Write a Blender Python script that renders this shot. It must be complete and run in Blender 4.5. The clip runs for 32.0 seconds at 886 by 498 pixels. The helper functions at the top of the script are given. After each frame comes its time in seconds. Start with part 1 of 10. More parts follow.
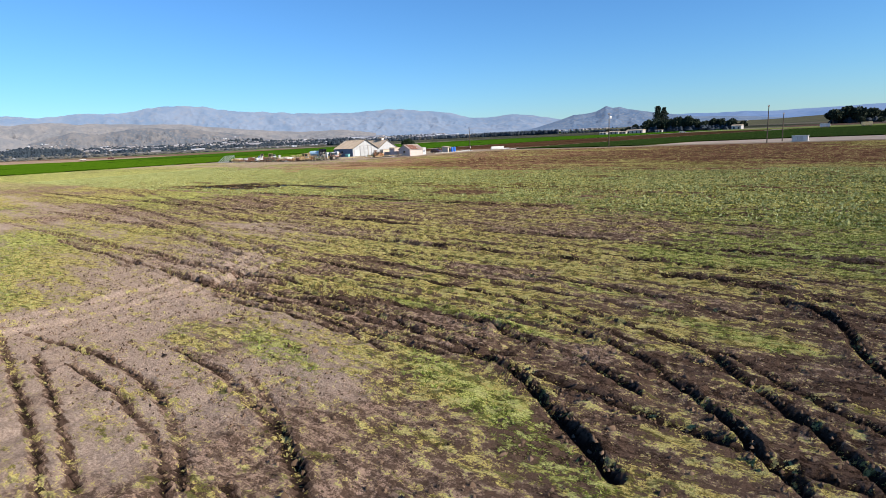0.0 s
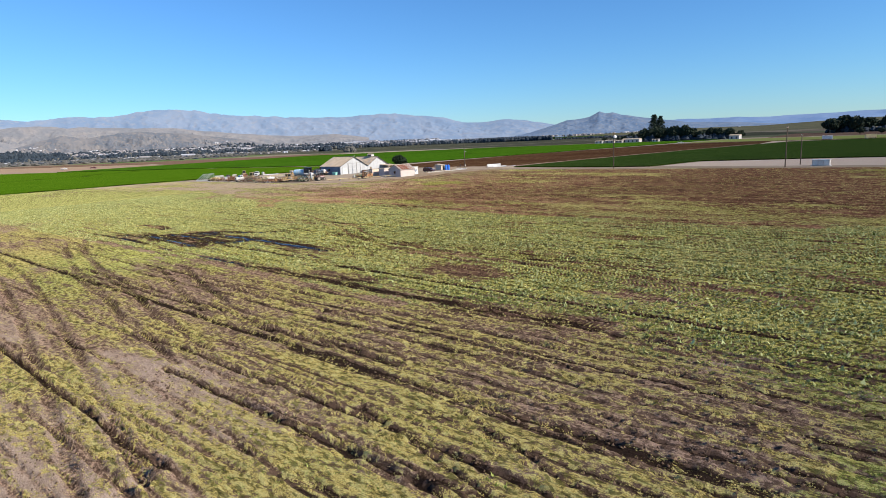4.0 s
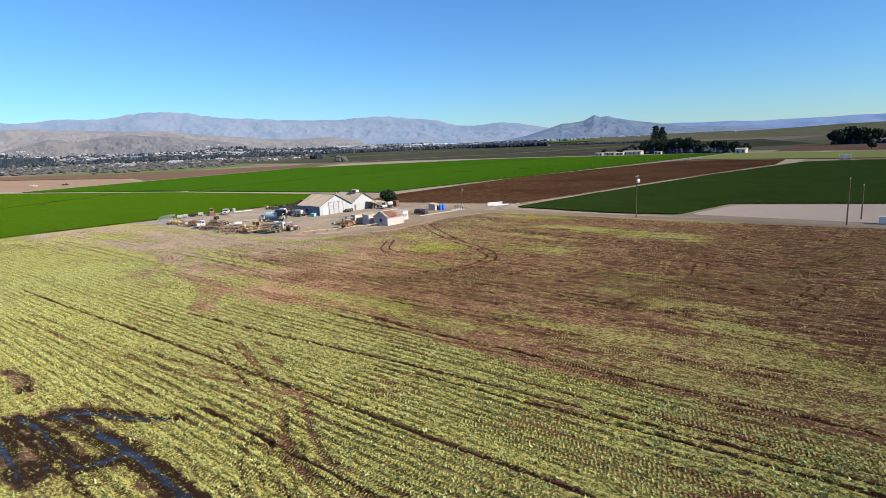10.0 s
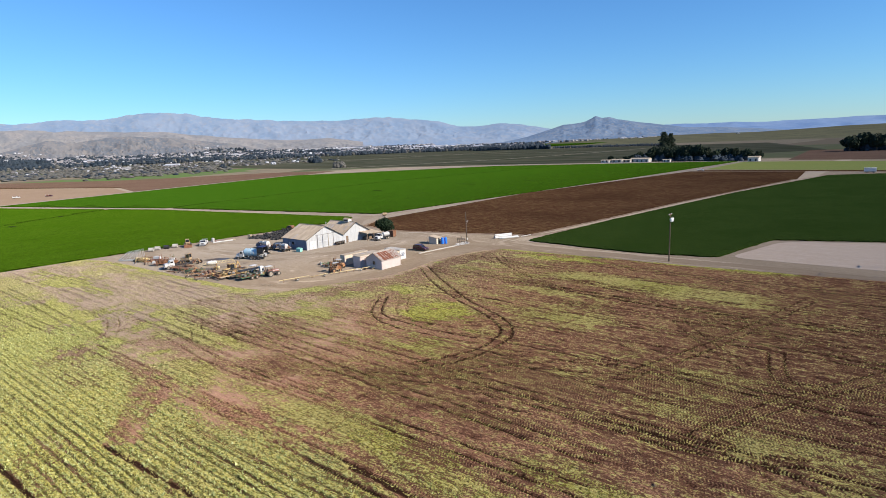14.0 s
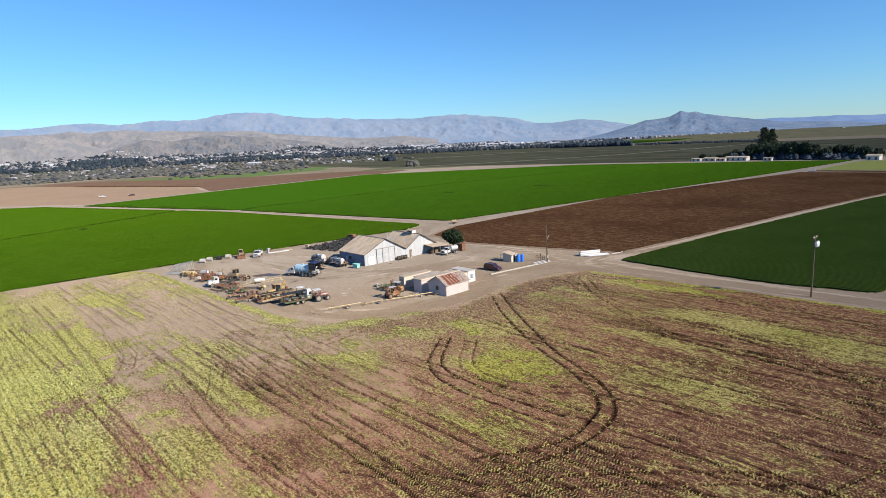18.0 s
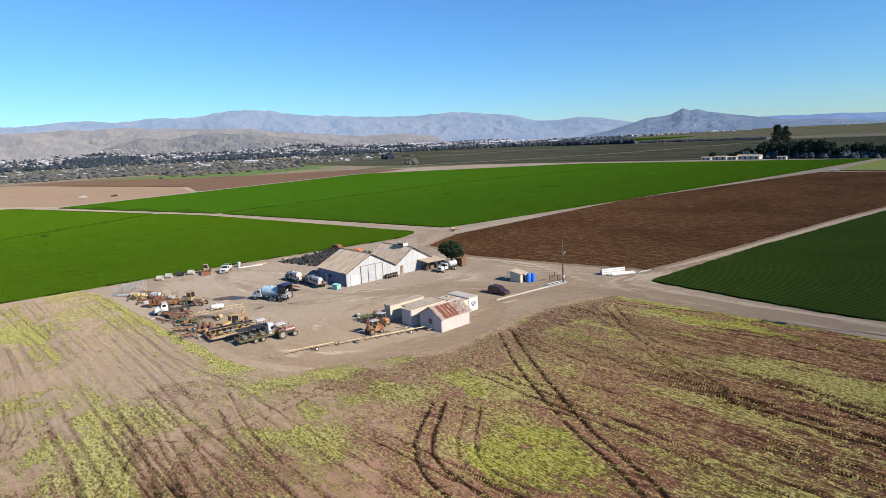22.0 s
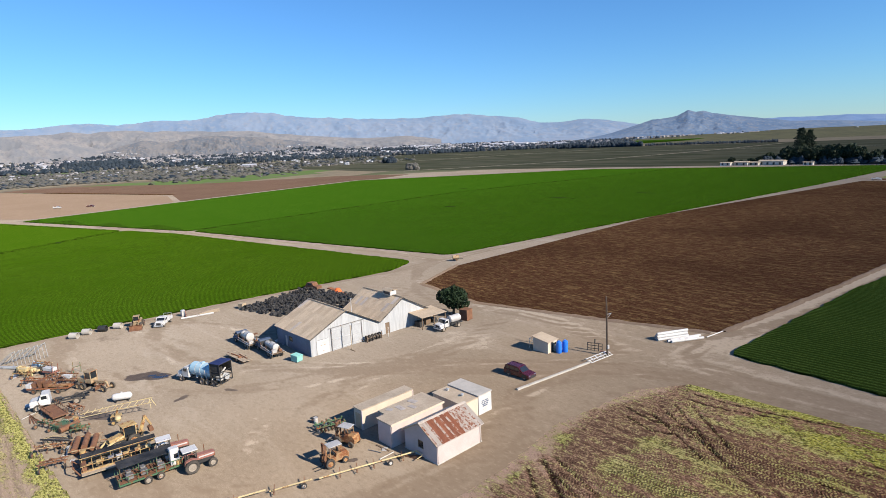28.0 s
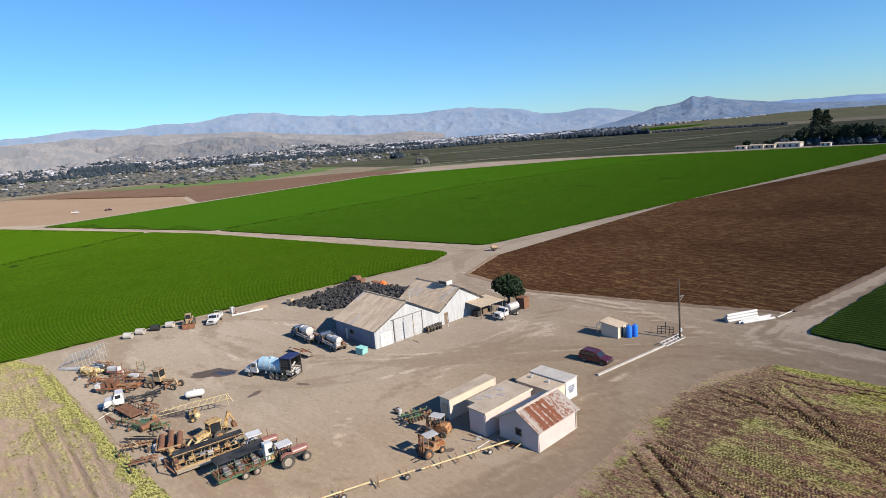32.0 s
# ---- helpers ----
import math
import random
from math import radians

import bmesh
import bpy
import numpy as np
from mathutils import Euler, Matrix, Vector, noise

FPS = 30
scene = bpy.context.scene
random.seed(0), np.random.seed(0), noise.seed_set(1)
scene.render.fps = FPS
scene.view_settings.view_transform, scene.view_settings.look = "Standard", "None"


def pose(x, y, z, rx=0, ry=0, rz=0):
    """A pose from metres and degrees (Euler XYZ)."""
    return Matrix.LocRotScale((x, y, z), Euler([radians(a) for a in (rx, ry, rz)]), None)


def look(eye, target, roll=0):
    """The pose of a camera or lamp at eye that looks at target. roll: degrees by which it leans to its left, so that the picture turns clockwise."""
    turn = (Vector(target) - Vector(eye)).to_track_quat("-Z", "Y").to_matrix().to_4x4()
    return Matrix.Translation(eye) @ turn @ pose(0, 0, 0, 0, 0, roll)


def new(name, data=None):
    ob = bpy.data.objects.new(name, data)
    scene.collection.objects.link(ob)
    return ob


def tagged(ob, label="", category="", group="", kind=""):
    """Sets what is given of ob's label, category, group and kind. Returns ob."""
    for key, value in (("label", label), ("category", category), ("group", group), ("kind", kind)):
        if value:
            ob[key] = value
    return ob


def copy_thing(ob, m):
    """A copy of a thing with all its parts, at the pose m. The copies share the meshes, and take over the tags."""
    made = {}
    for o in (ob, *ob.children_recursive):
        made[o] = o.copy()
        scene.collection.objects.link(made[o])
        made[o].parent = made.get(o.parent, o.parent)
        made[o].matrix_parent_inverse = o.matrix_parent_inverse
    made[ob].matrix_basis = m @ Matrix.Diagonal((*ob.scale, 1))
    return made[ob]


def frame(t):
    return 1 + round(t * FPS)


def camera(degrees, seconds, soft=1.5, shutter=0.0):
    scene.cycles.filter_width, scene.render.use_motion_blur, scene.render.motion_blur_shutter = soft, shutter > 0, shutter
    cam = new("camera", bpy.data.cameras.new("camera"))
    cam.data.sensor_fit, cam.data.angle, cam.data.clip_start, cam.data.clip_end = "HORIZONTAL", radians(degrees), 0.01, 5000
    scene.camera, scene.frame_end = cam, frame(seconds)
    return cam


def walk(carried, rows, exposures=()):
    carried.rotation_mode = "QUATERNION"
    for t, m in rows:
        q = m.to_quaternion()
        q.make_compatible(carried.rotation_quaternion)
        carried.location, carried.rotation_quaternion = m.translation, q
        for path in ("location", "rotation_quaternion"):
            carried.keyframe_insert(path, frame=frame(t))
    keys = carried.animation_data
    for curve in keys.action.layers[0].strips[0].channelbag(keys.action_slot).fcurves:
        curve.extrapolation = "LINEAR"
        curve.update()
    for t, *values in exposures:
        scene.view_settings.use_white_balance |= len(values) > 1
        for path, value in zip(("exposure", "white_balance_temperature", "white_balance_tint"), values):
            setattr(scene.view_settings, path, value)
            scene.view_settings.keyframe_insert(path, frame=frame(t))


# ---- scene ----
cam = camera(74.6, 32.0, 0.85)
METRES, EYE, TILT, LEAN, TURN = 170.0, 6.17, -10.89, 2.615, 40.5
ROWS = [
    (0.0, 0.0, 0.0, 0.0, 0.0, 0.0, -0.0),
    (0.5, 0.0001, 0.0074, 0.0015, -0.06, 0.04, 0.02),
    (1.0, 0.0001, 0.0161, 0.0046, -0.13, 0.11, 0.0),
    (1.5, 0.0001, 0.0259, 0.0095, -0.22, 0.15, -0.01),
    (2.0, 0.0001, 0.0365, 0.0157, -0.29, 0.22, -0.03),
    (2.5, 0.0002, 0.0475, 0.0229, -0.38, 0.26, -0.03),
    (3.0, 0.0003, 0.0589, 0.0306, -0.5, 0.32, -0.08),
    (3.5, 0.0003, 0.0707, 0.0385, -0.59, 0.36, -0.09),
    (5.5, 0.0001, 0.1178, 0.0709, -0.9, 0.44, -0.04),
    (6.0, 0.0002, 0.131, 0.0789, -0.96, 0.48, -0.06),
    (6.5, 0.0004, 0.1444, 0.0873, -0.99, 0.48, -0.05),
    (7.0, 0.0007, 0.1581, 0.0958, -1.03, 0.49, -0.03),
    (7.5, 0.0008, 0.172, 0.1042, -1.1, 0.53, -0.09),
    (8.0, 0.001, 0.1865, 0.1127, -1.14, 0.53, -0.06),
    (8.5, 0.0012, 0.2008, 0.1213, -1.17, 0.55, -0.09),
    (9.0, 0.0016, 0.2156, 0.1301, -1.19, 0.55, -0.07),
    (9.5, 0.002, 0.2308, 0.1391, -1.21, 0.55, -0.07),
    (10.0, 0.0022, 0.2462, 0.1481, -1.24, 0.55, -0.07),
    (10.5, 0.0025, 0.262, 0.1572, -1.24, 0.56, -0.06),
    (11.0, 0.0027, 0.2782, 0.1663, -1.24, 0.58, -0.08),
    (11.5, 0.0026, 0.2945, 0.1756, -1.26, 0.58, -0.1),
    (12.0, 0.0025, 0.3108, 0.1846, -1.25, 0.59, -0.09),
    (12.5, 0.0024, 0.327, 0.1935, -1.24, 0.58, -0.1),
    (13.0, 0.0023, 0.3432, 0.2024, -1.24, 0.57, -0.11),
    (13.5, 0.0022, 0.3593, 0.2113, -1.24, 0.55, -0.11),
    (15.5, 0.0017, 0.4237, 0.2356, 2.24, 0.47, -0.65),
    (16.0, 0.0026, 0.441, 0.2393, 6.06, 0.33, -1.11),
    (16.5, 0.0027, 0.4585, 0.2428, 6.06, 0.28, -1.12),
    (17.0, 0.0021, 0.4757, 0.2463, 6.03, 0.26, -1.16),
    (17.5, 0.0018, 0.4935, 0.2499, 6.04, 0.2, -1.15),
    (18.0, 0.0007, 0.5111, 0.2532, 6.03, 0.17, -1.18),
    (18.5, -0.0004, 0.5289, 0.2565, 6.03, 0.14, -1.18),
    (19.0, -0.0016, 0.5467, 0.2599, 6.04, 0.11, -1.2),
    (19.5, -0.0028, 0.5648, 0.2632, 6.06, 0.08, -1.22),
    (20.0, -0.0041, 0.5828, 0.2665, 6.06, 0.06, -1.21),
    (20.5, -0.0054, 0.6007, 0.2699, 6.06, 0.04, -1.2),
    (21.0, -0.0067, 0.6187, 0.2734, 6.06, -0.01, -1.19),
    (21.5, -0.0082, 0.6368, 0.2767, 6.06, -0.03, -1.19),
    (22.0, -0.0095, 0.6546, 0.2801, 6.06, -0.04, -1.19),
    (22.5, -0.0108, 0.6725, 0.2834, 6.06, -0.07, -1.2),
    (23.0, -0.0121, 0.69, 0.2867, 6.06, -0.07, -1.2),
    (23.5, -0.0135, 0.7075, 0.29, 6.04, -0.08, -1.18),
    (24.0, -0.0149, 0.7251, 0.2932, 6.05, -0.08, -1.16),
    (24.5, -0.0163, 0.7428, 0.2965, 6.04, -0.08, -1.15),
    (25.0, -0.018, 0.7606, 0.2999, 6.03, -0.09, -1.15),
    (25.5, -0.0196, 0.7783, 0.3033, 6.02, -0.09, -1.12),
    (27.5, -0.0273, 0.8474, 0.3321, 6.16, 0.21, -1.12),
    (28.0, -0.0281, 0.859, 0.3344, 6.36, 0.13, -1.17),
    (28.5, -0.0287, 0.8653, 0.3356, 6.56, 0.01, -1.18),
    (29.0, -0.03, 0.8674, 0.3357, 6.72, -0.13, -1.01),
    (29.5, -0.033, 0.8678, 0.335, 6.8, -0.21, -0.73),
    (30.0, -0.0384, 0.8675, 0.334, 6.84, -0.25, -0.41),
    (30.5, -0.0464, 0.8667, 0.3325, 6.88, -0.29, -0.12),
    (31.0, -0.0569, 0.8654, 0.331, 6.88, -0.33, 0.14),
    (31.5, -0.0697, 0.8639, 0.3293, 6.91, -0.37, 0.38),
    (32.0, -0.0846, 0.8621, 0.3273, 6.91, -0.4, 0.6),
]
walk(cam, [(t, pose(0, 0, EYE, TILT, LEAN, TURN) @ pose(METRES * x, METRES * y, METRES * z, 90 + pitch, roll, yaw)) for t, x, y, z, yaw, pitch, roll in ROWS])

# ---------------------------------------------------------------- light
SUN_AZ, SUN_EL = 12.0, 31.0          # degrees, world axes
world = bpy.data.worlds.new("sky_world")
scene.world = world
world.use_nodes = True
wt = world.node_tree
sky = wt.nodes.new("ShaderNodeTexSky")
sky.sky_type = 'NISHITA'
sky.sun_disc = False
sky.sun_elevation = radians(SUN_EL)
sky.sun_rotation = radians(90 - SUN_AZ)
sky.altitude, sky.air_density, sky.dust_density, sky.ozone_density = 300, 1.15, 0.0, 8.8
tone = wt.nodes.new("ShaderNodeMix")
tone.data_type, tone.blend_type = 'RGBA', 'MULTIPLY'
tone.inputs[0].default_value = 1.0
tone.inputs[7].default_value = (0.812, 1.075, 1.25, 1)      # clear winter air
wt.links.new(sky.outputs[0], tone.inputs[6])
wt.links.new(tone.outputs[2], wt.nodes["Background"].inputs[0])
wt.nodes["Background"].inputs[1].default_value = 0.088
sun = bpy.data.lights.new("sun", 'SUN')
sun.energy, sun.angle, sun.color = 5.1, radians(0.53), (1.0, 0.895, 0.765)
sv = Vector((math.cos(radians(SUN_AZ)) * math.cos(radians(SUN_EL)), math.sin(radians(SUN_AZ)) * math.cos(radians(SUN_EL)), math.sin(radians(SUN_EL))))
sun_ob = new("sun", sun)
sun_ob.matrix_world = look(sv * 300, (0, 0, 0))
scene.view_settings.exposure = 0.5

# ---------------------------------------------------------------- mesh tools


class MB:
    """Collects verts and faces of one mesh."""

    def __init__(self):
        self.v, self.f, self.smooth = [], [], False

    def add(self, verts, faces, m=None):
        k = len(self.v)
        if m is not None:
            verts = [m @ Vector(p) for p in verts]
        self.v += [tuple(p) for p in verts]
        self.f += [tuple(i + k for i in f) for f in faces]
        return self

    def box(self, c, s, bev=0.0, rz=0.0, m=None):
        """A box of centre c and size s, edges cut by bev."""
        hx, hy, hz = s[0] / 2, s[1] / 2, s[2] / 2
        R = Matrix.Translation(c) @ Matrix.Rotation(radians(rz), 4, 'Z')
        if m is not None:
            R = m @ R
        if bev <= 0:
            vs = [(x * hx, y * hy, z * hz) for z in (-1, 1) for x, y in ((-1, -1), (1, -1), (1, 1), (-1, 1))]
            fs = [(3, 2, 1, 0), (4, 5, 6, 7), (0, 1, 5, 4), (1, 2, 6, 5), (2, 3, 7, 6), (3, 0, 4, 7)]
            return self.add(vs, fs, R)
        b = min(bev, hx * 0.49, hy * 0.49, hz * 0.49)
        vs, idx = [], {}
        for sx in (-1, 1):
            for sy in (-1, 1):
                for sz in (-1, 1):
                    for a in range(3):
                        h = [hx, hy, hz]
                        p = [sx * (hx - (b if a != 0 else 0)), sy * (hy - (b if a != 1 else 0)), sz * (hz - (b if a != 2 else 0))]
                        idx[sx, sy, sz, a] = len(vs)
                        vs.append(p)
        fs = []
        ring = [(-1, -1), (1, -1), (1, 1), (-1, 1)]
        for sg in (-1, 1):
            for a in range(3):
                q = []
                for i, j in ring:
                    k = [0, 0, 0]
                    k[a], k[(a + 1) % 3], k[(a + 2) % 3] = sg, i, j
                    q.append(idx[k[0], k[1], k[2], a])
                fs.append(tuple(q if sg > 0 else q[::-1]))
        for a in range(3):
            b1, b2 = (a + 1) % 3, (a + 2) % 3
            for i in (-1, 1):
                for j in (-1, 1):
                    q = []
                    for e, ax in ((-1, b1), (-1, b2), (1, b2), (1, b1)):
                        k = [0, 0, 0]
                        k[a], k[b1], k[b2] = e, i, j
                        q.append(idx[k[0], k[1], k[2], ax])
                    fs.append(tuple(q if i * j < 0 else q[::-1]))
        for sx in (-1, 1):
            for sy in (-1, 1):
                for sz in (-1, 1):
                    q = [idx[sx, sy, sz, a] for a in range(3)]
                    fs.append(tuple(q if sx * sy * sz > 0 else q[::-1]))
        return self.add(vs, fs, R)

    def cyl(self, p0, p1, r0, r1=None, n=10, caps=True):
        """A round bar from p0 to p1."""
        r1 = r0 if r1 is None else r1
        p0, p1 = Vector(p0), Vector(p1)
        q = (p1 - p0).to_track_quat('Z', 'Y').to_matrix()
        vs = []
        for p, r in ((p0, r0), (p1, r1)):
            for i in range(n):
                a = 2 * math.pi * i / n
                vs.append(p + q @ Vector((r * math.cos(a), r * math.sin(a), 0)))
        fs = [(i, (i + 1) % n, n + (i + 1) % n, n + i) for i in range(n)]
        if caps:
            fs += [tuple(range(n - 1, -1, -1)), tuple(range(n, 2 * n))]
        return self.add(vs, fs)

    def bar(self, p0, p1, w, h=None):
        """A square bar from p0 to p1."""
        h = w if h is None else h
        p0, p1 = Vector(p0), Vector(p1)
        d = p1 - p0
        q = d.to_track_quat('Y', 'Z').to_matrix().to_4x4()
        return self.box((0, 0, 0), (w, d.length, h), 0, 0, Matrix.Translation((p0 + p1) / 2) @ q)

    def lathe(self, prof, n=16, m=None, closed=False):
        """Turns (r, z) pairs round z."""
        vs = [(r * math.cos(2 * math.pi * i / n), r * math.sin(2 * math.pi * i / n), z) for r, z in prof for i in range(n)]
        k = len(prof)
        fs = [(j * n + i, j * n + (i + 1) % n, (j + 1) * n + (i + 1) % n, (j + 1) * n + i) for j in range(k - 1) for i in range(n)]
        if closed:
            fs += [((k - 1) * n + i, (k - 1) * n + (i + 1) % n, (i + 1) % n, i) for i in range(n)]
        else:
            fs += [tuple(range(n - 1, -1, -1)), tuple((k - 1) * n + i for i in range(n))]
        return self.add(vs, fs, m)

    def prism(self, prof, y0, y1, m=None):
        """Pulls a closed (x, z) outline from y0 to y1."""
        n = len(prof)
        vs = [(x, y0, z) for x, z in prof] + [(x, y1, z) for x, z in prof]
        fs = [tuple(range(n)), tuple(range(2 * n - 1, n - 1, -1))] + [(i, n + i, n + (i + 1) % n, (i + 1) % n) for i in range(n)]
        return self.add(vs, fs, m)

    def slab(self, pts, z0, z1):
        n = len(pts)
        vs = [(x, y, z0) for x, y in pts] + [(x, y, z1) for x, y in pts]
        fs = [tuple(range(n - 1, -1, -1)), tuple(range(n, 2 * n))] + [(i, (i + 1) % n, n + (i + 1) % n, n + i) for i in range(n)]
        return self.add(vs, fs)

    def weld(self):
        """Joins points that lie in one place."""
        key, idx, vs = {}, [], []
        for p in self.v:
            q = tuple(round(c, 3) for c in p)
            if q not in key:
                key[q] = len(vs)
                vs.append(p)
            idx.append(key[q])
        self.v, self.f = vs, [tuple(idx[i] for i in f) for f in self.f]
        return self

    def mesh(self, name, material, smooth=None):
        me = bpy.data.meshes.new(name)
        me.from_pydata(self.v, [], self.f)
        me.materials.append(material)
        if self.smooth if smooth is None else smooth:
            me.polygons.foreach_set("use_smooth", [True] * len(me.polygons))
            me.set_sharp_from_angle(angle=radians(40))
        me.update()
        return me


def RX(a):
    return Matrix.Rotation(radians(a), 4, 'X')


def RY(a):
    return Matrix.Rotation(radians(a), 4, 'Y')


def RZ(a):
    return Matrix.Rotation(radians(a), 4, 'Z')


def T(x, y, z):
    return Matrix.Translation((x, y, z))


def part(name, mb, material, parent, label="", at=None, smooth=None):
    """One mesh object under a thing or a part."""
    me = mb.mesh(name, material, smooth) if isinstance(mb, MB) else mb
    ob = new(name, me)
    ob.parent = parent
    if at is not None:
        ob.matrix_basis = at if isinstance(at, Matrix) else Matrix.Translation(at)
    if label:
        ob["label"] = label
    return ob


def thing(name, m, label, category, group="", kind=""):
    """An empty at a thing's base."""
    ob = new(name)
    ob.empty_display_size = 0.2
    ob.matrix_basis = m
    return tagged(ob, label, category, group, kind)


def single(name, mb, material, label, category, group="", kind="", m=None, smooth=None):
    ob = new(name, mb.mesh(name, material, smooth))
    if m is not None:
        ob.matrix_basis = m
    return tagged(ob, label, category, group, kind)


# ---------------------------------------------------------------- materials
class Nodes:
    """Short hand for one node material."""

    def __init__(self, name):
        self.mat = bpy.data.materials.new(name)
        self.mat.use_nodes = True
        self.t = self.mat.node_tree
        self.bsdf = self.t.nodes["Principled BSDF"]
        self.co = self.t.nodes.new("ShaderNodeTexCoord").outputs["Object"]

    def put(self, sock, v):
        if isinstance(v, bpy.types.NodeSocket):
            self.t.links.new(v, sock)
        else:
            sock.default_value = (*v, 1) if isinstance(v, tuple) and len(v) == 3 and sock.type == 'RGBA' else v

    def noise(self, scale, detail=4, rough=0.6, co=None, dist=0.0):
        n = self.t.nodes.new("ShaderNodeTexNoise")
        self.put(n.inputs["Vector"], self.co if co is None else co)
        n.inputs["Scale"].default_value, n.inputs["Detail"].default_value = scale, detail
        n.inputs["Roughness"].default_value, n.inputs["Distortion"].default_value = rough, dist
        return n.outputs["Fac"]

    def math(self, op, a, b=0.0, c=0.0, clamp=False):
        n = self.t.nodes.new("ShaderNodeMath")
        n.operation, n.use_clamp = op, clamp
        for s, v in zip(n.inputs, (a, b, c)):
            self.put(s, v)
        return n.outputs[0]

    def ramp(self, v, lo, hi, a=0.0, b=1.0):
        n = self.t.nodes.new("ShaderNodeMapRange")
        n.interpolation_type = 'SMOOTHSTEP'
        for s, x in zip(n.inputs, (v, lo, hi, a, b)):
            self.put(s, x)
        return n.outputs[0]

    def mix(self, f, a, b, kind='MIX'):
        n = self.t.nodes.new("ShaderNodeMix")
        n.data_type, n.blend_type = 'RGBA', kind
        self.put(n.inputs[0], f)
        self.put(n.inputs[6], a)
        self.put(n.inputs[7], b)
        return n.outputs[2]

    def scaled(self, sx, sy, sz, rz=0.0):
        n = self.t.nodes.new("ShaderNodeMapping")
        self.put(n.inputs[0], self.co)
        n.inputs["Scale"].default_value = (sx, sy, sz)
        n.inputs["Rotation"].default_value = (0, 0, radians(rz))
        return n.outputs[0]

    def axis(self, k):
        n = self.t.nodes.new("ShaderNodeSeparateXYZ")
        self.put(n.inputs[0], self.co)
        return n.outputs[k]

    def random(self):
        return self.t.nodes.new("ShaderNodeObjectInfo").outputs["Random"]

    def island(self):
        return self.t.nodes.new("ShaderNodeNewGeometry").outputs["Random Per Island"]

    def bump(self, h, strength, dist):
        n = self.t.nodes.new("ShaderNodeBump")
        n.inputs["Strength"].default_value, n.inputs["Distance"].default_value = strength, dist
        self.put(n.inputs["Height"], h)
        self.put(self.bsdf.inputs["Normal"], n.outputs[0])

    def done(self, colour, rough, metal=0.0, spec=0.4, matte=0.0):
        self.bsdf.inputs["Diffuse Roughness"].default_value = matte
        self.put(self.bsdf.inputs["Base Color"], colour)
        self.put(self.bsdf.inputs["Roughness"], rough)
        self.put(self.bsdf.inputs["Metallic"], metal)
        self.put(self.bsdf.inputs["Specular IOR Level"], spec)
        return self.mat


def worn(name, c1, c2, rough=0.7, metal=0.0, big=0.6, fine=9.0, bump=0.15, rust=0.0, rustc=(0.16, 0.06, 0.025), spec=0.4, vary=0.12):
    """Paint, metal or plaster with grain, stains and, if asked, rust."""
    n = Nodes(name)
    sh = n.t.nodes.new("ShaderNodeVectorMath")
    sh.operation = 'ADD'
    n.put(sh.inputs[0], n.co)
    n.put(sh.inputs[1], n.math('MULTIPLY', n.random(), 61.0))
    n.co = sh.outputs[0]
    a, b = n.noise(big, 5, 0.65), n.noise(fine, 4, 0.6)
    f = n.math('ADD', n.math('MULTIPLY', a, 0.6), n.math('MULTIPLY', b, 0.4))
    col = n.mix(n.ramp(f, 0.38, 0.64), c1, c2)
    v = n.math('MULTIPLY_ADD', n.random(), vary, 1 - vary / 2)
    hs = n.t.nodes.new("ShaderNodeHueSaturation")
    n.put(hs.inputs["Color"], col)
    n.put(hs.inputs["Value"], v)
    col = hs.outputs[0]
    rg = n.ramp(b, 0.3, 0.7, max(rough - 0.1, 0.05), min(rough + 0.12, 1))
    if rust:
        r = n.ramp(n.math('ADD', n.math('MULTIPLY', n.noise(big * 2.2, 6, 0.7, None, 0.4), 0.75), n.math('MULTIPLY', b, 0.25)), 0.66 - rust * 0.35, 0.74 - rust * 0.35)
        col = n.mix(r, col, n.mix(b, rustc, (rustc[0] * 1.9, rustc[1] * 1.9, rustc[2] * 1.7)))
        rg = n.math('MAXIMUM', rg, n.math('MULTIPLY', r, 0.9))
    if bump:
        n.bump(f, bump, 0.02)
    return n.done(col, rg, metal, spec)


M_WHITE = worn("white_paint", (0.62, 0.61, 0.585), (0.49, 0.475, 0.45), 0.6, rust=0.18)
M_DOORGREY = worn("dull_grey_sheet", (0.43, 0.435, 0.43), (0.35, 0.352, 0.35), 0.75, big=0.7, fine=6, rust=0.12)
M_PLASTER = worn("pale_plaster", (0.60, 0.50, 0.46), (0.51, 0.42, 0.38), 0.9, big=0.5, fine=14)
M_CREAM = worn("cream_stucco", (0.62, 0.52, 0.40), (0.54, 0.45, 0.35), 0.9, big=0.5, fine=14)
M_ROOFTAN = worn("weathered_roof_sheet", (0.50, 0.400, 0.285), (0.40, 0.312, 0.215), 0.85, big=0.3, fine=4, rust=0.147, rustc=(0.235, 0.125, 0.066), vary=0.24)
M_RUSTPART = worn("part_rusted_zinc_sheet", (0.50, 0.44, 0.38), (0.40, 0.34, 0.28), 0.6, 0.1, big=0.9, fine=7, rust=0.52, rustc=(0.17, 0.062, 0.034), vary=0.2)
M_RIM = worn("dusty_wheel_rim", (0.36, 0.31, 0.25), (0.27, 0.225, 0.175), 0.75, rust=0.3)
M_ROOFFLAT = worn("dusty_roof_felt", (0.46, 0.375, 0.275), (0.35, 0.28, 0.20), 0.95, big=0.4, fine=6)
M_RUSTROOF = worn("rusted_roof_sheet", (0.19, 0.065, 0.035), (0.28, 0.11, 0.06), 0.85, big=0.8, fine=8, vary=0.35)
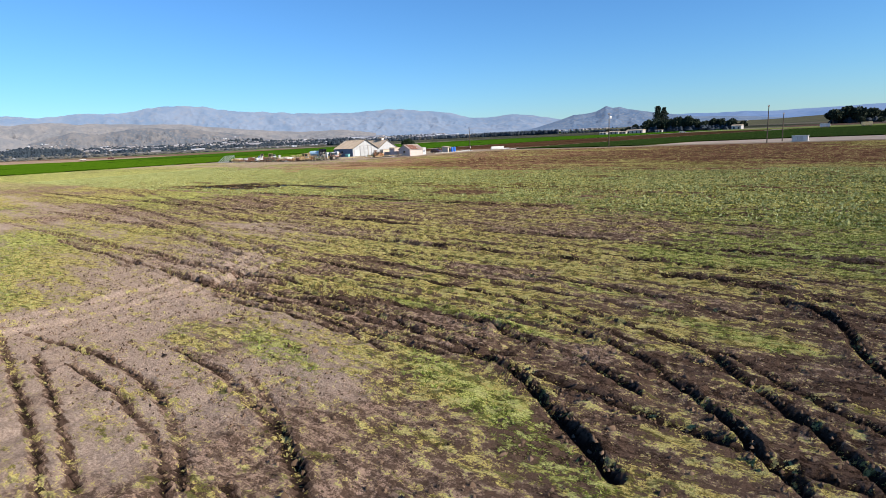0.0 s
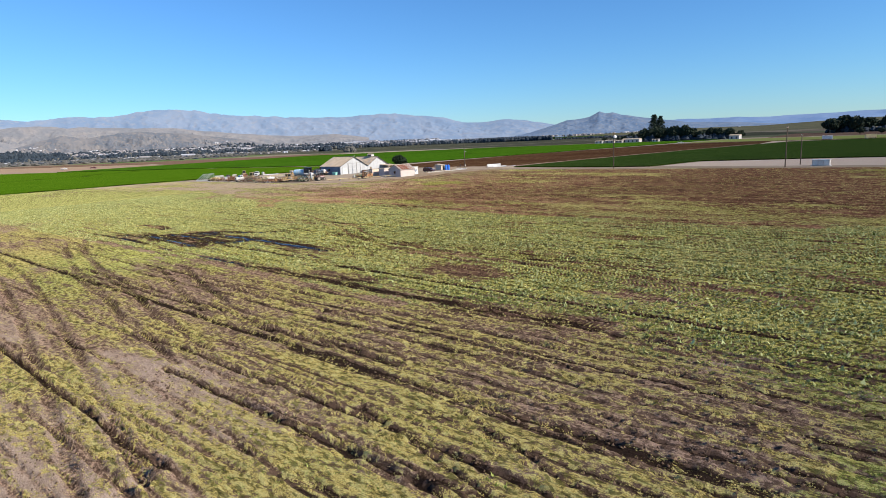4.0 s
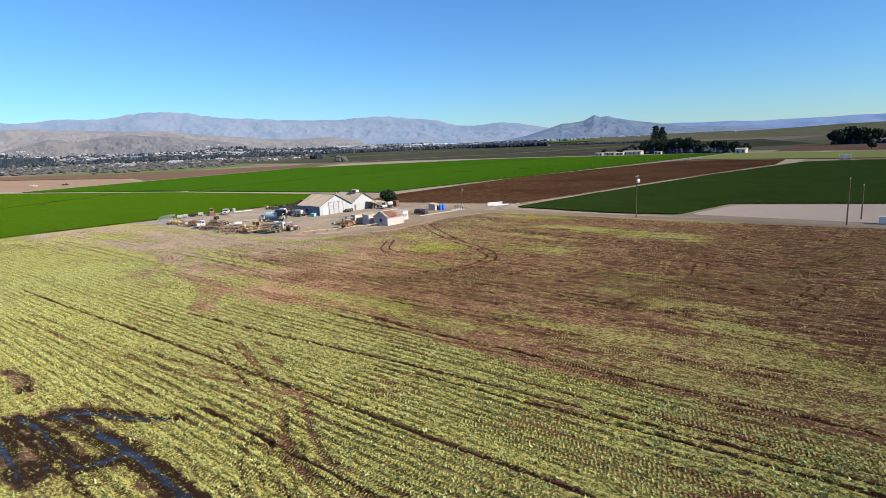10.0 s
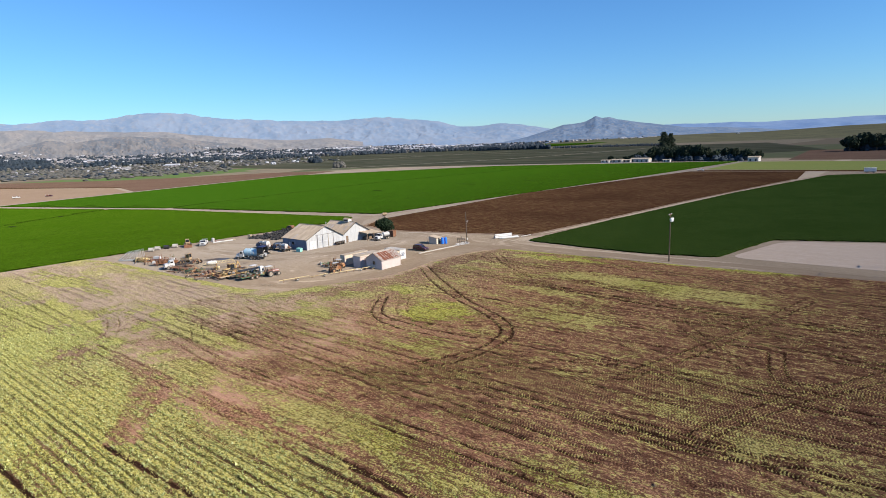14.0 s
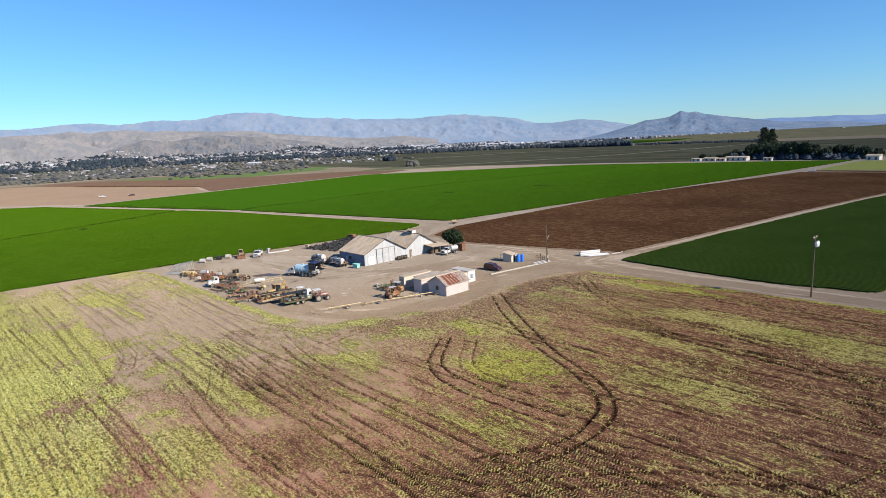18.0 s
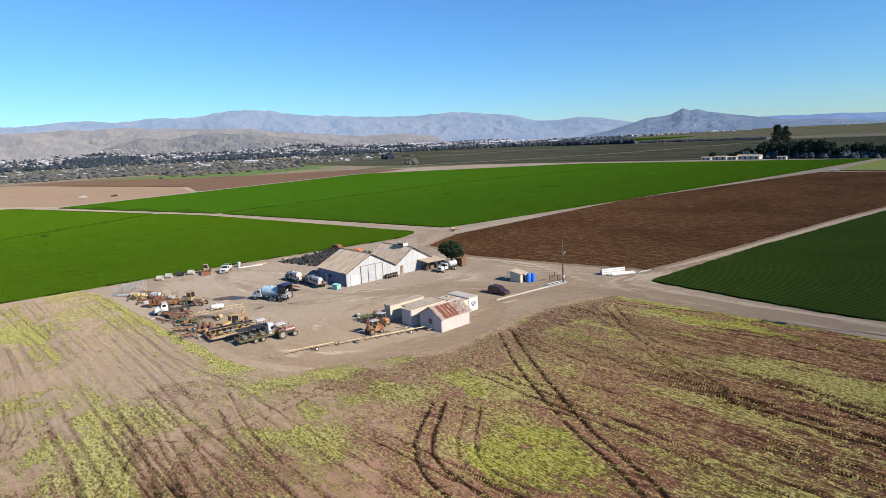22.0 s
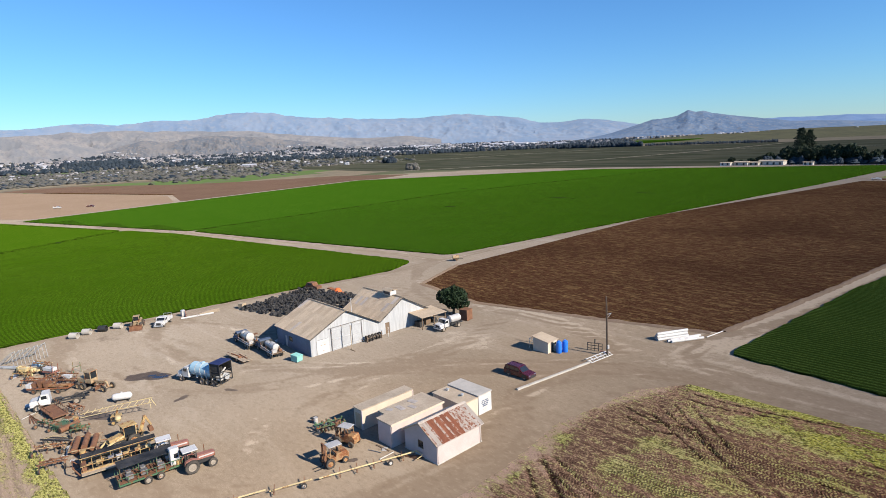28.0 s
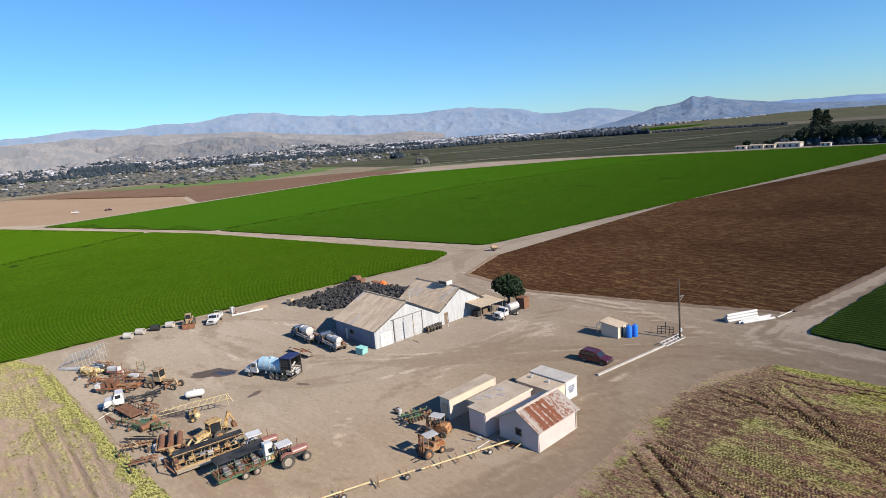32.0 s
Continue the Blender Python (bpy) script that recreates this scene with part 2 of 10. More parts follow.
M_ZINC = worn("old_zinc_sheet", (0.50, 0.44, 0.38), (0.40, 0.34, 0.28), 0.55, 0.15, rust=0.15, vary=0.2)
M_STEEL = worn("bare_steel", (0.32, 0.31, 0.30), (0.22, 0.21, 0.20), 0.5, 0.5, rust=0.3)
M_RUST = worn("rusted_steel", (0.17, 0.08, 0.045), (0.26, 0.13, 0.07), 0.9, 0.1, big=1.5)
M_RUSTORANGE = worn("rusted_orange_paint", (0.36, 0.14, 0.06), (0.26, 0.12, 0.06), 0.8, rust=0.5)
M_DARK = worn("dark_metal", (0.035, 0.035, 0.037), (0.06, 0.058, 0.055), 0.6, 0.2)
M_RUBBER = worn("dusty_rubber", (0.034, 0.031, 0.029), (0.115, 0.098, 0.078), 0.9, fine=12)
M_YELLOW = worn("worn_yellow_paint", (0.48, 0.33, 0.13), (0.34, 0.24, 0.12), 0.7, rust=0.45)
M_PALEYELLOW = worn("faded_yellow_paint", (0.60, 0.48, 0.24), (0.48, 0.38, 0.21), 0.65, rust=0.35)
M_TANMETAL = worn("faded_tan_paint", (0.42, 0.31, 0.18), (0.33, 0.24, 0.14), 0.7, rust=0.45)
M_ORANGE = worn("faded_orange_paint", (0.42, 0.235, 0.10), (0.31, 0.19, 0.10), 0.75, rust=0.55)
M_TRACTORRED = worn("faded_red_paint", (0.34, 0.135, 0.10), (0.27, 0.14, 0.11), 0.7, rust=0.36)
M_GREENPAINT = worn("worn_green_paint", (0.055, 0.135, 0.065), (0.085, 0.15, 0.085), 0.7, rust=0.48)
M_LIGHTBLUE = worn("pale_blue_paint", (0.36, 0.56, 0.66), (0.44, 0.60, 0.67), 0.45, rust=0.12)
M_NAVY = worn("navy_tarp", (0.015, 0.025, 0.09), (0.025, 0.035, 0.11), 0.7)
M_BLUE = worn("blue_plastic", (0.02, 0.16, 0.62), (0.03, 0.19, 0.66), 0.4)
M_MINT = worn("mint_green_paint", (0.28, 0.62, 0.52), (0.34, 0.64, 0.55), 0.5, rust=0.1)
M_MAROON = worn("maroon_car_paint", (0.068, 0.008, 0.014), (0.082, 0.011, 0.018), 0.25, spec=0.6)
M_WOOD = worn("weathered_timber", (0.20, 0.14, 0.09), (0.14, 0.095, 0.065), 0.9, fine=16)
M_PALEWOOD = worn("pale_plank", (0.46, 0.36, 0.24), (0.36, 0.28, 0.19), 0.85, fine=14)
M_POLE = worn("creosoted_pole", (0.075, 0.055, 0.04), (0.11, 0.08, 0.055), 0.9, fine=14)
M_CONCRETE = worn("pale_concrete", (0.50, 0.46, 0.40), (0.40, 0.37, 0.32), 0.9, fine=10)
M_TANKGREY = worn("grey_tank_paint", (0.55, 0.53, 0.49), (0.44, 0.42, 0.39), 0.5, 0.1, rust=0.2)
M_BLACKFILM = worn("black_plastic_film", (0.010, 0.010, 0.010), (0.060, 0.057, 0.053), 0.75, fine=7)
M_ORANGETARP = worn("orange_tarp", (0.75, 0.16, 0.03), (0.66, 0.14, 0.03), 0.6)
M_GALV = worn("galvanised_steel", (0.62, 0.62, 0.60), (0.50, 0.50, 0.49), 0.45, 0.4)
M_CHROME = worn("bright_metal", (0.7, 0.7, 0.7), (0.6, 0.6, 0.6), 0.25, 0.9, bump=0)
M_BARK = worn("bark", (0.09, 0.065, 0.045), (0.14, 0.10, 0.07), 0.95, fine=12, bump=0.5)
M_BLUEMARK = worn("blue_grey_lettering", (0.06, 0.09, 0.15), (0.09, 0.12, 0.18), 0.7)


def glass():
    n = Nodes("dark_window_glass")
    n.put(n.bsdf.inputs["Coat Weight"], 0.5)
    return n.done(n.mix(n.noise(3), (0.012, 0.016, 0.020), (0.03, 0.034, 0.036)), 0.08, 0.0, 0.7)


M_GLASS = glass()


def sheet_wall():
    """Whitewashed upright sheets with seams, runs of rust and dirt."""
    n = Nodes("whitewashed_sheet")
    st = n.noise(1.0, 5, 0.65, n.scaled(2.2, 2.2, 0.25))
    f, g = n.noise(0.5, 5, 0.65), n.noise(8, 4, 0.6)
    col = n.mix(n.ramp(st, 0.40, 0.62), (0.47, 0.475, 0.47), (0.39, 0.395, 0.395))
    col = n.mix(n.ramp(f, 0.5, 0.7, 0, 0.4), col, (0.40, 0.40, 0.39))
    seam = n.math('SINE', n.math('MULTIPLY', n.axis(1), 2 * math.pi / 0.9))
    col = n.mix(n.ramp(seam, 0.985, 0.997, 0, 0.6), col, (0.20, 0.19, 0.18))
    col = n.mix(n.ramp(n.math('ADD', n.math('MULTIPLY', st, 0.7), n.math('MULTIPLY', g, 0.3)), 0.63, 0.73, 0, 0.5), col, (0.30, 0.22, 0.16))
    n.bump(n.math('SINE', n.math('MULTIPLY', n.axis(1), 2 * math.pi / 0.15)), 0.25, 0.02)
    return n.done(col, 0.7, 0, 0.3)


M_SHEETWALL = sheet_wall()


def leafy(name, c1, c2, c3):
    n = Nodes(name)
    col = n.mix(n.island(), c1, c2)
    col = n.mix(n.ramp(n.noise(0.35, 3), 0.42, 0.66), col, c3)
    n.put(n.bsdf.inputs["Subsurface Weight"], 0.0)
    return n.done(col, 0.75, 0, 0.25)


M_LEAF = leafy("broad_leaves", (0.012, 0.026, 0.010), (0.024, 0.044, 0.015), (0.016, 0.027, 0.012))
M_LEAFDARK = leafy("dark_conifer_needles", (0.012, 0.024, 0.014), (0.024, 0.042, 0.02), (0.03, 0.038, 0.02))
# the blue of distant haze is put into these leaf colours
M_LEAFFAR = leafy("hazed_far_leaves", (0.016, 0.028, 0.042), (0.026, 0.041, 0.055), (0.040, 0.050, 0.060))
M_LEAFGREY = leafy("bare_grey_brush", (0.115, 0.108, 0.096), (0.15, 0.138, 0.118), (0.080, 0.085, 0.066))

# ---------------------------------------------------------------- ground materials
def ground_dirt():
    """Packed pale dirt of yard and roads; patchwork of farm land far away."""
    n = Nodes("packed_dirt")
    a, b, c = n.noise(0.035, 5, 0.6), n.noise(0.5, 6, 0.65), n.noise(7.0, 5, 0.7)
    near = n.mix(n.ramp(a, 0.35, 0.65), (0.252, 0.199, 0.149), (0.208, 0.162, 0.119))
    near = n.mix(n.ramp(b, 0.45, 0.75, 0, 0.35), near, (0.179, 0.140, 0.105))
    near = n.mix(n.ramp(n.noise(0.12, 4, 0.6, n.scaled(0.25, 1.6, 1), 0.6), 0.5, 0.72, 0, 0.55), near, (0.295, 0.246, 0.195))
    near = n.mix(n.ramp(c, 0.45, 0.62, 0, 0.22), near, (0.40, 0.33, 0.265))
    at = n.t.nodes.new("ShaderNodeAttribute")
    at.attribute_name = "wear"
    sp = n.t.nodes.new("ShaderNodeSeparateColor")
    n.put(sp.inputs[0], at.outputs["Color"])
    m1 = n.math('MULTIPLY', n.math('SUBTRACT', n.math('ADD', n.math('MULTIPLY', b, 0.6), n.math('MULTIPLY', c, 0.4)), 0.5), 2.4)
    near = n.mix(n.ramp(n.math('ADD', sp.outputs[1], m1), 0.35, 0.75, 0, 0.75), near, (0.385, 0.318, 0.250))
    near = n.mix(n.ramp(n.math('ADD', sp.outputs[0], m1), 0.30, 0.80, 0, 0.8), near, (0.188, 0.141, 0.102))
    near = n.mix(n.ramp(n.math('ADD', sp.outputs[2], m1), 0.35, 0.75, 0, 0.8), near, (0.105, 0.077, 0.058))
    d2 = n.noise(1.9, 5, 0.72, n.scaled(0.6, 1.2, 1), 0.5)
    near = n.mix(n.ramp(d2, 0.50, 0.68, 0, 0.45), near, (0.150, 0.112, 0.080))
    near = n.mix(n.ramp(d2, 0.34, 0.46, 0.35, 0), near, (0.33, 0.268, 0.205))
    near = n.mix(1.0, near, n.mix(n.ramp(n.axis(0), -195.0, -150.0), (0.945, 1.0, 1.04), (1.0, 0.99, 0.94)), 'MULTIPLY')
    # far land: long strips of crops, stubble and soil
    vo = n.t.nodes.new("ShaderNodeTexVoronoi")
    vo.distance = 'CHEBYCHEV'
    n.put(vo.inputs["Vector"], n.scaled(0.0045, 0.0021, 1, 8))
    vo.inputs["Scale"].default_value = 1.0
    sep = n.t.nodes.new("ShaderNodeSeparateColor")
    n.put(sep.inputs[0], vo.outputs["Color"])
    far = n.mix(n.ramp(sep.outputs[0], 0.3, 0.34), (0.115, 0.095, 0.07), (0.075, 0.085, 0.048))
    far = n.mix(n.ramp(sep.outputs[1], 0.62, 0.66), far, (0.16, 0.135, 0.10))
    far = n.mix(n.ramp(sep.outputs[2], 0.80, 0.84), far, (0.075, 0.12, 0.04))
    far = n.mix(n.ramp(n.noise(0.03, 6, 0.7), 0.45, 0.7), far, (0.10, 0.095, 0.075))
    ln = n.t.nodes.new("ShaderNodeVectorMath")
    ln.operation = 'DISTANCE'
    n.put(ln.inputs[0], n.co)
    ln.inputs[1].default_value = (-230, 260, 0)
    col = n.mix(n.ramp(n.math('ADD', ln.outputs["Value"], n.math('MULTIPLY', a, 60)), 520, 560), near, far)
    n.bump(n.math('ADD', b, n.math('MULTIPLY', c, 0.4)), 0.2, 0.03)
    return n.done(col, 1.0, 0, 0.0, 1.0)


def field_cover():
    """Weedy field: soil, straw and green weeds by the vertex colours bare, lush, dark, wet; tread marks by a second layer."""
    n = Nodes("weedy_field")
    at = n.t.nodes.new("ShaderNodeAttribute")
    at.attribute_name = "cover"
    sp = n.t.nodes.new("ShaderNodeSeparateColor")
    n.put(sp.inputs[0], at.outputs["Color"])
    bare, lush, wet = sp.outputs[0], sp.outputs[1], at.outputs["Alpha"]
    dark = n.math('MULTIPLY_ADD', sp.outputs[2], 2.0, -1.0)
    a2 = n.t.nodes.new("ShaderNodeAttribute")
    a2.attribute_name = "tread"
    tread = a2.outputs["Fac"]
    f1, f2, f3 = n.noise(1.2, 6, 0.75), n.noise(5.0, 5, 0.75), n.noise(19.0, 4, 0.8)
    g1 = n.noise(1.0, 6, 0.68, n.scaled(0.26, 1.35, 1), 0.5)
    g2 = n.noise(1.0, 4, 0.7, n.scaled(2.0, 4.2, 1), 0.4)
    f4 = n.noise(2.6, 4, 0.65, n.scaled(0.7, 1.4, 1), 0.6)
    x, y = n.axis(0), n.axis(1)
    wob = n.math('MULTIPLY', n.math('SUBTRACT', n.noise(0.25, 3), 0.5), 0.6)
    clear = n.math('MULTIPLY', n.math('MULTIPLY', n.ramp(y, 42.0, 60.0), n.ramp(y, 84.0, 94.0, 1.0, 0.25)), n.math('MULTIPLY', n.ramp(x, -185.0, -115.0, 0.35, 1.0), n.ramp(n.noise(0.09, 4, 0.6, n.scaled(0.4, 1, 1)), 0.36, 0.58, 0.25, 1.0)))
    bed = n.math('SINE', n.math('MULTIPLY', n.math('ADD', y, wob), 2 * math.pi / 1.02))
    lug = n.math('SINE', n.math('MULTIPLY', n.math('ADD', x, n.math('MULTIPLY', n.math('ABSOLUTE', n.math('SINE', n.math('MULTIPLY', y, 3.1))), 0.25)), 2 * math.pi / 0.34))
    lugs = n.math('MULTIPLY', lug, n.math('MULTIPLY', tread, n.ramp(f2, 0.42, 0.52, 0.3, 1.0)))

    def blend(*terms):
        """Weighted noises, each about its middle."""
        o = None
        for v, w in terms:
            q = n.math('MULTIPLY', n.math('SUBTRACT', v, 0.5), w)
            o = q if o is None else n.math('ADD', o, q)
        return o

    # weeds against soil: streaks along the beds first, then tufts
    cover = n.math('ADD', bare, blend((g1, 2.4), (g2, 1.8), (f1, 1.8), (f2, 2.4), (f3, 2.0)))
    cover = n.math('ADD', cover, n.math('ADD', n.math('MULTIPLY', n.math('MULTIPLY', bed, clear), 0.16), n.math('MULTIPLY', lugs, 0.5)))
    soilf = n.ramp(cover, 0.42, 0.55)
    soil = n.mix(n.ramp(blend((f3, 0.5), (f2, 0.5), (g2, 0.6)), -0.07, 0.07), (0.42, 0.300, 0.225), (0.125, 0.084, 0.060))
    # dark flecks: clod tone together with the shade among clods, put into colour
    soil = n.mix(n.ramp(g2, 0.52, 0.62, 0, 0.45), soil, (0.085, 0.054, 0.038))
    soil = n.mix(n.ramp(f4, 0.56, 0.63, 0, 0.5), soil, (0.070, 0.045, 0.032))
    pale = n.mix(n.ramp(f3, 0.42, 0.60), (0.50, 0.400, 0.325), (0.325, 0.248, 0.195))
    soil = n.mix(n.ramp(n.math('ADD', dark, n.math('MULTIPLY', n.math('SUBTRACT', f1, 0.5), 1.2)), -0.35, 0.05, 0.85, 0.0), soil, pale)
    mudf = n.ramp(n.math('ADD', n.math('ADD', dark, n.math('MULTIPLY', lugs, 0.6)), blend((g1, 1.9), (g2, 1.0), (f1, 1.2), (f2, 1.0))), 0.34, 0.74)
    soil = n.mix(mudf, soil, n.mix(n.ramp(blend((f2, 0.5), (g2, 0.5)), -0.04, 0.05), (0.040, 0.026, 0.019), (0.135, 0.089, 0.065)))
    # deepest ruts near black: wet soil and rut shade together in the colour
    soil = n.mix(n.ramp(dark, 0.78, 0.98, 0, 0.9), soil, (0.026, 0.018, 0.014))
    warm = n.mix(n.ramp(y, 30.0, 70.0), (1.14, 1.12, 1.10), n.mix(n.ramp(x, -165.0, -95.0), (1.03, 1.0, 0.96), (1.30, 0.94, 0.79)))
    soil = n.mix(1.0, soil, warm, 'MULTIPLY')
    straw = n.mix(n.ramp(f3, 0.43, 0.57), (0.66, 0.57, 0.29), (0.26, 0.21, 0.090))
    green = n.mix(n.ramp(f3, 0.43, 0.57), (0.128, 0.155, 0.018), (0.62, 0.60, 0.160))
    gf = n.math('ADD', lush, blend((f1, 1.2), (f2, 1.4), (g1, 1.0)))
    # western weeds greyed towards blue: haze put into their colour
    green = n.mix(1.0, green, n.mix(n.ramp(y, 80.0, 95.0), n.mix(n.ramp(x, -180.0, -125.0), (0.96, 0.97, 1.25), n.mix(n.ramp(y, 32.0, 48.0), (1.04, 1.10, 1.25), (1.22, 1.10, 1.20))), n.mix(n.ramp(x, -150.0, -110.0), (0.99, 0.95, 1.25), (0.98, 0.91, 0.68))), 'MULTIPLY')
    straw = n.mix(1.0, straw, n.mix(n.ramp(x, -150.0, -110.0), (1.0, 1.0, 1.0), (1.08, 1.04, 0.72)), 'MULTIPLY')
    veg = n.mix(n.ramp(gf, 0.28, 0.62), straw, green)
    veg = n.mix(n.ramp(g2, 0.40, 0.52, 0.40, 0.0), veg, (0.66, 0.65, 0.30))
    # dark green gaps put the shade between leaves into the weed colour
    veg = n.mix(n.ramp(f4, 0.51, 0.59, 0, 0.72), veg, (0.050, 0.055, 0.014))
    veg = n.mix(n.ramp(g2, 0.53, 0.62, 0, 0.75), veg, (0.040, 0.042, 0.013))
    furrow = n.math('ADD', bed, blend((f2, 1.6), (g1, 2.0)))
    veg = n.mix(n.math('MULTIPLY', n.ramp(furrow, 0.35, 0.85), n.math('MULTIPLY', clear, 0.75)), veg, (0.040, 0.036, 0.015))
    veg = n.mix(n.ramp(lugs, 0.1, 0.4, 0, 0.75), veg, (0.050, 0.043, 0.020))
    col = n.mix(soilf, veg, soil)
    wetf = n.ramp(n.math('ADD', wet, blend((f1, 2.2), (g1, 1.6), (f2, 0.8))), 0.62, 0.70)
    col = n.mix(wetf, col, (0.016, 0.014, 0.012))
    h = n.math('ADD', n.math('MULTIPLY', f2, 0.7), n.math('MULTIPLY', f3, 0.5))
    h = n.math('ADD', n.math('ADD', h, n.math('MULTIPLY', g2, -0.6)), n.math('MULTIPLY', lugs, 0.45))
    h = n.math('MULTIPLY', n.math('ADD', h, n.math('MULTIPLY', n.math('SUBTRACT', 1.0, soilf), 0.35)), n.math('SUBTRACT', 1.0, wetf))
    n.bump(h, 1.0, 0.26)
    return n.done(col, n.math('SUBTRACT', 0.95, n.math('MULTIPLY', wetf, 0.80)), 0, n.math('MULTIPLY', wetf, 0.28), 1.0)


def crop_leaves(name, ax, c1, c2, c3, rows=1.02):
    """Dense low crop with rows across axis ax."""
    n = Nodes(name)
    f1, f2, f3 = n.noise(0.05, 5, 0.6), n.noise(1.5, 5, 0.7), n.noise(9.0, 4, 0.7)
    s = n.math('SINE', n.math('MULTIPLY', n.axis(ax), 2 * math.pi / rows))
    col = n.mix(n.ramp(f3, 0.4, 0.6), c1, c2)
    col = n.mix(n.ramp(f1, 0.4, 0.7, 0, 0.6), col, c3)
    # row troughs darkened: shade between plants put into the leaf colour
    col = n.mix(n.ramp(n.math('ADD', s, n.math('MULTIPLY', n.math('SUBTRACT', f2, 0.5), 1.4)), -0.8, 0.2, 0.85, 0.0), col, (0.012, 0.020, 0.003))
    n.bump(n.math('ADD', n.math('MULTIPLY', f3, 0.6), n.math('MULTIPLY', s, 0.3)), 0.8, 0.2)
    return n.done(col, 1.0, 0, 0.0, 1.0)


def tilled(name, c1, c2, c3, ax=1, rows=1.0):
    n = Nodes(name)
    f1, f2, f3 = n.noise(0.025, 5, 0.6), n.noise(1.9, 5, 0.75, n.scaled(1, 0.3, 1) if ax == 0 else n.scaled(0.3, 1, 1)), n.noise(3.0, 6, 0.8)
    s = n.math('SINE', n.math('MULTIPLY', n.axis(ax), 2 * math.pi / rows))
    col = n.mix(n.ramp(f3, 0.4, 0.6), c1, c2)
    col = n.mix(n.ramp(f2, 0.52, 0.66, 0, 0.8), col, c3)
    f4 = n.noise(1.0, 4, 0.65, n.scaled(0.9, 0.22, 1) if ax == 0 else n.scaled(0.22, 0.9, 1))
    col = n.mix(n.ramp(f4, 0.50, 0.64, 0, 0.4), col, c3)
    col = n.mix(n.ramp(f4, 0.36, 0.48, 0.4, 0.0), col, c1)
    col = n.mix(n.ramp(f1, 0.4, 0.65, 0, 0.5), col, c1)
    n.bump(n.math('ADD', n.math('MULTIPLY', f3, 0.6), n.math('MULTIPLY', s, 0.25)), 0.7, 0.12)
    return n.done(col, 1.0, 0, 0.0, 1.0)


M_DIRT = ground_dirt()
M_FIELD = field_cover()
M_CROPY = crop_leaves("crop_leaves_y", 0, (0.014, 0.049, 0.003), (0.051, 0.117, 0.009), (0.026, 0.074, 0.004))
# lighter, yellower copy of the crop: view-dependent brightness put into colour
M_CROPWEST = crop_leaves("crop_leaves_west", 0, (0.019, 0.053, 0.002), (0.066, 0.128, 0.008), (0.034, 0.081, 0.003))
M_CROPX = crop_leaves("crop_leaves_x", 1, (0.011, 0.027, 0.005), (0.052, 0.086, 0.020), (0.022, 0.046, 0.009))
M_TILLED = tilled("brown_stubble_soil", (0.030, 0.014, 0.009), (0.078, 0.038, 0.021), (0.180, 0.120, 0.052), 1, 1.0)
M_TILLED2 = tilled("reddish_soil", (0.092, 0.058, 0.042), (0.128, 0.084, 0.060), (0.158, 0.112, 0.084), 0, 3.0)
M_PAD = tilled("pale_gravel", (0.40, 0.32, 0.25), (0.34, 0.27, 0.21), (0.46, 0.38, 0.31), 1, 5.0)
M_STRIP = tilled("yellow_green_weeds", (0.18, 0.20, 0.06), (0.13, 0.17, 0.05), (0.24, 0.22, 0.09), 1, 2.0)
M_TANFIELD = tilled("tan_soil", (0.180, 0.130, 0.092), (0.215, 0.158, 0.114), (0.25, 0.19, 0.14), 0, 3.0)
M_TRACK = tilled("pale_farm_track", (0.20, 0.18, 0.145), (0.24, 0.21, 0.17), (0.17, 0.15, 0.12), 0, 3.0)


def banded_crop():
    """Low grey-green plants in broad beds with dark soil between."""
    n = Nodes("grey_green_crop")
    f1, f2 = n.noise(0.012, 5, 0.6), n.noise(0.25, 5, 0.7, n.scaled(0.25, 1.0, 1, 24))
    s = n.noise(1.0, 2, 0.5, n.scaled(0.0025, 0.045, 1, 24))
    col = n.mix(n.ramp(s, 0.42, 0.58), (0.033, 0.038, 0.025), (0.054, 0.057, 0.043))
    col = n.mix(n.ramp(f1, 0.45, 0.65, 0, 0.5), col, (0.076, 0.072, 0.050))
    col = n.mix(n.ramp(f2, 0.5, 0.65, 0, 0.5), col, (0.026, 0.031, 0.017))
    return n.done(col, 1.0, 0, 0.0, 1.0)


M_GREYCROP = banded_crop()


# ---------------------------------------------------------------- ground
def vnoise(x, y, size, seed):
    """Smooth value noise, cells of that size."""
    r = np.random.default_rng(seed).random((256, 256))
    u, v = x / size + 1000.5, y / size + 1000.5
    i, j = np.floor(u).astype(int), np.floor(v).astype(int)
    a, b = u - i, v - j
    a, b = a * a * (3 - 2 * a), b * b * (3 - 2 * b)
    g = lambda p, q: r[p % 256, q % 256]
    return (g(i, j) * (1 - a) + g(i + 1, j) * a) * (1 - b) + (g(i, j + 1) * (1 - a) + g(i + 1, j + 1) * a) * b


def fbm(x, y, size, seed, k=4):
    t, w, s = 0, 1, 0
    for o in range(k):
        t, s = t + w * vnoise(x, y, size / 2 ** o, seed + o), s + w
        w *= 0.5
    return t / s


def smooth(a, lo, hi):
    t = np.clip((a - lo) / (hi - lo), 0, 1)
    return t * t * (3 - 2 * t)


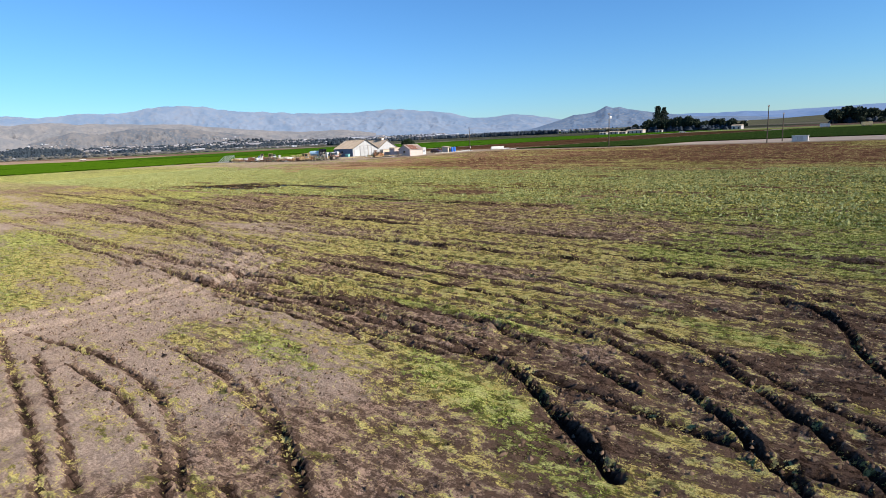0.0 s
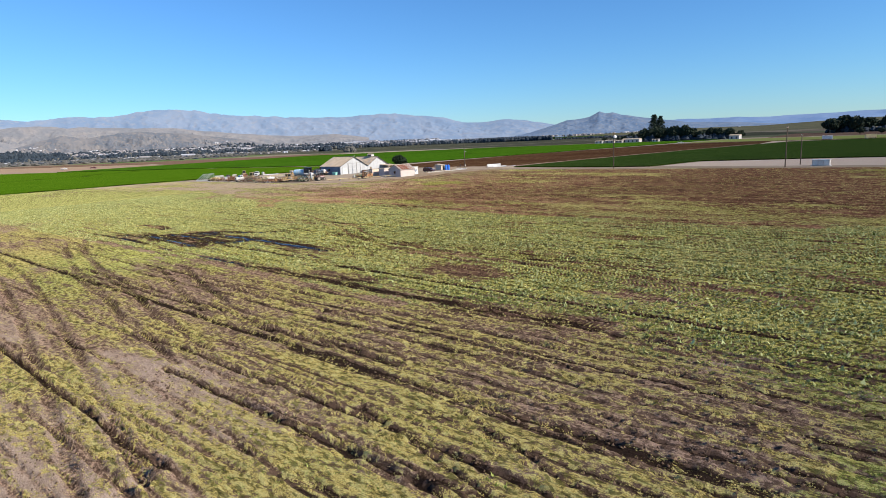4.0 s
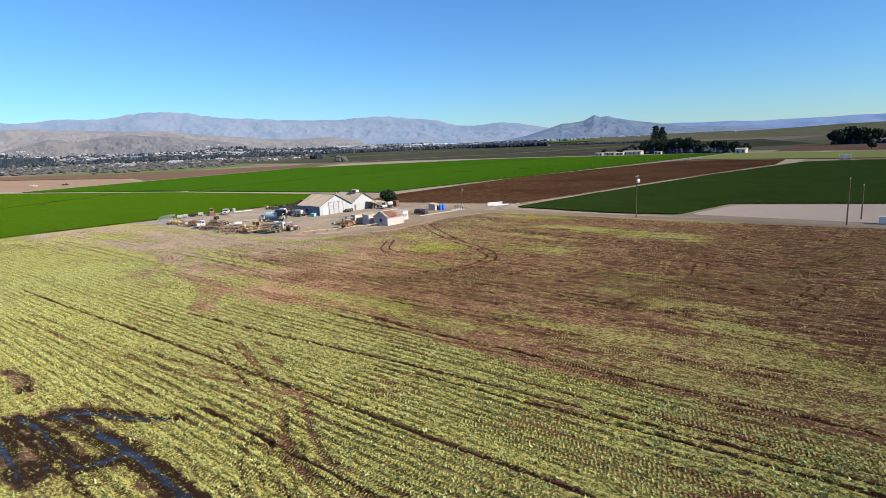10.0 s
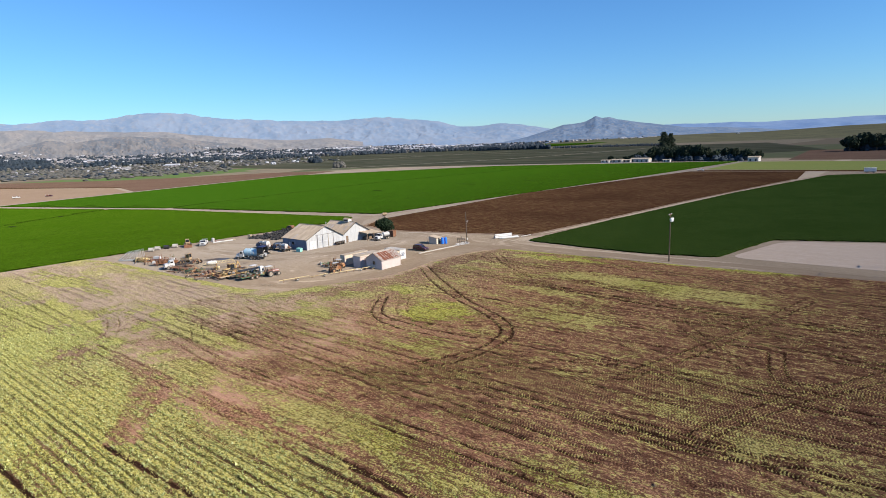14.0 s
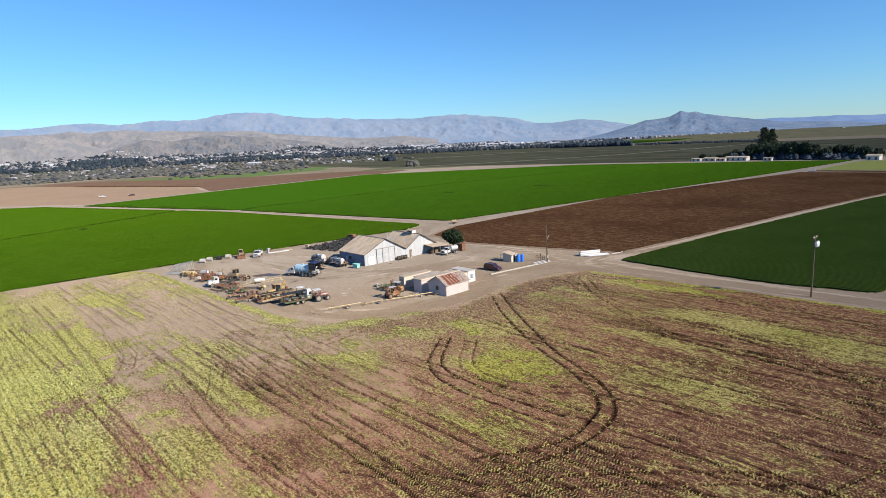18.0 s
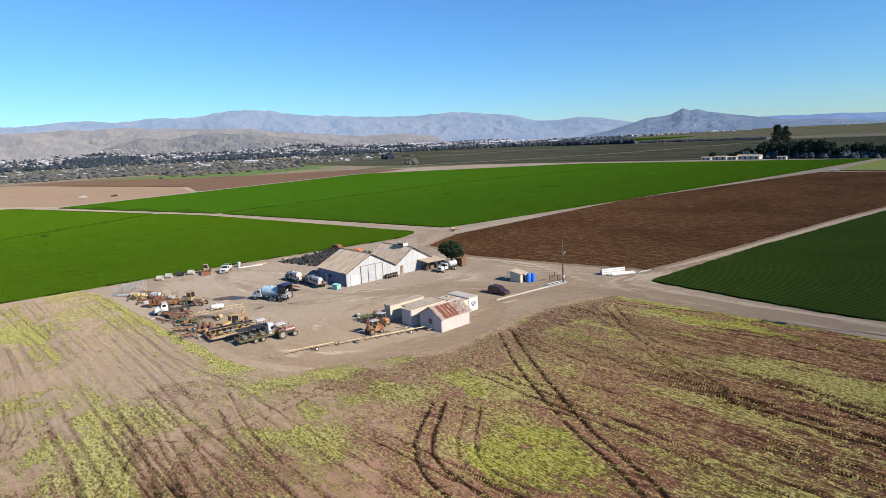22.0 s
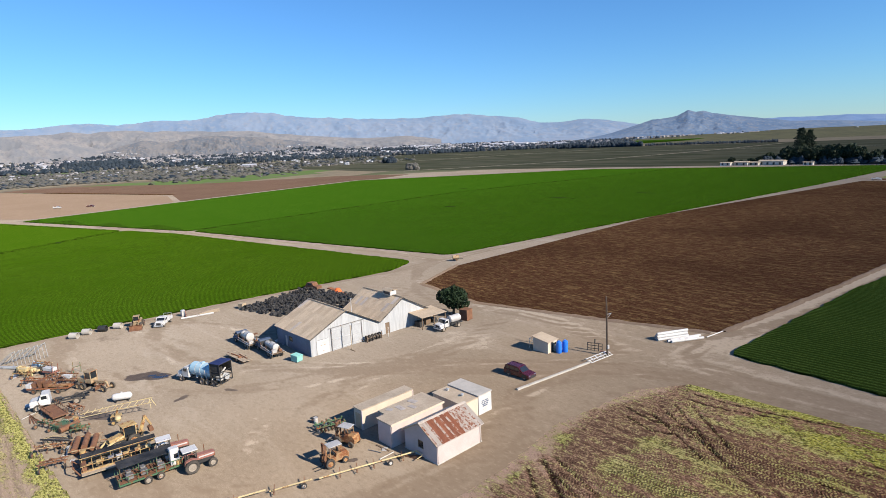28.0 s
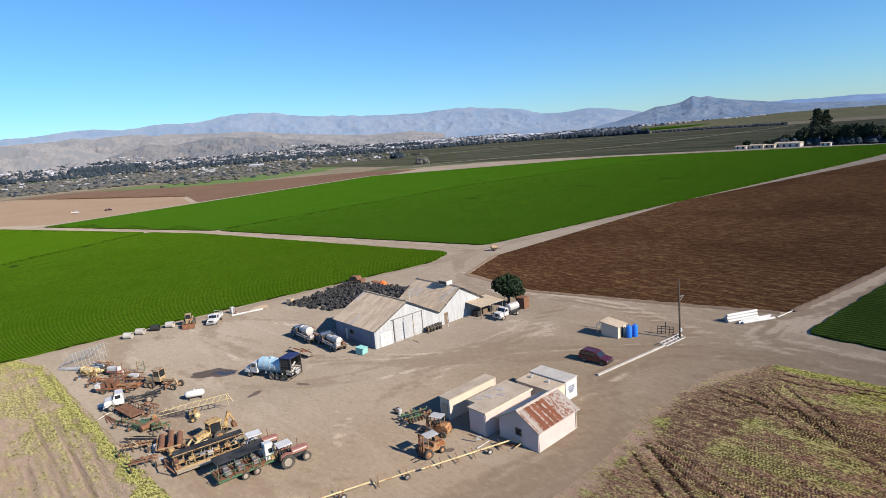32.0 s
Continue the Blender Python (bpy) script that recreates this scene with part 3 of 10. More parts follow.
def spline(pts, k=14):
    """A smooth line through a few points."""
    p = [Vector(q) for q in pts]
    p = [2 * p[0] - p[1]] + p + [2 * p[-1] - p[-2]]
    out = []
    for i in range(1, len(p) - 2):
        for j in range(k):
            t = j / k
            out.append(0.5 * (2 * p[i] + (p[i + 1] - p[i - 1]) * t + (2 * p[i - 1] - 5 * p[i] + 4 * p[i + 1] - p[i + 2]) * t * t + (3 * p[i] - p[i - 1] - 3 * p[i + 1] + p[i + 2]) * t ** 3))
    return out + [p[-2]]


def rounded(pts, r):
    """Polygon with its corners rounded."""
    out, n = [], len(pts)
    for i in range(n):
        a, b, c = (Vector(pts[k % n]) for k in (i - 1, i, i + 1))
        p, q = b + (a - b).normalized() * r, b + (c - b).normalized() * r
        out += [tuple(p * (1 - t) ** 2 + b * 2 * t * (1 - t) + q * t * t) for t in (0, 0.25, 0.5, 0.75, 1)]
    return out


def inside(px, py, poly):
    r = np.zeros(px.shape, bool)
    n = len(poly)
    for i in range(n):
        (x0, y0), (x1, y1) = poly[i], poly[(i + 1) % n]
        if y0 != y1:
            r ^= ((y0 > py) != (y1 > py)) & (px < (x1 - x0) * (py - y0) / (y1 - y0) + x0)
    return r




def flat(name, pts, z, material, label, r=3.0, zb=-0.2):
    return single(name, MB().slab(rounded(pts, r), zb, z), material, label, "ground", kind="structure")


FIELD_EDGE = [(-246, -60), (60, -60), (60, 205), (-44.7, 196.0), (-81.5, 193), (-116.8, 191.5), (-136, 190.8), (-140.8, 184), (-142.8, 169), (-141, 157), (-141, 148), (-151, 127), (-160, 123.4), (-176, 122.6), (-230, 121), (-239, 118)]


def edge_distance(X, Y):
    """Metres from the field's edge."""
    d = np.full(X.shape, 99.0)
    for (ax, ay), (bx, by) in zip(FIELD_EDGE, FIELD_EDGE[1:] + FIELD_EDGE[:1]):
        ex, ey = bx - ax, by - ay
        t = np.clip(((X - ax) * ex + (Y - ay) * ey) / (ex * ex + ey * ey), 0, 1)
        d = np.minimum(d, np.hypot(X - ax - t * ex, Y - ay - t * ey))
    return d


def deep_inside(X, Y, d):
    """Where the field lies at least d from its edge."""
    ok = inside(X, Y, FIELD_EDGE)
    for a in range(8):
        ok &= inside(X + d * math.cos(a * math.pi / 4), Y + d * math.sin(a * math.pi / 4), FIELD_EDGE)
    return ok


def paint_line(xs, ys, layer, line, width, amount, seed=71):
    """Adds a soft worn line to a layer over a grid."""
    P = np.array([(p.x, p.y) for p in line])
    i0, i1 = np.searchsorted(xs, P[:, 0].min() - 2), np.searchsorted(xs, P[:, 0].max() + 2)
    j0, j1 = np.searchsorted(ys, P[:, 1].min() - 2), np.searchsorted(ys, P[:, 1].max() + 2)
    if i1 <= i0 or j1 <= j0:
        return
    x, y = np.meshgrid(xs[i0:i1], ys[j0:j1])
    d = np.full(x.shape, 9.0)
    for (ax, ay), (bx, by) in zip(P[:-1], P[1:]):
        ex, ey = bx - ax, by - ay
        t = np.clip(((x - ax) * ex + (y - ay) * ey) / (ex * ex + ey * ey + 1e-9), 0, 1)
        d = np.minimum(d, np.hypot(x - ax - t * ex, y - ay - t * ey))
    gap = 0.25 + 0.75 * smooth(fbm(x, y, 9, seed, 2), 0.3, 0.6)
    layer[j0:j1, i0:i1] += amount * gap * (1 - smooth(d, width * 0.4, width * 1.1))


ROUTES = [([(-30, 197), (-90, 196.5), (-128, 195.5), (-146, 189), (-152, 178), (-147.5, 165), (-144, 150), (-152, 133), (-170, 128), (-215, 130), (-236, 134)], 12, 3.0),
          ([(-60, 199.5), (-128, 197.5), (-142, 205), (-134, 235), (-122, 330), (-100, 480)], 8, 2.2),
          ([(-246, 60), (-241.5, 110), (-237.5, 150), (-231.5, 200), (-228, 226), (-226, 300), (-205, 430), (-190, 520)], 8, 1.8),
          ([(-228, 228), (-260, 226), (-372, 203.5), (-470, 178)], 6, 1.8),
          ([(-150, 196), (-170, 203), (-200, 199.5), (-222, 215), (-229, 228)], 8, 2.2),
          ([(-147, 190), (-165, 176), (-184, 158), (-196, 149), (-222, 147), (-236, 160)], 9, 4.0),
          ([(-152, 184), (-170, 168), (-172, 150), (-163, 136), (-150, 131)], 7, 4.0),
          ([(-236, 150), (-215, 160), (-204, 164), (-205, 195), (-215, 202)], 5, 2.5),
          ([(-176, 196), (-172, 180), (-176, 160), (-190, 140), (-212, 136)], 6, 4.0)]


def ground():
    """One sheet to the horizon, sunk a little under the field's own surface; wheel wear on the yard and lanes."""
    xs = np.concatenate([[-4900, -2500, -1200, -700], np.arange(-520, -252, 6.0), np.arange(-252, -120, 1.05), np.arange(-120, 64, 3.0), [150, 400, 1000, 3000]])
    ys = np.concatenate([[-1500, -400, -120], np.arange(-64, 118, 3.0), np.arange(118, 246, 1.05), np.arange(246, 540, 6.0), [700, 1200, 2500, 4900]])
    X, Y = np.meshgrid(xs, ys)
    z = np.where(deep_inside(X, Y, 2.4), -0.7, 0.0)
    dark, pale, damp = np.zeros_like(X), np.zeros_like(X), np.zeros_like(X)
    r = random.Random(77)
    for pts, k, spread in ROUTES:
        for i in range(k):
            o = [(x + r.gauss(0, spread * 0.5), y + r.gauss(0, spread * 0.5)) for x, y in pts]
            L = [Vector(p) for p in spline(o, 10)]
            lay = dark if i % 3 else pale
            for s in (-0.85, 0.85):
                q = [p + Vector((-(L[min(a + 1, len(L) - 1)] - L[max(a - 1, 0)]).normalized().y, (L[min(a + 1, len(L) - 1)] - L[max(a - 1, 0)]).normalized().x)) * s for a, p in enumerate(L)]
                paint_line(xs, ys, lay, q, r.uniform(0.4, 0.9), r.uniform(0.25, 0.55), 71 + i)
    pale += 0.5 * (1 - smooth(np.hypot((X + 173) / 9, (Y - 184) / 6), 0.5, 1.1)) + 0.4 * (1 - smooth(np.hypot((X + 145) / 3, (Y - 168) / 9), 0.5, 1.1))
    dark += 0.35 * (1 - smooth(np.hypot((X + 195) / 40, (Y - 126) / 7), 0.5, 1.1)) + 0.3 * (1 - smooth(np.hypot((X + 146) / 6, (Y - 150) / 22), 0.4, 1.1))
    side = (1 - smooth(edge_distance(X, Y) + 5.0 * (fbm(X, Y, 4, 63, 3) - 0.5), 0.5, 5.0)) * smooth(Y, 128, 142) * (1 - smooth(X, -110, -90))
    dark += 0.55 * side
    bank = X - np.interp(Y, [60, 100, 164, 212], [-243, -240, -235.3, -229.5])
    dark += 0.65 * np.exp(-((bank - 1.2) / 1.3) ** 2) * (1 - smooth(Y, 206, 214)) + 0.35 * np.exp(-((bank - 7.0) / 2.5) ** 2) * smooth(Y, 130, 140) * (1 - smooth(Y, 190, 205))
    dark += 0.5 * np.exp(-((X + 222 + 0.3 * (Y - 200)) / 3.0) ** 2) * smooth(Y, 196, 204) * (1 - smooth(Y, 226, 236))
    lane = np.abs(X - np.interp(Y, [200, 235, 330, 480], [-140, -135.5, -124, -103])) + 2.0 * (fbm(X, Y, 5, 65, 3) - 0.5)
    pale += 0.6 * (1 - smooth(lane, 3.5, 6.0)) * smooth(Y, 202, 210)
    pale += 0.40 * smooth(Y, 192, 198) * (1 - smooth(X, -100, -60)) * smooth(X, -200, -175) * (1 - side)
    damp += 0.45 * (1 - smooth(np.hypot((X + 228) / 6, (Y - 140) / 3), 0.4, 1.1)) + 0.3 * (1 - smooth(np.hypot((X + 178) / 14, (Y - 129) / 5), 0.4, 1.1))
    i = np.arange(X.size).reshape(X.shape)
    mb = MB()
    mb.v = np.stack([X, Y, z], -1).reshape(-1, 3).tolist()
    mb.f = np.stack([i[:-1, :-1], i[:-1, 1:], i[1:, 1:], i[1:, :-1]], -1).reshape(-1, 4).tolist()
    ob = single("ground", mb, M_DIRT, "pale packed dirt ground reaching the valley", "ground", kind="structure")
    at = ob.data.attributes.new("wear", 'FLOAT_COLOR', 'POINT')
    at.data.foreach_set("color", np.stack([dark.clip(0, 1), pale.clip(0, 1), damp.clip(0, 1), np.ones_like(X)], -1).astype(np.float32).ravel())


ground()


MAIN_RUTS = ([(-150, 65.6), (-133, 65.9), (-94, 66.8), (-62, 67.3), (-43, 67.6), (-23, 68.5), (15, 69.8)], [(-110, 74.6), (-91, 75.9), (-67, 78.0), (-49, 78.8), (-40, 79.2), (-25, 79.6), (15, 80)],
             [(-67, 76.4), (-45, 77.6), (-25, 78.2), (15, 78.6)], [(-97, 47.5), (-67, 47.6), (-51.5, 46.7), (-43, 46.7), (-15, 46.4)], [(-62, 42.1), (-54, 41.9), (-20, 42)], [(-110, 30.5), (-60, 30.5), (15, 30.4)])


def steps(*segs):
    return np.concatenate([np.arange(a, b, d) for a, b, d in segs])


def field(xs, ys):
    """One stretch of the field on a grid: its relief, and how bare, lush, dark, wet and trodden it is."""
    X, Y = np.meshgrid(xs, ys)
    nx, ny = len(xs), len(ys)
    big, mid, sml = fbm(X, Y, 28, 11), fbm(X, Y, 6, 23), fbm(X, Y, 1.6, 37, 3)
    # how bare the ground is, from the lush belt up to the trampled part by the yard
    belt = smooth(Y, 34, 46) * (1 - smooth(Y, 80, 90))
    upper = smooth(Y, 80, 92)
    streak = fbm(X / 5, Y, 2.4, 43, 3)
    patch = fbm(X / 2.2, Y, 11, 83, 5)
    low = 1 - smooth(Y, 26, 40)
    bare = 0.36 + 0.06 * low * (1 - 1.5 * smooth(Y, 20, 34)) + 1.0 * low * (streak - 0.5) - 0.36 * belt - 0.02 * upper + 0.08 * upper * smooth(X, -146, -122) - 0.19 * upper * smooth(-X, 128, 155) + 0.10 * smooth(X, -112, -92) * smooth(Y, 112, 138) + 0.6 * (big - 0.5) + (0.6 + 0.4 * upper) * (mid - 0.5) + 0.5 * upper * (sml - 0.5) + (0.6 - 0.1 * upper) * (streak - 0.5) + 1.6 * upper * (patch - 0.5) + 1.0 * upper * (fbm(X / 4, Y, 4.5, 103, 3) - 0.5) + 0.11 * upper * smooth(X, -138, -108)
    bare += 0.05 * upper * smooth(X, -150, -130)
    bare += 0.22 * upper * smooth(X, -132, -112) * smooth(patch, 0.38, 0.62)
    rim = edge_distance(X, Y)
    margin = 1 - smooth(rim + 3.0 * (mid - 0.5) + 2.0 * (sml - 0.5), 0.2, 3.2)
    margin *= 1 - smooth(-X, 150, 160) * (1 - smooth(Y, 126, 130))
    verge = smooth(X, -139, -134) * (1 - smooth(X, -70, -50)) * smooth(Y, 183, 187)
    margin *= 1 - verge
    bare += 0.75 * margin * upper
    west = upper * smooth(-X, 118, 140)
    bare += west * (1.3 * (fbm(X / 1.6, Y, 5.5, 97, 4) - 0.5) + 0.4 * (sml - 0.5))
    lush = 0.33 + 0.10 * west + 0.33 * belt + 0.02 * upper + 0.8 * (fbm(X, Y, 15, 51) - 0.5)
    dark = 0.06 - 0.03 * upper + 0.34 * upper * smooth(X, -122, -92) + 0.24 * upper * smooth(X, -105, -80) + 0.26 * smooth(X, -112, -92) * smooth(Y, 112, 138) - 0.40 * upper * smooth(-X, 124, 150) * (1 - smooth(Y, 142, 160)) + 0.22 * smooth(Y, 142, 160) * smooth(X, -143, -134) - 0.55 * smooth(-X, 7, 15) * (1 - smooth(Y, 9, 15)) + 0.8 * (fbm(X, Y, 14, 61) - 0.5) + 0.9 * (fbm(X / 2, Y, 2.6, 47, 4) - 0.5)
    dark -= 0.75 * margin
    wet = np.zeros_like(X)
    trod = upper * smooth(X, -112, -88) * (1 - smooth(Y, 118, 138))
    tread = 0.5 * belt * smooth(X, -75, -50) * smooth(fbm(X / 12, Y, 1.7, 87, 2), 0.52, 0.62) + 0.45 * trod * smooth(fbm(X / 12, Y, 2.0, 89, 2), 0.46, 0.60)
    deep = np.zeros_like(X)
    lush += 0.35 * smooth(-X, 150, 200) * (1 - smooth(Y, 84, 92))

    def blob(cx, cy, rx, ry, amount, ch, rot=0.0):
        c, s = math.cos(radians(rot)), math.sin(radians(rot))
        u, v = ((X - cx) * c + (Y - cy) * s) / rx, (-(X - cx) * s + (Y - cy) * c) / ry
        d = np.sqrt(u * u + v * v) + 1.5 * (mid - 0.5) + 1.2 * (sml - 0.5)
        ch += amount * (1 - smooth(d, 0.55, 1.1))

    # muddy, trampled patches
    for cx, cy, rx, ry, b, d, rot in ((-42, 50.5, 5.0, 2.8, 0.8, 0.7, 10), (-25, 50.3, 3.2, 1.6, 0.7, 0.5, 0), (-35, 72.5, 4, 1.5, 0.6, 0.4, 10), (-27, 42, 3.5, 2, 0.7, 0.6, 30), (-56, 33, 10, 3.5, 0.4, 0.0, 5), (-73, 66, 5, 2, 0.6, 0.2, 40),
                                      (-49, 44, 5, 1.2, 0.6, 0.5, 5), (-3, 13, 7, 5, 0.30, 0.4, 20), (-2, 22, 5, 6, 0.22, 0.4, 70), (-24.5, 8, 3.2, 9, 0.45, -0.1, -10), (-21, 2, 8, 4, 0.4, -0.1, 0),
                                      (-152, 111, 30, 7, 0.22, 0.05, 6), (-120, 106, 40, 4, 0.22, 0.15, 0), (-85, 130, 9, 9, 0.45, 0.5, 30), (-75, 148, 10, 16, 0.45, 0.5, 10), (-52, 125, 12, 5, 0.5, 0.5, 0), (-46, 150, 9, 26, 0.35, 0.4, 10),
                                      (-80, 112, 22, 5, 0.4, 0.2, 10), (-57, 95, 25, 3, 0.35, 0.1, 2), (-138, 150, 4, 24, 0.4, 0.1, 0), (-151, 96, 9, 4, 0.5, 0.0, -30), (-100, 98, 18, 3, 0.4, 0.1, 5)):
        blob(cx, cy, rx, ry, b, bare, rot)
        blob(cx, cy, rx, ry, d, dark, rot)
    # greener islands
    for cx, cy, rx, ry, g, rot in ((-110, 132, 9, 6, 0.5, -35), (-200, 121.4, 38, 1.5, 0.9, 1), (-170, 90, 30, 8, 0.3, 0), (-205, 104, 30, 5, 0.3, 0), (-128, 141, 6, 2, 0.4, -30), (-110, 186, 22, 2.5, 0.4, 0), (-8, 10.2, 4, 0.9, 0.3, -25), (-12, 15, 5, 0.6, 0.3, -8), (-3, 17.5, 5, 0.7, 0.3, -20), (-14, 9, 3, 0.6, 0.25, -15), (-9, 20.5, 4, 0.5, 0.3, -5), (-18, 20, 5, 0.6, 0.25, 0), (-5, 32, 12, 5, 0.3, 0), (-142, 112, 5, 2, 0.3, 0)):
        blob(cx, cy, rx, ry, -0.4 if cy > 40 else -0.18, bare, rot)
        blob(cx, cy, rx, ry, g, lush, rot)

    def swath(pts, width, b, d, tr=0.0):
        """A broad trafficked band with ragged edges."""
        P = np.array([(p.x, p.y) for p in spline(pts, 6)])
        i0, i1 = np.searchsorted(xs, P[:, 0].min() - 2 * width), np.searchsorted(xs, P[:, 0].max() + 2 * width)
        j0, j1 = np.searchsorted(ys, P[:, 1].min() - 2 * width), np.searchsorted(ys, P[:, 1].max() + 2 * width)
        if i1 <= i0 or j1 <= j0:
            return
        x, y = X[j0:j1, i0:i1], Y[j0:j1, i0:i1]
        e = np.full(x.shape, 99.0)
        for (ax, ay), (bx, by) in zip(P[:-1], P[1:]):
            ex, ey = bx - ax, by - ay
            t = np.clip(((x - ax) * ex + (y - ay) * ey) / (ex * ex + ey * ey + 1e-9), 0, 1)
            e = np.minimum(e, np.hypot(x - ax - t * ex, y - ay - t * ey))
        e = e / width + 1.6 * (mid[j0:j1, i0:i1] - 0.5) + 1.8 * (sml[j0:j1, i0:i1] - 0.5)
        m = 1 - smooth(e, 0.35, 1.25)
        m = m * (0.55 + 0.55 * smooth(patch[j0:j1, i0:i1] + 0.9 * (sml[j0:j1, i0:i1] - 0.5), 0.36, 0.62))
        bare[j0:j1, i0:i1] += 1.35 * b * m
        dark[j0:j1, i0:i1] += 0.75 * d * m
        tread[j0:j1, i0:i1] += tr * m

    for pts, w, b, d, tr in (([(-243, 97.6), (-206, 97.7), (-168, 96.1), (-150, 94), (-133, 96), (-117, 99), (-104, 103), (-94, 109), (-85, 117), (-74, 128)], 2.0, 0.5, 0.1, 0.2),
                             ([(-243, 107.6), (-203, 107.2), (-178, 107.6), (-150, 105.5), (-130, 103.6), (-110, 103), (-96, 105)], 2.2, 0.5, 0.1, 0.2),
                             ([(-160, 114), (-136, 113.6), (-117, 113.2), (-98, 113), (-85, 111)], 1.8, 0.5, 0.25, 0.2),
                             ([(-145, 80), (-149, 88), (-157, 96), (-161, 104)], 2.2, 0.5, 0.0, 0.1),
                             ([(-152, 102), (-143, 108), (-141, 118), (-142, 131), (-136, 143)], 4.0, 0.5, 0.1, 0.1),
                             ([(-116, 98), (-97, 105), (-81, 111), (-72, 122), (-65, 144), (-58, 174), (-45, 193)], 4.2, 0.6, 0.5, 0.3),
                             ([(-97, 108), (-91, 118), (-85, 129), (-75, 139), (-66, 157)], 4.0, 0.55, 0.45, 0.3),
                             ([(-90, 118), (-78, 115), (-68, 124), (-60, 128), (-44, 132)], 5.0, 0.45, 0.4, 0.8),
                             ([(-97, 100), (-76, 103.4), (-62, 104), (-51, 103.6), (-20, 105)], 2.2, 0.5, 0.35, 0.3),
                             ([(-88, 89.6), (-71, 86.3), (-50, 86), (-20, 88)], 1.4, 0.5, 0.25, 0.2),
                             ([(-60, 112), (-54, 126), (-43, 146), (-36, 170)], 4.0, 0.5, 0.5, 0.5),
                             ([(-178, 110), (-156, 112), (-146, 117), (-143, 128), (-140, 150)], 3.2, 0.4, 0.1, 0.1),
                             ([(-146, 116), (-140, 108), (-134, 103)], 3.0, 0.5, 0.1, 0.1),
                             ([(-198, 100), (-171, 99), (-157, 95), (-146, 85), (-130, 80)], 2.5, 0.35, 0.05, 0.1),
                             ([(-110, 77), (-120, 84), (-137, 87), (-151, 83.5)], 2.4, 0.5, 0.05, 0.1),
                             ([(-134, 161), (-118, 160), (-105, 160), (-90, 161), (-60, 158)], 3.2, 0.45, 0.3, 0.2),
                             ([(-112, 175), (-103, 183), (-92, 182), (-60, 178), (-30, 182)], 4.5, 0.55, 0.6, 0.2),
                             ([(-135, 186), (-136, 170), (-135, 156), (-126, 133), (-118, 120)], 2.4, 0.45, 0.3, 0.2),
                             ([(-137, 162), (-125, 152), (-115, 144), (-100, 136)], 2.0, 0.3, 0.25, 0.1),
                             ([(-70, 162), (-55, 150), (-40, 158), (-20, 155)], 4.0, 0.45, 0.4, 0.2),
                             ([(-100, 190), (-70, 188), (-20, 193)], 2.0, 0.5, 0.2, 0.0),
                             ([(-20.5, 3.6), (-22.2, 6), (-25, 10.8), (-23.5, 14.5)], 2.0, 0.55, 0.0, 0.2),
                             ([(-30, 2), (-24, 4), (-17, 3), (-10, 0)], 3.0, 0.5, -0.1, 0.1),
                             ([(-6.2, 14.3), (-3.8, 13.4), (-1.9, 12.8), (0, 10.5)], 1.6, 0.45, 0.5, 0.3),
                             ([(-3.4, 20.8), (-1.7, 19), (-0.8, 17), (0.5, 13)], 1.3, 0.5, 0.5, 0.2),
                             ([(-23, 12.6), (-16, 13.6), (-11, 13.6), (-7, 12.5), (-5, 10.5)], 1.1, 0.4, 0.35, 0.2)):
        swath(pts, w, b, d, tr)

    # trodden soil at the field's foot and along the wet rut
    for cx, cy, rx, ry, k in ((-15, 8.2, 7.0, 3.2, 0.26), (-64, 37, 12, 3.2, 0.5), (-11, 7, 4.0, 2.0, 0.16), (-22, 18.9, 5.5, 2.2, 1.0), (-15.5, 21.2, 4.0, 1.3, 0.8), (-31, 15.5, 6.0, 3.0, 0.2)):
        blob(cx, cy, rx, ry, k, bare)
    blob(-22, 18.9, 5.5, 2.2, 0.5, dark)
    dark -= 0.40 * smooth(-X, 23, 29) * (1 - smooth(Y, 19, 30))
    dark += 0.08 * low * smooth(X, -22, -12) + 0.18 * upper * smooth(X, -72, -52) * smooth(Y, 100, 110)
    mixed = upper * (1 - smooth(Y, 106, 120)) * smooth(X, -128, -106) * (1 - smooth(X, -45, -30))
    dark -= 0.30 * mixed
    bare -= 0.16 * mixed
    bare += 0.05 * belt + 0.05 * upper * smooth(X, -80, -62)
    worn_east = smooth(X, -102, -90) * (1 - smooth(X, -30, -15)) * smooth(Y, 94, 102)
    dark += 0.16 * worn_east
    bare += 0.08 * worn_east
    # bare pale soil with a green verge beside the machines
    farw = smooth(-X, 152, 166) * smooth(Y, 90, 100)
    verge2 = smooth(-X, 156, 162) * smooth(Y, 114, 117) * smooth(rim + 1.0 * (sml - 0.5), 0.5, 1.2) * (1 - smooth(rim + 1.4 * (sml - 0.5) + 1.0 * (mid - 0.5), 1.6, 2.8))
    bare += 0.22 * farw - 0.60 * verge2 + 0.6 * farw * smooth(Y, 114, 117) * (1 - smooth(rim, 0.3, 1.0))
    dark -= 0.42 * farw
    lush += 0.5 * verge2
    # green strip along the road, weeds and dark trodden soil in the field's corner
    strip = verge * (1 - smooth(rim + 1.2 * (sml - 0.5), 1.2, 3.0))
    bare -= 0.75 * strip
    lush += 0.45 * strip
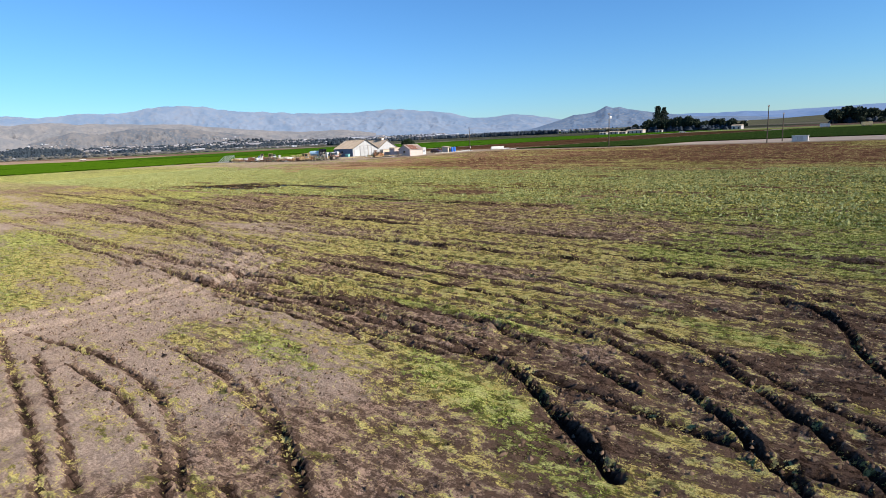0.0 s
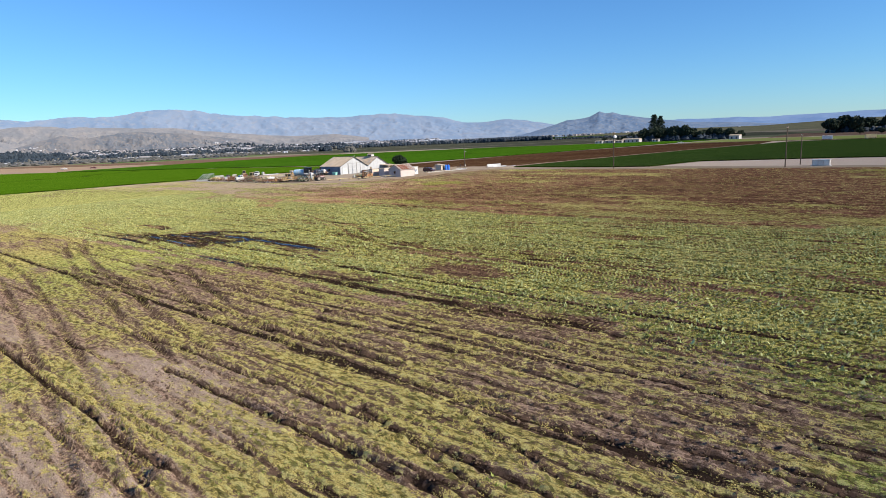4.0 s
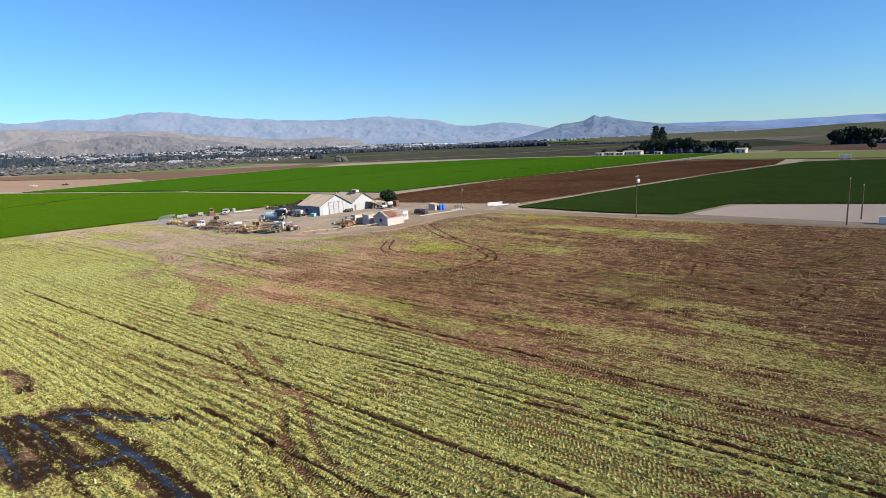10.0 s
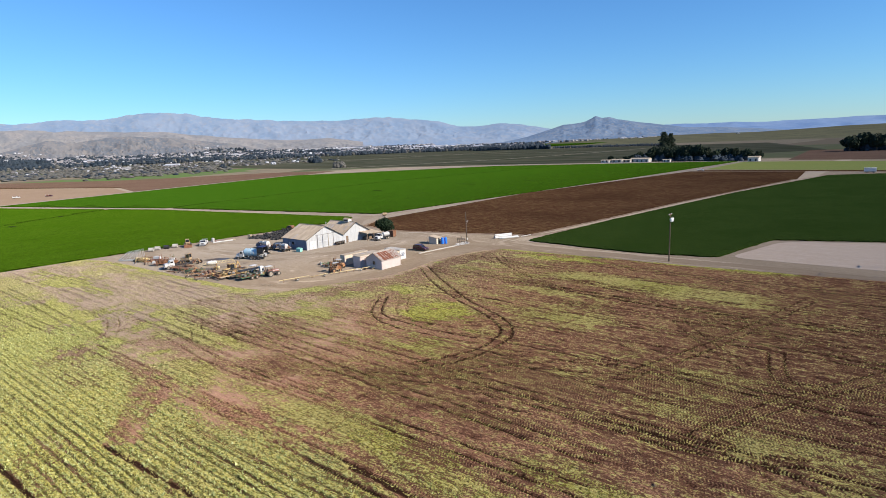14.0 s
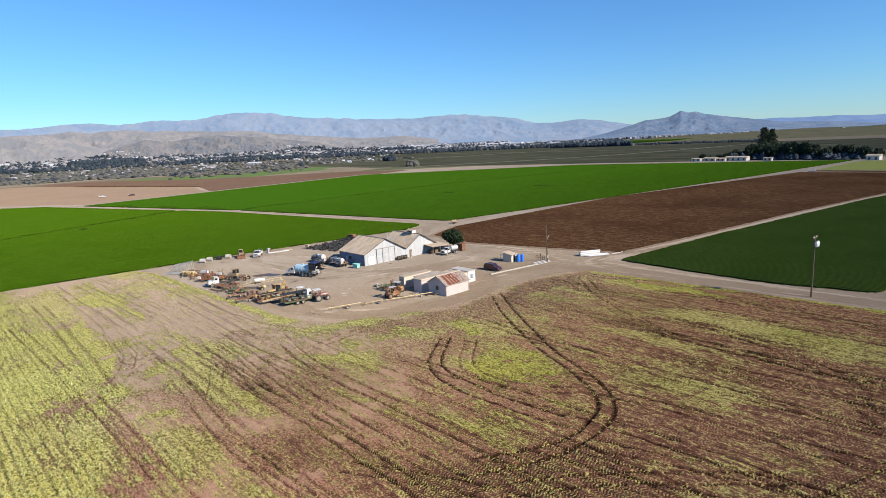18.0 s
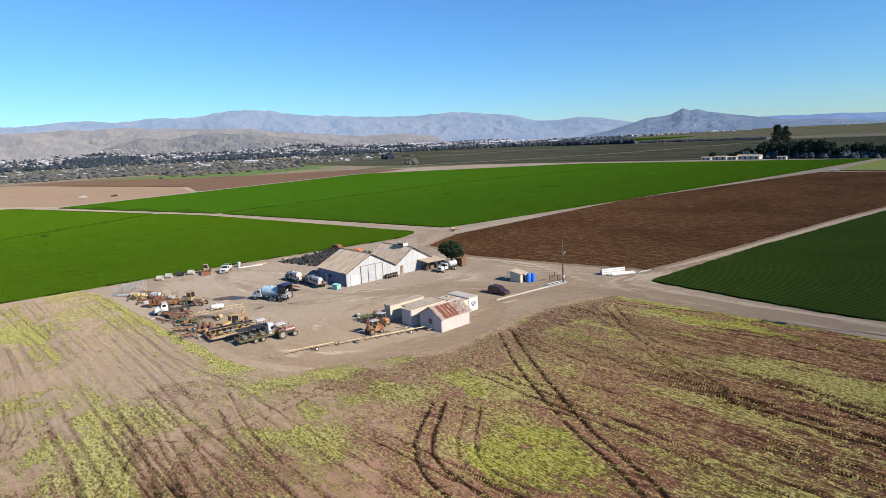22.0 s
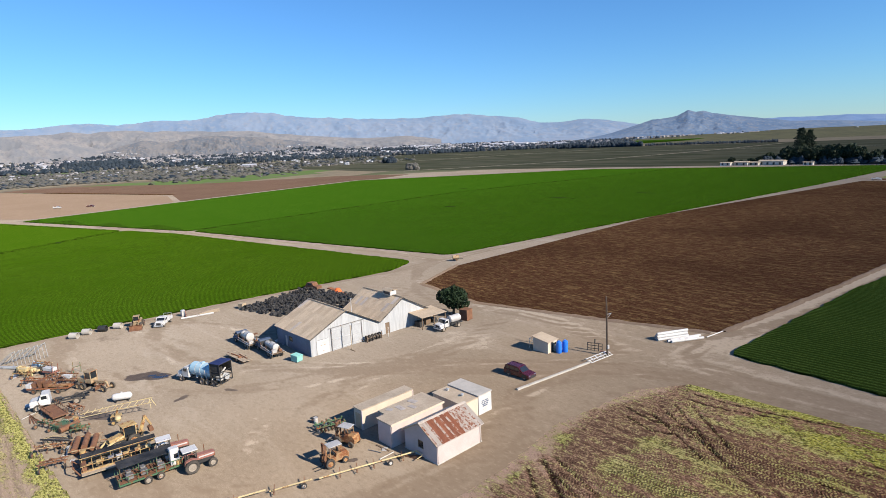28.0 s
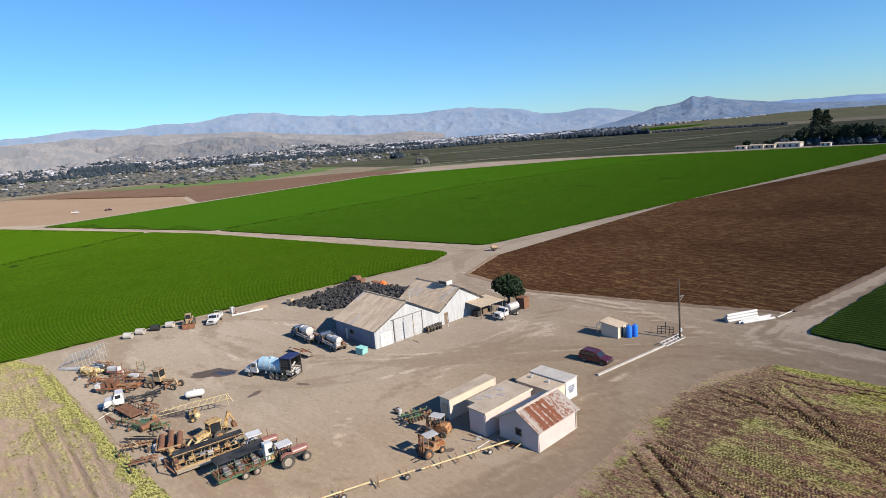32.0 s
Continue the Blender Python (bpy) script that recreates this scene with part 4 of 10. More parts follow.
    for cx, cy, rx, ry, k in ((-126, 183.5, 12, 2.6, -0.45), (-129.5, 172.4, 5.5, 1.9, -0.45), (-126.5, 165.4, 6, 2.0, -0.45), (-119, 176, 8, 2.4, -0.35), (-110, 186, 10, 2.0, -0.35), (-139.5, 157.5, 1.4, 3.0, -0.4), (-142.4, 147.5, 1.2, 3.5, -0.4), (-133, 157.2, 3.0, 1.4, -0.3), (-137, 175, 4.5, 6.0, 0.6), (-137.5, 167, 3.0, 2.6, 0.6), (-127, 178, 9.0, 1.3, 0.5)):
        blob(cx, cy, rx, ry, k, bare)
        if k > 0:
            blob(cx, cy, rx, ry, 0.6, dark)
    tread += 0.7 * smooth(X, -134, -131) * (1 - smooth(X, -112, -100)) * smooth(Y, 157, 160) * (1 - smooth(Y, 178, 184)) * smooth(fbm(X / 10, Y, 1.8, 93, 2), 0.46, 0.56)

    np.minimum(bare, 0.74 + 0.5 * (1 - upper) + 0.25 * smooth(dark, 0.3, 0.8), out=bare)
    np.maximum(bare, -0.25, out=bare)
    np.minimum(dark, 0.52 + 0.1 * smooth(X, -80, -55), out=dark)

    def rut(line, width, depth, strength=0.6, darken=0.25, ridge=0.5, tr=0.0, whole=0.0, water=0.0):
        """A wheel rut along a line: bare, sunk, with raised rims."""
        P = np.array([(p.x, p.y) for p in line])
        x0, x1, y0, y1 = P[:, 0].min() - 2, P[:, 0].max() + 2, P[:, 1].min() - 2, P[:, 1].max() + 2
        i0, i1, j0, j1 = np.searchsorted(xs, x0), np.searchsorted(xs, x1), np.searchsorted(ys, y0), np.searchsorted(ys, y1)
        if i1 <= i0 or j1 <= j0:
            return
        x, y = X[j0:j1, i0:i1], Y[j0:j1, i0:i1]
        d = np.full(x.shape, 9.0)
        for (ax, ay), (bx, by) in zip(P[:-1], P[1:]):
            ex, ey = bx - ax, by - ay
            t = np.clip(((x - ax) * ex + (y - ay) * ey) / (ex * ex + ey * ey + 1e-9), 0, 1)
            d = np.minimum(d, np.hypot(x - ax - t * ex, y - ay - t * ey))
        d = d * (0.6 + 0.8 * fbm(x, y, 0.7, 33, 3))
        gap = np.maximum(smooth(fbm(x, y, 7, 71, 2), 0.25, 0.5), whole)
        m = (1 - smooth(d, width * 0.5, width * 1.05)) * (0.35 + 0.65 * gap)
        rim = np.exp(-((d - width * 1.25) / (width * 0.45)) ** 2) * gap
        bare[j0:j1, i0:i1] += strength * m + 0.12 * rim * strength
        # floors darkened: wet soil and the rut's shade put into one value
        dark[j0:j1, i0:i1] += darken * m * (1 - 0.6 * smooth(-x, 138, 168)) * (1 - 0.45 * smooth(-x, 23, 28) * (1 - smooth(y, 18, 26)))
        tread[j0:j1, i0:i1] += m * tr
        wet[j0:j1, i0:i1] = np.maximum(wet[j0:j1, i0:i1], m * water)
        deep[j0:j1, i0:i1] += -depth * m + ridge * depth * rim * (0.4 + 1.2 * sml[j0:j1, i0:i1])

    def pair(line, gauge=1.9, width=0.42, depth=0.10, strength=0.55, darken=0.2):
        L = [Vector(p) for p in line]
        for sgn in (-0.5, 0.5):
            o = []
            for i, p in enumerate(L):
                d = (L[min(i + 1, len(L) - 1)] - L[max(i - 1, 0)]).normalized()
                o.append(p + Vector((-d.y, d.x)) * gauge * sgn)
            rut(o, width, depth, strength, darken, 0.5, 0.8)

    # mud and standing water in the low ruts
    for cx, cy, rx, ry, k in ((-80, 48.5, 13, 4.5, 0.38), (-101, 50.5, 6, 2.5, 0.4), (-92, 45, 9, 2.0, 0.35), (-68, 51.5, 8, 1.6, 0.5)):
        blob(cx, cy, rx, ry, k, bare)
        blob(cx, cy, rx, ry, 0.7 * k, dark)
    for pts, w, fill in (([(-104, 43.2), (-92, 43.4), (-81, 42.6), (-70, 42.3), (-60, 42.2)], 0.32, 0.9), ([(-88, 51.2), (-80, 51.8), (-74, 52.1), (-68, 51.8), (-60, 51.3)], 0.62, 1.15), ([(-88, 50.6), (-86.5, 52.5), (-82, 54.6), (-78, 57)], 0.6, 1.0),
                         ([(-97, 45.2), (-91, 46.4), (-85, 46.0), (-77, 45.3)], 0.6, 1.0), ([(-80, 45.6), (-77.5, 47.6), (-75.6, 50), (-76, 52)], 0.7, 1.1), ([(-90, 48.6), (-84, 49), (-78, 48.4)], 0.5, 0.95), ([(-106, 51.4), (-101, 51.8), (-97, 50.8)], 0.4, 0.9), ([(-66, 49.4), (-60, 48.6), (-54, 47.6)], 0.3, 0.8)):
        L = spline(pts)
        rut(L, w * (1.3 if w < 0.4 else 2.2), 0.03, 0.8, 0.9, 0.3, 0.0, 0.3)
        rut(L, 0.8 * w, 0.05, 0.0, 0.0, 0.0, 0.0, 0.2, fill - 0.18)
    # long straight wheel lines along the beds
    r = random.Random(5)
    for pts in MAIN_RUTS:
        rut(spline(pts), 0.33, 0.13, 1.0, 2.2, 0.12, 0.0, 1.0)
    for y in (65.8, 70.8, 47.0):
        rut(spline([(-236, y - 1.5), (-190, y - 0.6), (-165, y - 0.2), (-148, y)]), 0.22, 0.06, 0.5, 0.35, 0.3)
    rut(spline([(-61, 58.8), (-53, 57.3), (-44.5, 57.2), (-30, 58.2), (-5, 58.6)]), 0.3, 0.08, 0.8, 0.9, 0.2, 0.0, 0.4)
    rut(spline([(-95, 40.6), (-68, 40.8), (-52, 40.3), (-38, 40)]), 0.7, 0.05, 0.8, 0.1, 0.3, 0.0, 0.6)
    pair(spline([(-96, 74), (-76, 67), (-62, 59.5), (-42, 55), (-15, 54)]), 2.0, 0.5, 0.1, 0.7, 0.3)
    pair(spline([(-130, 60), (-100, 62), (-80, 66), (-64, 74)]), 2.0, 0.4, 0.08, 0.5, 0.3)
    for y in (44, 50.5, 55, 59.5, 63.5, 72, 74.5, 82, 85):
        pair(spline([(-140 + r.uniform(-30, 60), y + r.uniform(-1, 1)), (-60, y), (-20 + r.uniform(-20, 20), y + r.uniform(-0.6, 0.6))]), 1.9, 0.4, 0.06, r.uniform(0.2, 0.4), 0.2)
    for i in range(13):
        y = 88 + i * 7.8 + r.uniform(-1.5, 1.5)
        x0, x1 = r.uniform(-235, -110), r.uniform(-70, 20)
        if y > 120:
            x0 = r.uniform(-135, -95)
        pair(spline([(x0, y + r.uniform(-2, 2)), ((2 * x0 + x1) / 3, y + r.uniform(-0.8, 0.8)), ((x0 + 2 * x1) / 3, y), (x1, y + r.uniform(-2, 2))]), 1.9, r.uniform(0.17, 0.26), r.uniform(0.08, 0.14), r.uniform(0.4, 0.6), r.uniform(0.4, 1.0))
    for y, x0, x1 in ((90.5, -215, -150), (99.5, -200, -120), (113.5, -190, -150), (118.8, -225, -165)):
        pair(spline([(x0, y + 0.6), ((x0 + x1) / 2, y), (x1, y - 1.2)]), 1.9, 0.4, 0.12, 0.45, 0.35)
    for i in range(16):
        cx, cy, a, l = r.uniform(-120, -25), r.uniform(92, 182), r.uniform(-0.4, 0.4), r.uniform(9, 24)
        k, dx, dy = r.uniform(-0.3, 0.3), math.cos(a), math.sin(a)
        pair(spline([(cx - dx * l, cy - dy * l), (cx - dy * k * l, cy + dx * k * l), (cx + dx * l, cy + dy * l)]), 1.9, r.uniform(0.15, 0.22), r.uniform(0.08, 0.16), r.uniform(0.4, 0.8), r.uniform(0.4, 1.1))
    for i in range(44):
        y = 12 + i * 0.74 + r.uniform(-0.4, 0.4)
        x0, x1 = r.uniform(-100, -30), r.uniform(-14, 10)
        if y < 25 and i % 3:
            x0 = max(x0, -33 + 0.1 * x0 + 5)
        bend = -0.0035 * (x1 + 20) ** 2 if x1 > -20 and y < 30 else 0.0
        rut(spline([(x0, y + r.uniform(-0.6, 0.6)), ((x0 + x1) / 2, y + r.uniform(-0.25, 0.25)), ((x0 + 3 * x1) / 4, y + 0.3 * bend), (x1, y + bend + r.uniform(-0.4, 0.4))]), r.uniform(0.12, 0.19), r.uniform(0.06, 0.13), r.uniform(0.5, 0.8), r.uniform(0.5, 1.2), 0.3, 0.4 * (i % 3 == 0))
    for y, x0, x1 in ((12.7, -48, -24), (14.5, -56, -10), (20.0, -75, -30), (24.6, -40, -4), (26.6, -48, -6), (32.2, -75, -30), (36.0, -90, -22), (59.3, -78, -12), (80.6, -75, -16), (87.0, -85, -20), (42.2, -60, -14)):
        rut(spline([(x0, y + r.uniform(-0.4, 0.4)), ((x0 + x1) / 2, y), (x1, y + r.uniform(-0.4, 0.4))]), 0.21 if y < 38 else 0.28, 0.24 if y < 38 else 0.11, 0.9, 1.8, 0.4 if y < 38 else 0.15, 0.0, 0.9)
    # the ruts where machines turned at the field's foot
    for pts, w, d in (([(-48, 13.4), (-33, 12.6), (-24.5, 12.9), (-17, 13.4), (-13.4, 13.3), (-9.1, 12.3), (-6.1, 10.6), (-4, 9)], 0.24, 0.30), ([(-40, 14.6), (-27, 14.5), (-19.3, 15.4), (-13.3, 15.5), (-10, 14.4), (-7.1, 13.7), (-5, 12.4)], 0.22, 0.26),
                      ([(-22.7, 11.7), (-18.5, 11.7), (-14.5, 11.7), (-12, 11.2)], 0.22, 0.22), ([(-10, 16.3), (-6.1, 14.8), (-4.8, 13.8), (-2.8, 12), (-1.3, 10.3)], 0.22, 0.26), ([(-9, 17.6), (-4.9, 16.1), (-3.4, 14.8), (-1.1, 12.5), (0, 11)], 0.24, 0.28),
                      ([(-7, 17.2), (-3.8, 15.9), (-2.3, 14.8), (0.5, 12.7)], 0.2, 0.22), ([(-4, 22.4), (-2.2, 20.8), (-1.1, 17.7), (0, 15.4)], 0.26, 0.30), ([(-38, 20), (-24, 18.2), (-16.3, 17.8), (-13, 17.9), (-10, 17.2), (-6.5, 15.6)], 0.2, 0.2),
                      ([(-28, 27.4), (-17, 24.8), (-12, 24.5), (-7, 23.7), (-2, 22.6)], 0.24, 0.26), ([(-24, 29.4), (-17, 27.3), (-11.3, 26.7), (-5, 25.6)], 0.22, 0.22), ([(-30, 22.4), (-18, 21.4), (-9, 21), (-3, 19)], 0.2, 0.2), ([(-26, 16.6), (-18, 16.6), (-11, 16.4), (-7, 15.2)], 0.17, 0.18),
                      ([(-24, 5.2), (-17.9, 5.9), (-13.3, 5.3), (-10, 4)], 0.2, 0.14), ([(-19.1, 5), (-15.9, 5), (-11.9, 4.4), (-9, 3.2)], 0.17, 0.12), ([(-18, 7.6), (-14.4, 7.3), (-10.2, 6.2), (-7.6, 5)], 0.22, 0.16), ([(-13.8, 7.7), (-11.8, 7), (-8.4, 5.6)], 0.15, 0.14),
                      ([(-24, 4.4), (-19, 3.6), (-14.1, 2.8), (-11, 2)], 0.18, 0.12), ([(-21, 4.6), (-16.4, 3.8), (-11.7, 2.8)], 0.16, 0.12), ([(-9.6, 4.6), (-8.8, 4.4)], 0.2, 0.14)):
        rut(spline(pts), 0.72 * w, 0.6 * d, 0.9, 1.3, 0.45, 0.0, 0.5)
    for pts in ([(-24.8, 2), (-24.4, 8), (-25.6, 14.2), (-28, 20)], [(-26.8, 2), (-26.5, 8), (-27.6, 14), (-31, 20)]):
        rut(spline(pts), 0.4, 0.08, 0.6, -0.2)
    for pts in ([(-115, 35), (-95, 37.2), (-71, 31.5), (-54, 28.6), (-40, 26)], [(-99, 39.4), (-83, 34.3), (-65, 31), (-50, 27.4)], [(-67, 37.6), (-58.5, 34.8), (-52, 33), (-40, 30)], [(-120, 30), (-80, 27), (-50, 22), (-30, 18)]):
        pair(spline(pts), 2.0, 0.32, 0.12, 0.6, 0.3)
    for pts in ([(-140, 163.4), (-136.1, 161.6), (-132.6, 161), (-128.7, 160.7), (-125.6, 160.8), (-116, 162)], [(-140.6, 161.4), (-136.4, 159.5), (-132.6, 158.9), (-128.7, 158.6), (-118, 159.6)]):
        rut(spline(pts), 0.5, 0.08, 0.9, -0.2, 0.4, 0.0, 1.0)
    for pts in ([(-138.5, 178.6), (-134, 177.6), (-130, 178.6)], [(-137.5, 176.4), (-133.5, 175.4), (-129.5, 176.6)], [(-124, 188), (-129, 186.2), (-134, 185.8)], [(-118, 190), (-127, 188.3), (-134, 187.9)]):
        rut(spline(pts), 0.24, 0.18, 0.8, 1.4, 0.4, 0.0, 0.8)
    # the turning loops before the yard
    for pts in ([(-139, 159), (-128.5, 150.4), (-114.2, 141.2), (-101.8, 134.8), (-96.4, 130.6), (-94.2, 125.9), (-94, 119), (-98, 111)], [(-139, 161.6), (-127.6, 152.9), (-111.1, 141.6), (-99.3, 135.6), (-94, 130.6), (-92, 125), (-92.4, 117), (-96, 109)],
                [(-127, 135), (-124.7, 132), (-121.6, 128.1), (-118, 125.3), (-112.4, 124.2), (-104, 123.8), (-97, 124.4)], [(-128, 134), (-125.9, 130.8), (-122.6, 126.4), (-118, 123.2), (-111, 121.6), (-101.4, 121.8), (-95, 122.6)]):
        rut(spline(pts), 0.30, 0.16, 0.8, 1.8, 0.3, 0.0, 1.0)
    for pts, st, dk in (([(-124, 137), (-116, 128), (-107, 127), (-100, 131)], 0.5, 0.3), ([(-245, 97.5), (-206, 97.7), (-190, 97.8), (-168, 96.1), (-160, 95.1), (-150, 90), (-148, 82)], 0.6, 0.3), ([(-243, 107.6), (-203, 107.2), (-178, 107.6), (-150, 106.3), (-131, 104)], 0.6, 0.3),
                        ([(-150, 103.4), (-138, 103.4), (-119.8, 103.7), (-100, 103.2), (-85, 103)], 0.7, 0.5), ([(-152, 117), (-136, 113.7), (-117.5, 113.2), (-105, 113.4), (-88, 112)], 0.7, 0.4), ([(-149, 85), (-149, 88.2), (-156.7, 95.8), (-160.7, 102.6)], 0.6, 0.2),
                        ([(-195, 110.5), (-150, 109), (-125, 107), (-87, 107), (-60, 110), (-20, 112)], 0.5, 0.4), ([(-236, 117), (-190, 116.5), (-160, 117.5), (-140, 127)], 0.4, 0.1), ([(-136, 99), (-146, 105), (-141, 113), (-142, 131), (-135, 143)], 0.4, 0.2),
                        ([(-139, 162), (-123, 156.5), (-112, 158.6), (-104, 159), (-89, 157.2), (-70, 158)], 0.7, 0.5), ([(-109, 163.4), (-101.4, 158.9), (-95, 158), (-83, 158)], 0.7, 0.6), ([(-134, 184), (-118, 170), (-104, 168), (-88, 163)], 0.6, 0.4), ([(-135, 180), (-105, 160), (-80, 155), (-40, 158)], 0.4, 0.4),
                        ([(-72, 94.9), (-61, 94.6), (-50, 95), (-33, 95.6)], 0.7, 0.8), ([(-80, 109.5), (-69, 109.9), (-61, 109.4), (-50, 112.4)], 0.8, 0.9), ([(-58, 142), (-56, 133), (-52, 129)], 0.8, 0.8), ([(-43, 139), (-39.8, 135), (-39.5, 128), (-41, 121)], 0.8, 0.9),
                        ([(-103.6, 169), (-87.6, 163), (-77, 157), (-64, 155)], 0.6, 0.5), ([(-93, 90), (-95, 99.7), (-92, 109), (-86, 117), (-74, 128)], 0.5, 0.5), ([(-60, 112), (-54, 126), (-43, 146), (-36, 170)], 0.6, 0.6), ([(-72, 122), (-65, 144), (-58, 174)], 0.6, 0.6),
                        ([(-173, 96), (-158, 95), (-160, 101)], 0.5, 0.2), ([(-74, 150), (-66, 140), (-60, 134)], 0.6, 0.6), ([(-72, 66.6), (-70, 62), (-66, 57), (-58, 54.5), (-44, 53.6)], 0.5, 0.3), ([(-79, 58), (-70, 58.6), (-62, 56.4), (-52, 50)], 0.4, 0.3), ([(-92, 70), (-76, 65), (-72, 66), (-64, 70.5)], 0.7, 0.5)):
        pair(spline(pts), 1.9, 0.2, 0.16, st, dk + 0.3)

    low = 1 - smooth(Y, 38, 50)
    rough = 0.5 + 0.5 * bare.clip(0, 1)
    jit = np.random.default_rng(17).random(X.shape) - 0.5
    comb = fbm(X / 3.5, Y, 1.15, 29, 3)
    z = 0.10 * (mid - 0.5) + (0.15 * (sml - 0.5) + 0.20 * (fbm(X, Y, 0.6, 91, 3) - 0.5) + (0.07 - 0.04 * low) * jit) * rough + (0.30 - 0.16 * low) * (1 - belt) * (1 - 0.55 * smooth(Y, 140, 155)) * (comb - 0.5) * (0.4 + 0.6 * rough) + 1.15 * deep
    inner = smooth(rim + 2.0 * (mid - 0.5), 0.3, 4.5)
    z = 0.06 + z
    z -= 0.07 * np.sin(2 * math.pi * (Y + 0.5 * (fbm(X, Y, 4, 19, 2) - 0.5)) / 1.02) * np.maximum(belt * (0.4 + 0.6 * smooth(X, -185, -115)), 0.2 * upper) * (1 - 0.6 * bare.clip(0, 1))
    z = np.where(wet > 0.45, np.minimum(z, 0.015), z)
    z = 0.012 + (z - 0.012) * inner
    z = np.where(inner < 1, np.maximum(z, 0.008), z)
    ok = inside(X, Y, FIELD_EDGE)
    z = np.where(ok, np.maximum(z, -0.2), -0.03)
    co = np.stack([X, Y, z], -1).reshape(-1, 3).astype(np.float32)
    idx = np.arange(nx * ny).reshape(ny, nx)
    keep = (ok[:-1, :-1] | ok[1:, :-1] | ok[:-1, 1:] | ok[1:, 1:])
    q = np.stack([idx[:-1, :-1], idx[:-1, 1:], idx[1:, 1:], idx[1:, :-1]], -1)[keep].reshape(-1, 4)
    me = bpy.data.meshes.new("field")
    me.vertices.add(len(co))
    me.vertices.foreach_set("co", co.ravel())
    me.loops.add(q.size)
    me.loops.foreach_set("vertex_index", q.ravel().astype(np.int32))
    me.polygons.add(len(q))
    me.polygons.foreach_set("loop_start", np.arange(0, q.size, 4, dtype=np.int32))
    me.polygons.foreach_set("use_smooth", np.ones(len(q), bool))
    me.update(calc_edges=True)
    at = me.attributes.new("cover", 'FLOAT_COLOR', 'POINT')
    at2 = me.attributes.new("tread", 'FLOAT', 'POINT')
    at2.data.foreach_set("value", tread.clip(0, 1).astype(np.float32).ravel())
    at = me.attributes["cover"]
    at.data.foreach_set("color", np.stack([bare.clip(0, 0.84), lush.clip(0, 1), (dark.clip(-1, 1) + 1) / 2, wet.clip(0, 1)], -1).astype(np.float32).ravel())
    me.materials.append(M_FIELD)
    tagged(new("field", me), "rutted weedy field of brown soil and cut green weeds", "field", kind="structure")
    return xs, ys, bare, lush, z


SEAM = 44.0
FIELDS = [field(steps((-250, -120, 1.0), (-120, -60, 0.45), (-60, -30, 0.24), (-30, 4, 0.115), (4, 20, 0.5), (20, 62, 2.0)),
                steps((-60, -6, 2.0), (-6, 2, 0.4), (2, 26, 0.115), (26, SEAM + 0.3, 0.18))),
          field(steps((-250, -165, 0.55), (-165, -140, 0.29), (-140, -85, 0.23), (-85, -40, 0.29), (-40, -14, 0.4), (-14, 62, 2.0)),
                steps((SEAM, 62, 0.21), (62, 100, 0.19), (100, 150, 0.23), (150, 192, 0.25), (192, 206.3, 0.5)))]


def probe(px, py):
    """Bareness, lushness and height of the field at some places."""
    out = [np.zeros_like(px) for k in range(3)]
    for k, (xs, ys, *layers) in enumerate(FIELDS):
        here = (py >= SEAM) == (k == 1)
        i, j = np.searchsorted(xs, px[here]).clip(0, len(xs) - 1), np.searchsorted(ys, py[here]).clip(0, len(ys) - 1)
        for o, layer in zip(out, layers):
            o[here] = layer[j, i]
    return out


def scatter(name, n, x0, x1, y0, y1, want, blades, size, wide, material, label, category, seed, lift=(0.4, 1.0), row=0.0):
    """Small leaf blades or clods over a part of the field, where want(bare, lush, random) holds."""
    r = np.random.default_rng(seed)
    px, py = r.uniform(x0, x1, n), r.uniform(y0, y1, n)
    if row:
        py = np.where(r.random(n) < 0.75, np.round(py / row) * row + r.normal(0, 0.09, n), py)
    b, l, z = probe(px, py)
    ok = want(b, l, r.random(n)) & inside(px, py, FIELD_EDGE)
    px, py, z = px[ok], py[ok], z[ok]
    k = len(px)
    s0 = r.uniform(size[0], size[1], k) * np.where(r.random(k) < 0.06, 1.7, 1)
    V = []
    for b in range(blades):
        a, t = r.uniform(0, 6.283, k), r.uniform(0.3, 1.3, k)
        dx, dy, s = np.cos(a), np.sin(a), s0 * r.uniform(0.7, 1.2, k)
        w = s * r.uniform(wide[0], wide[1], k)
        ox, oy = px + dx * s * 0.3, py + dy * s * 0.3
        h = s * r.uniform(lift[0], lift[1], k)
        V.append(np.stack([np.stack([ox - dy * w, oy + dx * w, z - 0.015], -1), np.stack([ox + dy * w, oy - dx * w, z - 0.015], -1), np.stack([ox + dx * s * t, oy + dy * s * t, z + h], -1)], 1))
    V = np.concatenate(V).reshape(-1, 3)
    me = bpy.data.meshes.new(name)
    me.vertices.add(len(V))
    me.vertices.foreach_set("co", V.astype(np.float32).ravel())
    me.loops.add(len(V))
    me.loops.foreach_set("vertex_index", np.arange(len(V), dtype=np.int32))
    me.polygons.add(len(V) // 3)
    me.polygons.foreach_set("loop_start", np.arange(0, len(V), 3, dtype=np.int32))
    me.update(calc_edges=True)
    me.materials.append(material)
    tagged(new(name, me), label, category, kind="stuff")


